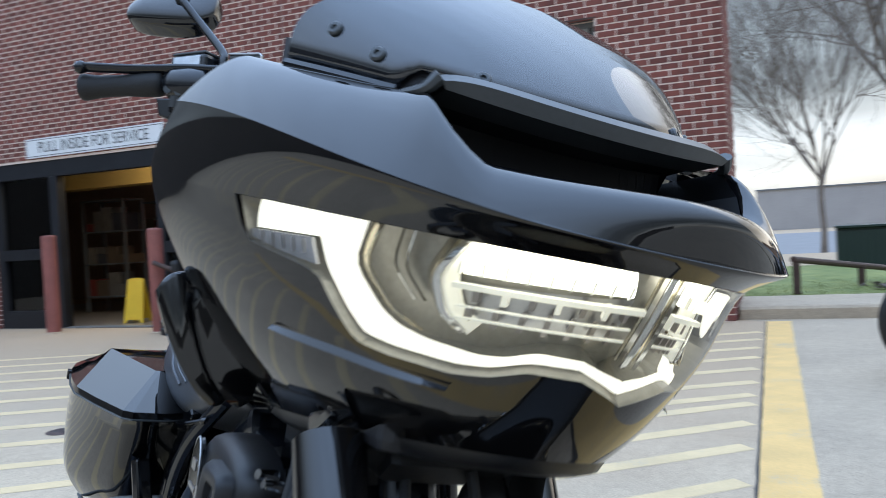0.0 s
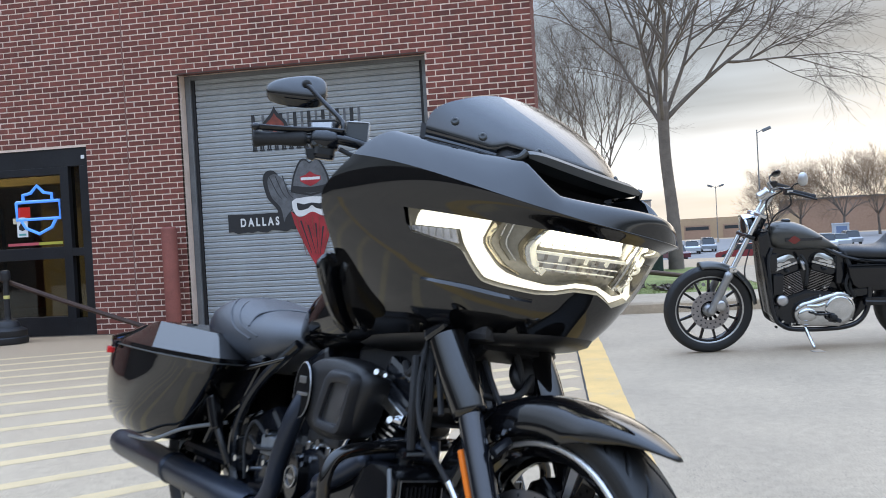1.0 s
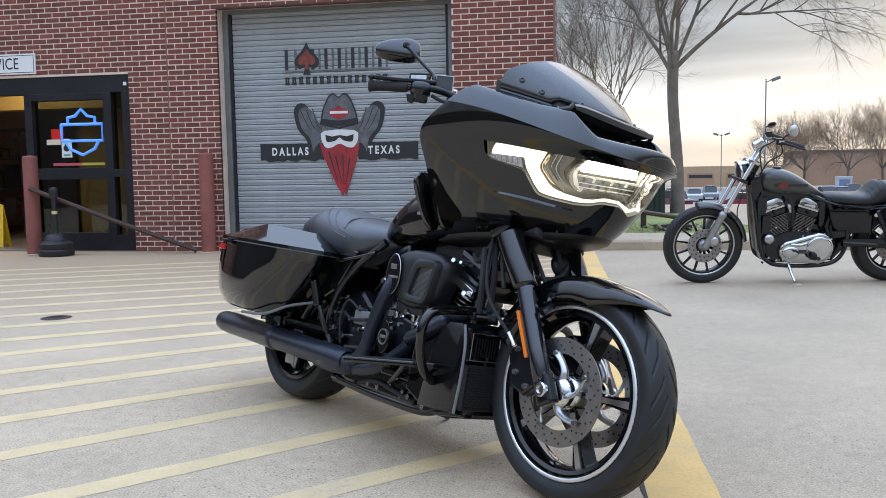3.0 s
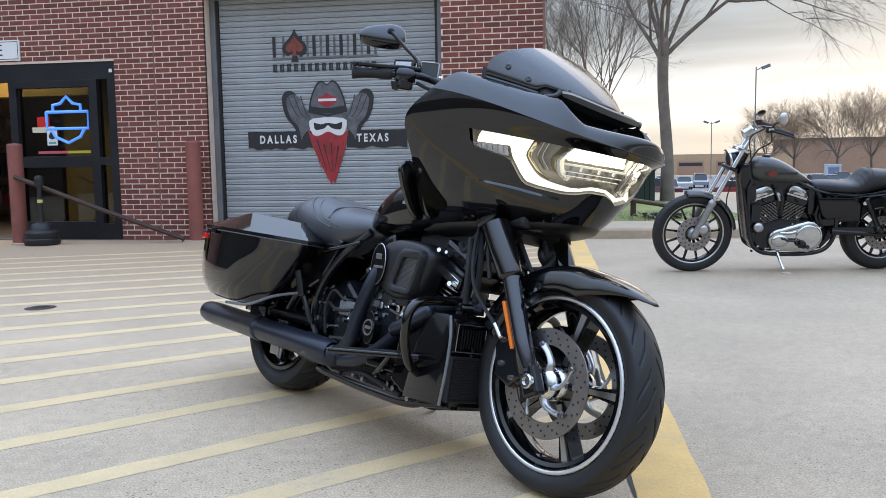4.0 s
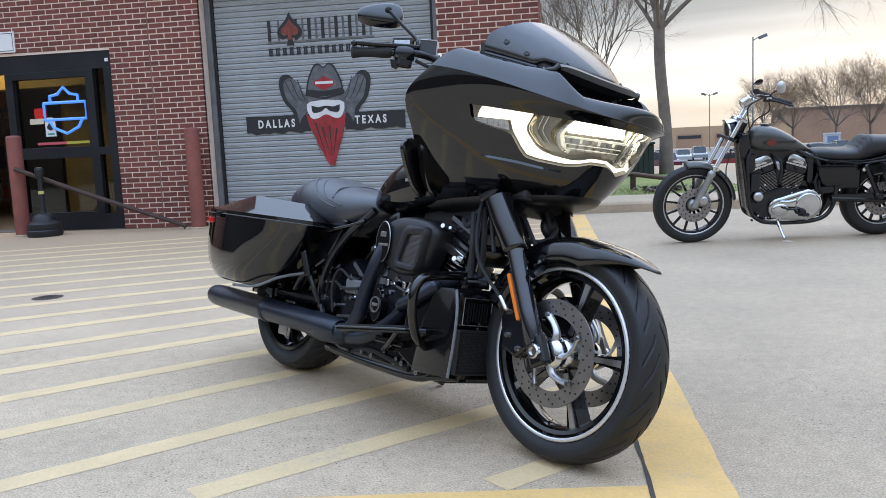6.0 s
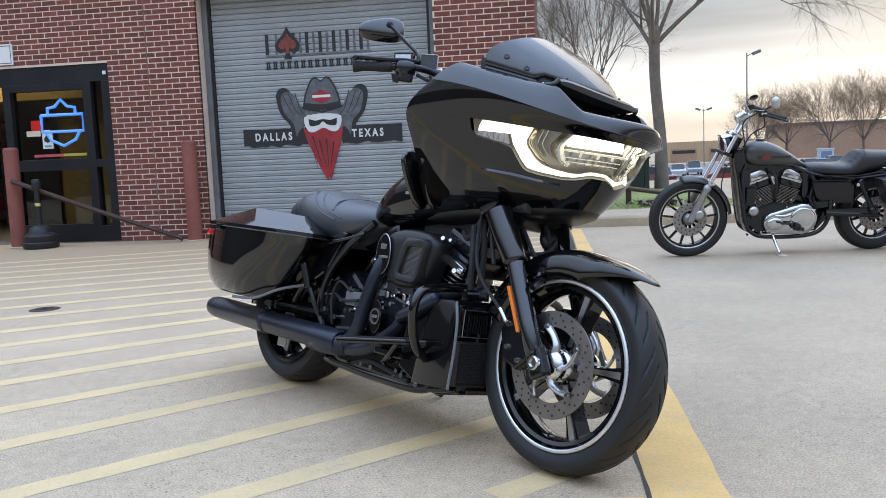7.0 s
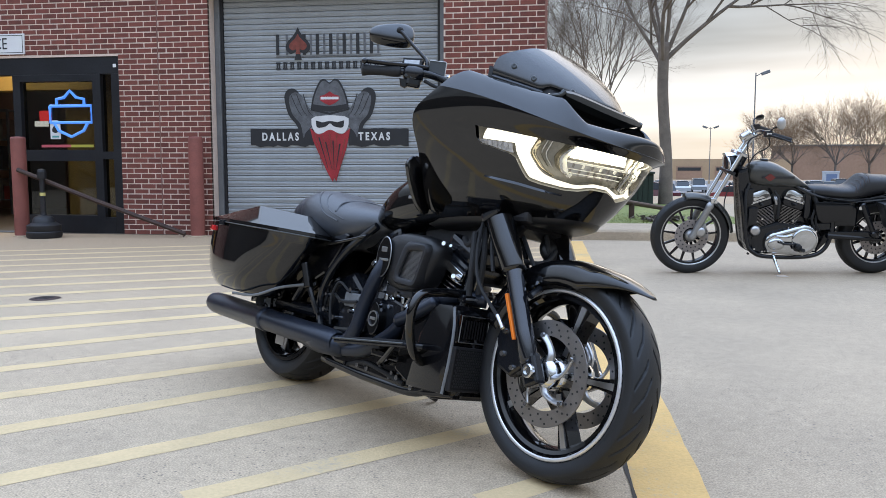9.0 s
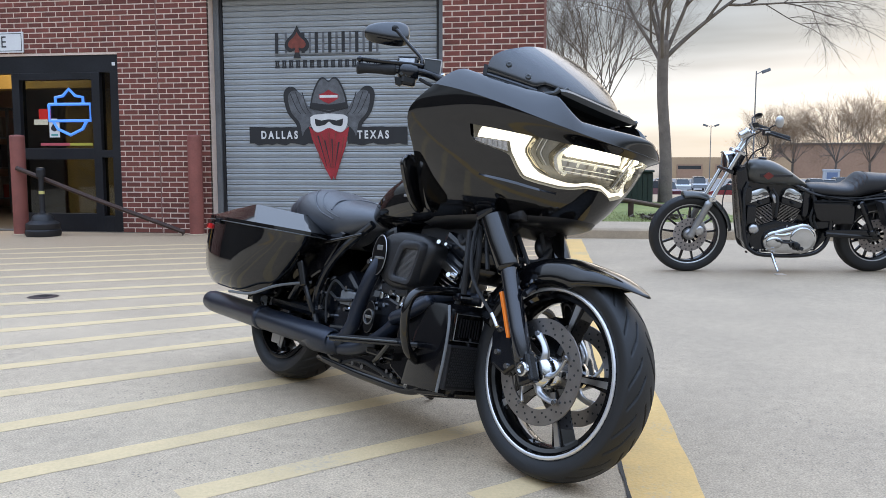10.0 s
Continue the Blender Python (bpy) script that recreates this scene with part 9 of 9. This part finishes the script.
    part("battery_box", box((0.20, -0.10, 0.43), (0.51, 0.10, 0.66), 0.02), SATIN, b)
    part("cover_bolt", rod((0.215, 0.13, 0.60), (0.215, 0.165, 0.60), 0.016, n=14), CHROME, b)
    rows = []
    for i in range(29):
        a = radians(15 + 150 * i / 28)
        rows.append([Vector(((0.372 - 0.04 * abs(u) ** 3) * math.cos(a), 0.098 * u, 0.345 + (0.372 - 0.04 * abs(u) ** 3) * math.sin(a))) for u in (k / 5 - 1 for k in range(11))])
    part("rear_fender", grid_surface(rows, thick=0.004), GLOSS_DARK, b, "black rear mudguard", True)
    for s in (-1, 1):
        g = part("saddlebag", prism([(0.10, 0.66), (-0.42, 0.67), (-0.50, 0.60), (-0.46, 0.36), (-0.36, 0.31), (-0.10, 0.36), (0.02, 0.45)], -0.075, 0.075, Matrix.Translation((0, s * 0.235, 0)) @ SIDE, 0.025), SEAT_BLACK, b, "black leather saddlebag")
        part("strap", box((-0.20, s * 0.235 - 0.079, 0.40), (-0.17, s * 0.235 + 0.079, 0.655), 0.003), SATIN, g)
    part("belt_guard", box((0.02, 0.125, 0.33), (0.46, 0.140, 0.395), 0.010), SATIN, b)
    st = part("side_stand", tube([(0.90, 0.11, 0.185), (0.885, 0.16, 0.12), (0.872, 0.225, 0.050)], [0.018, 0.013, 0.012], 12), CHROME, b, "chrome side stand", True)
    part("stand_foot", prism([(0.815, -0.285), (0.900, -0.285), (0.905, -0.225), (0.83, -0.215)], 0.027, 0.037, Matrix.Scale(-1, 4, (0, 1, 0)), 0.003), ALLOY, st)
    part("stand_spring", rod((0.905, 0.125, 0.175), (0.885, 0.175, 0.105), 0.007, n=8), SATIN, st)
    rng = random.Random(77)
    for k in range(26):
        x, z = rng.uniform(0.46, 1.12), rng.uniform(0.19, 0.24) if k % 2 else rng.uniform(0.42, 0.50)
        part("bolt", rod((x, 0.098, z), (x, 0.115, z), rng.uniform(0.005, 0.010), n=8), CHROME if k % 3 else SATIN, b)


second_motorcycle()

# ---- bricks of the front wall, last ----


def brick_mesh(name, length, rng=None):
    """A brick with chamfered front edges, its face at y = 0."""
    l, h, c, dp = length / 2, (BRICK_H - JOINT) / 2, 0.004, 0.05
    vs = [(-l, c, -h), (l, c, -h), (l, c, h), (-l, c, h), (-l + c, 0, -h + c), (l - c, 0, -h + c), (l - c, 0, h - c), (-l + c, 0, h - c),
          (-l, dp, -h), (l, dp, -h), (l, dp, h), (-l, dp, h)]
    fs = [(4, 5, 6, 7), (0, 1, 5, 4), (1, 2, 6, 5), (2, 3, 7, 6), (3, 0, 4, 7), (8, 9, 1, 0), (9, 10, 2, 1), (10, 11, 3, 2), (11, 8, 0, 3)]
    return vs, fs


def lay_bricks():
    holes = [(DOOR_L, DOOR_R, 0.0, DOOR_TOP), (ROLL_L, ROLL_R, 0.0, ROLL_TOP)]
    rng = random.Random(7)
    unit = BRICK_L - JOINT
    vs, fs = brick_mesh("brick", unit)
    shared = bpy.data.meshes.new("brick")
    shared.from_pydata(vs, [], fs)
    shared.materials.append(BRICK)
    V, F, single = [], [], 0
    for row in range(int(WALL_TOP / BRICK_H)):
        z0 = row * BRICK_H + JOINT / 2
        zc = z0 + (BRICK_H - JOINT) / 2
        x = CORNER_X - (BRICK_L if row % 2 else BRICK_L / 2)
        spans = []
        first = (CORNER_X - (BRICK_L if row % 2 else BRICK_L / 2), CORNER_X)
        spans.append(first)
        while x > WALL_L:
            spans.append((x - BRICK_L, x))
            x -= BRICK_L
        for a, b in spans:
            a, b = a + JOINT / 2, b - JOINT / 2
            if abs(b - (CORNER_X - JOINT / 2)) < 1e-6:
                b = CORNER_X
            cut = [(a, b)]
            for hl, hr, lo, hi in holes:
                if zc < hi:
                    nxt = []
                    for p, q in cut:
                        if q <= hl or p >= hr:
                            nxt.append((p, q))
                        else:
                            if p < hl:
                                nxt.append((p, hl))
                            if q > hr:
                                nxt.append((hr, q))
                    cut = nxt
            for p, q in cut:
                if q - p < 0.025:
                    continue
                proud = rng.uniform(-0.0015, 0.0015)
                c = (p + q) / 2
                whole = abs((q - p) - unit) < 1e-6
                if whole and single < 300 and DOOR_R < c < ROLL_L:
                    ob = new("brick", shared)
                    ob.parent = WALL
                    ob.location = (c, WALL_Y + proud, zc)
                    single += 1
                else:
                    bv, bf = brick_mesh("b", q - p)
                    n = len(V)
                    V += [(v[0] + c, v[1] + WALL_Y + proud, v[2] + zc) for v in bv]
                    F += [tuple(i + n for i in f) for f in bf]
    me = bpy.data.meshes.new("bricks")
    me.from_pydata(V, [], F)
    me.materials.append(BRICK)
    ob = new("bricks", me)
    ob.parent = WALL
    ob["kind"] = "stuff"


lay_bricks()
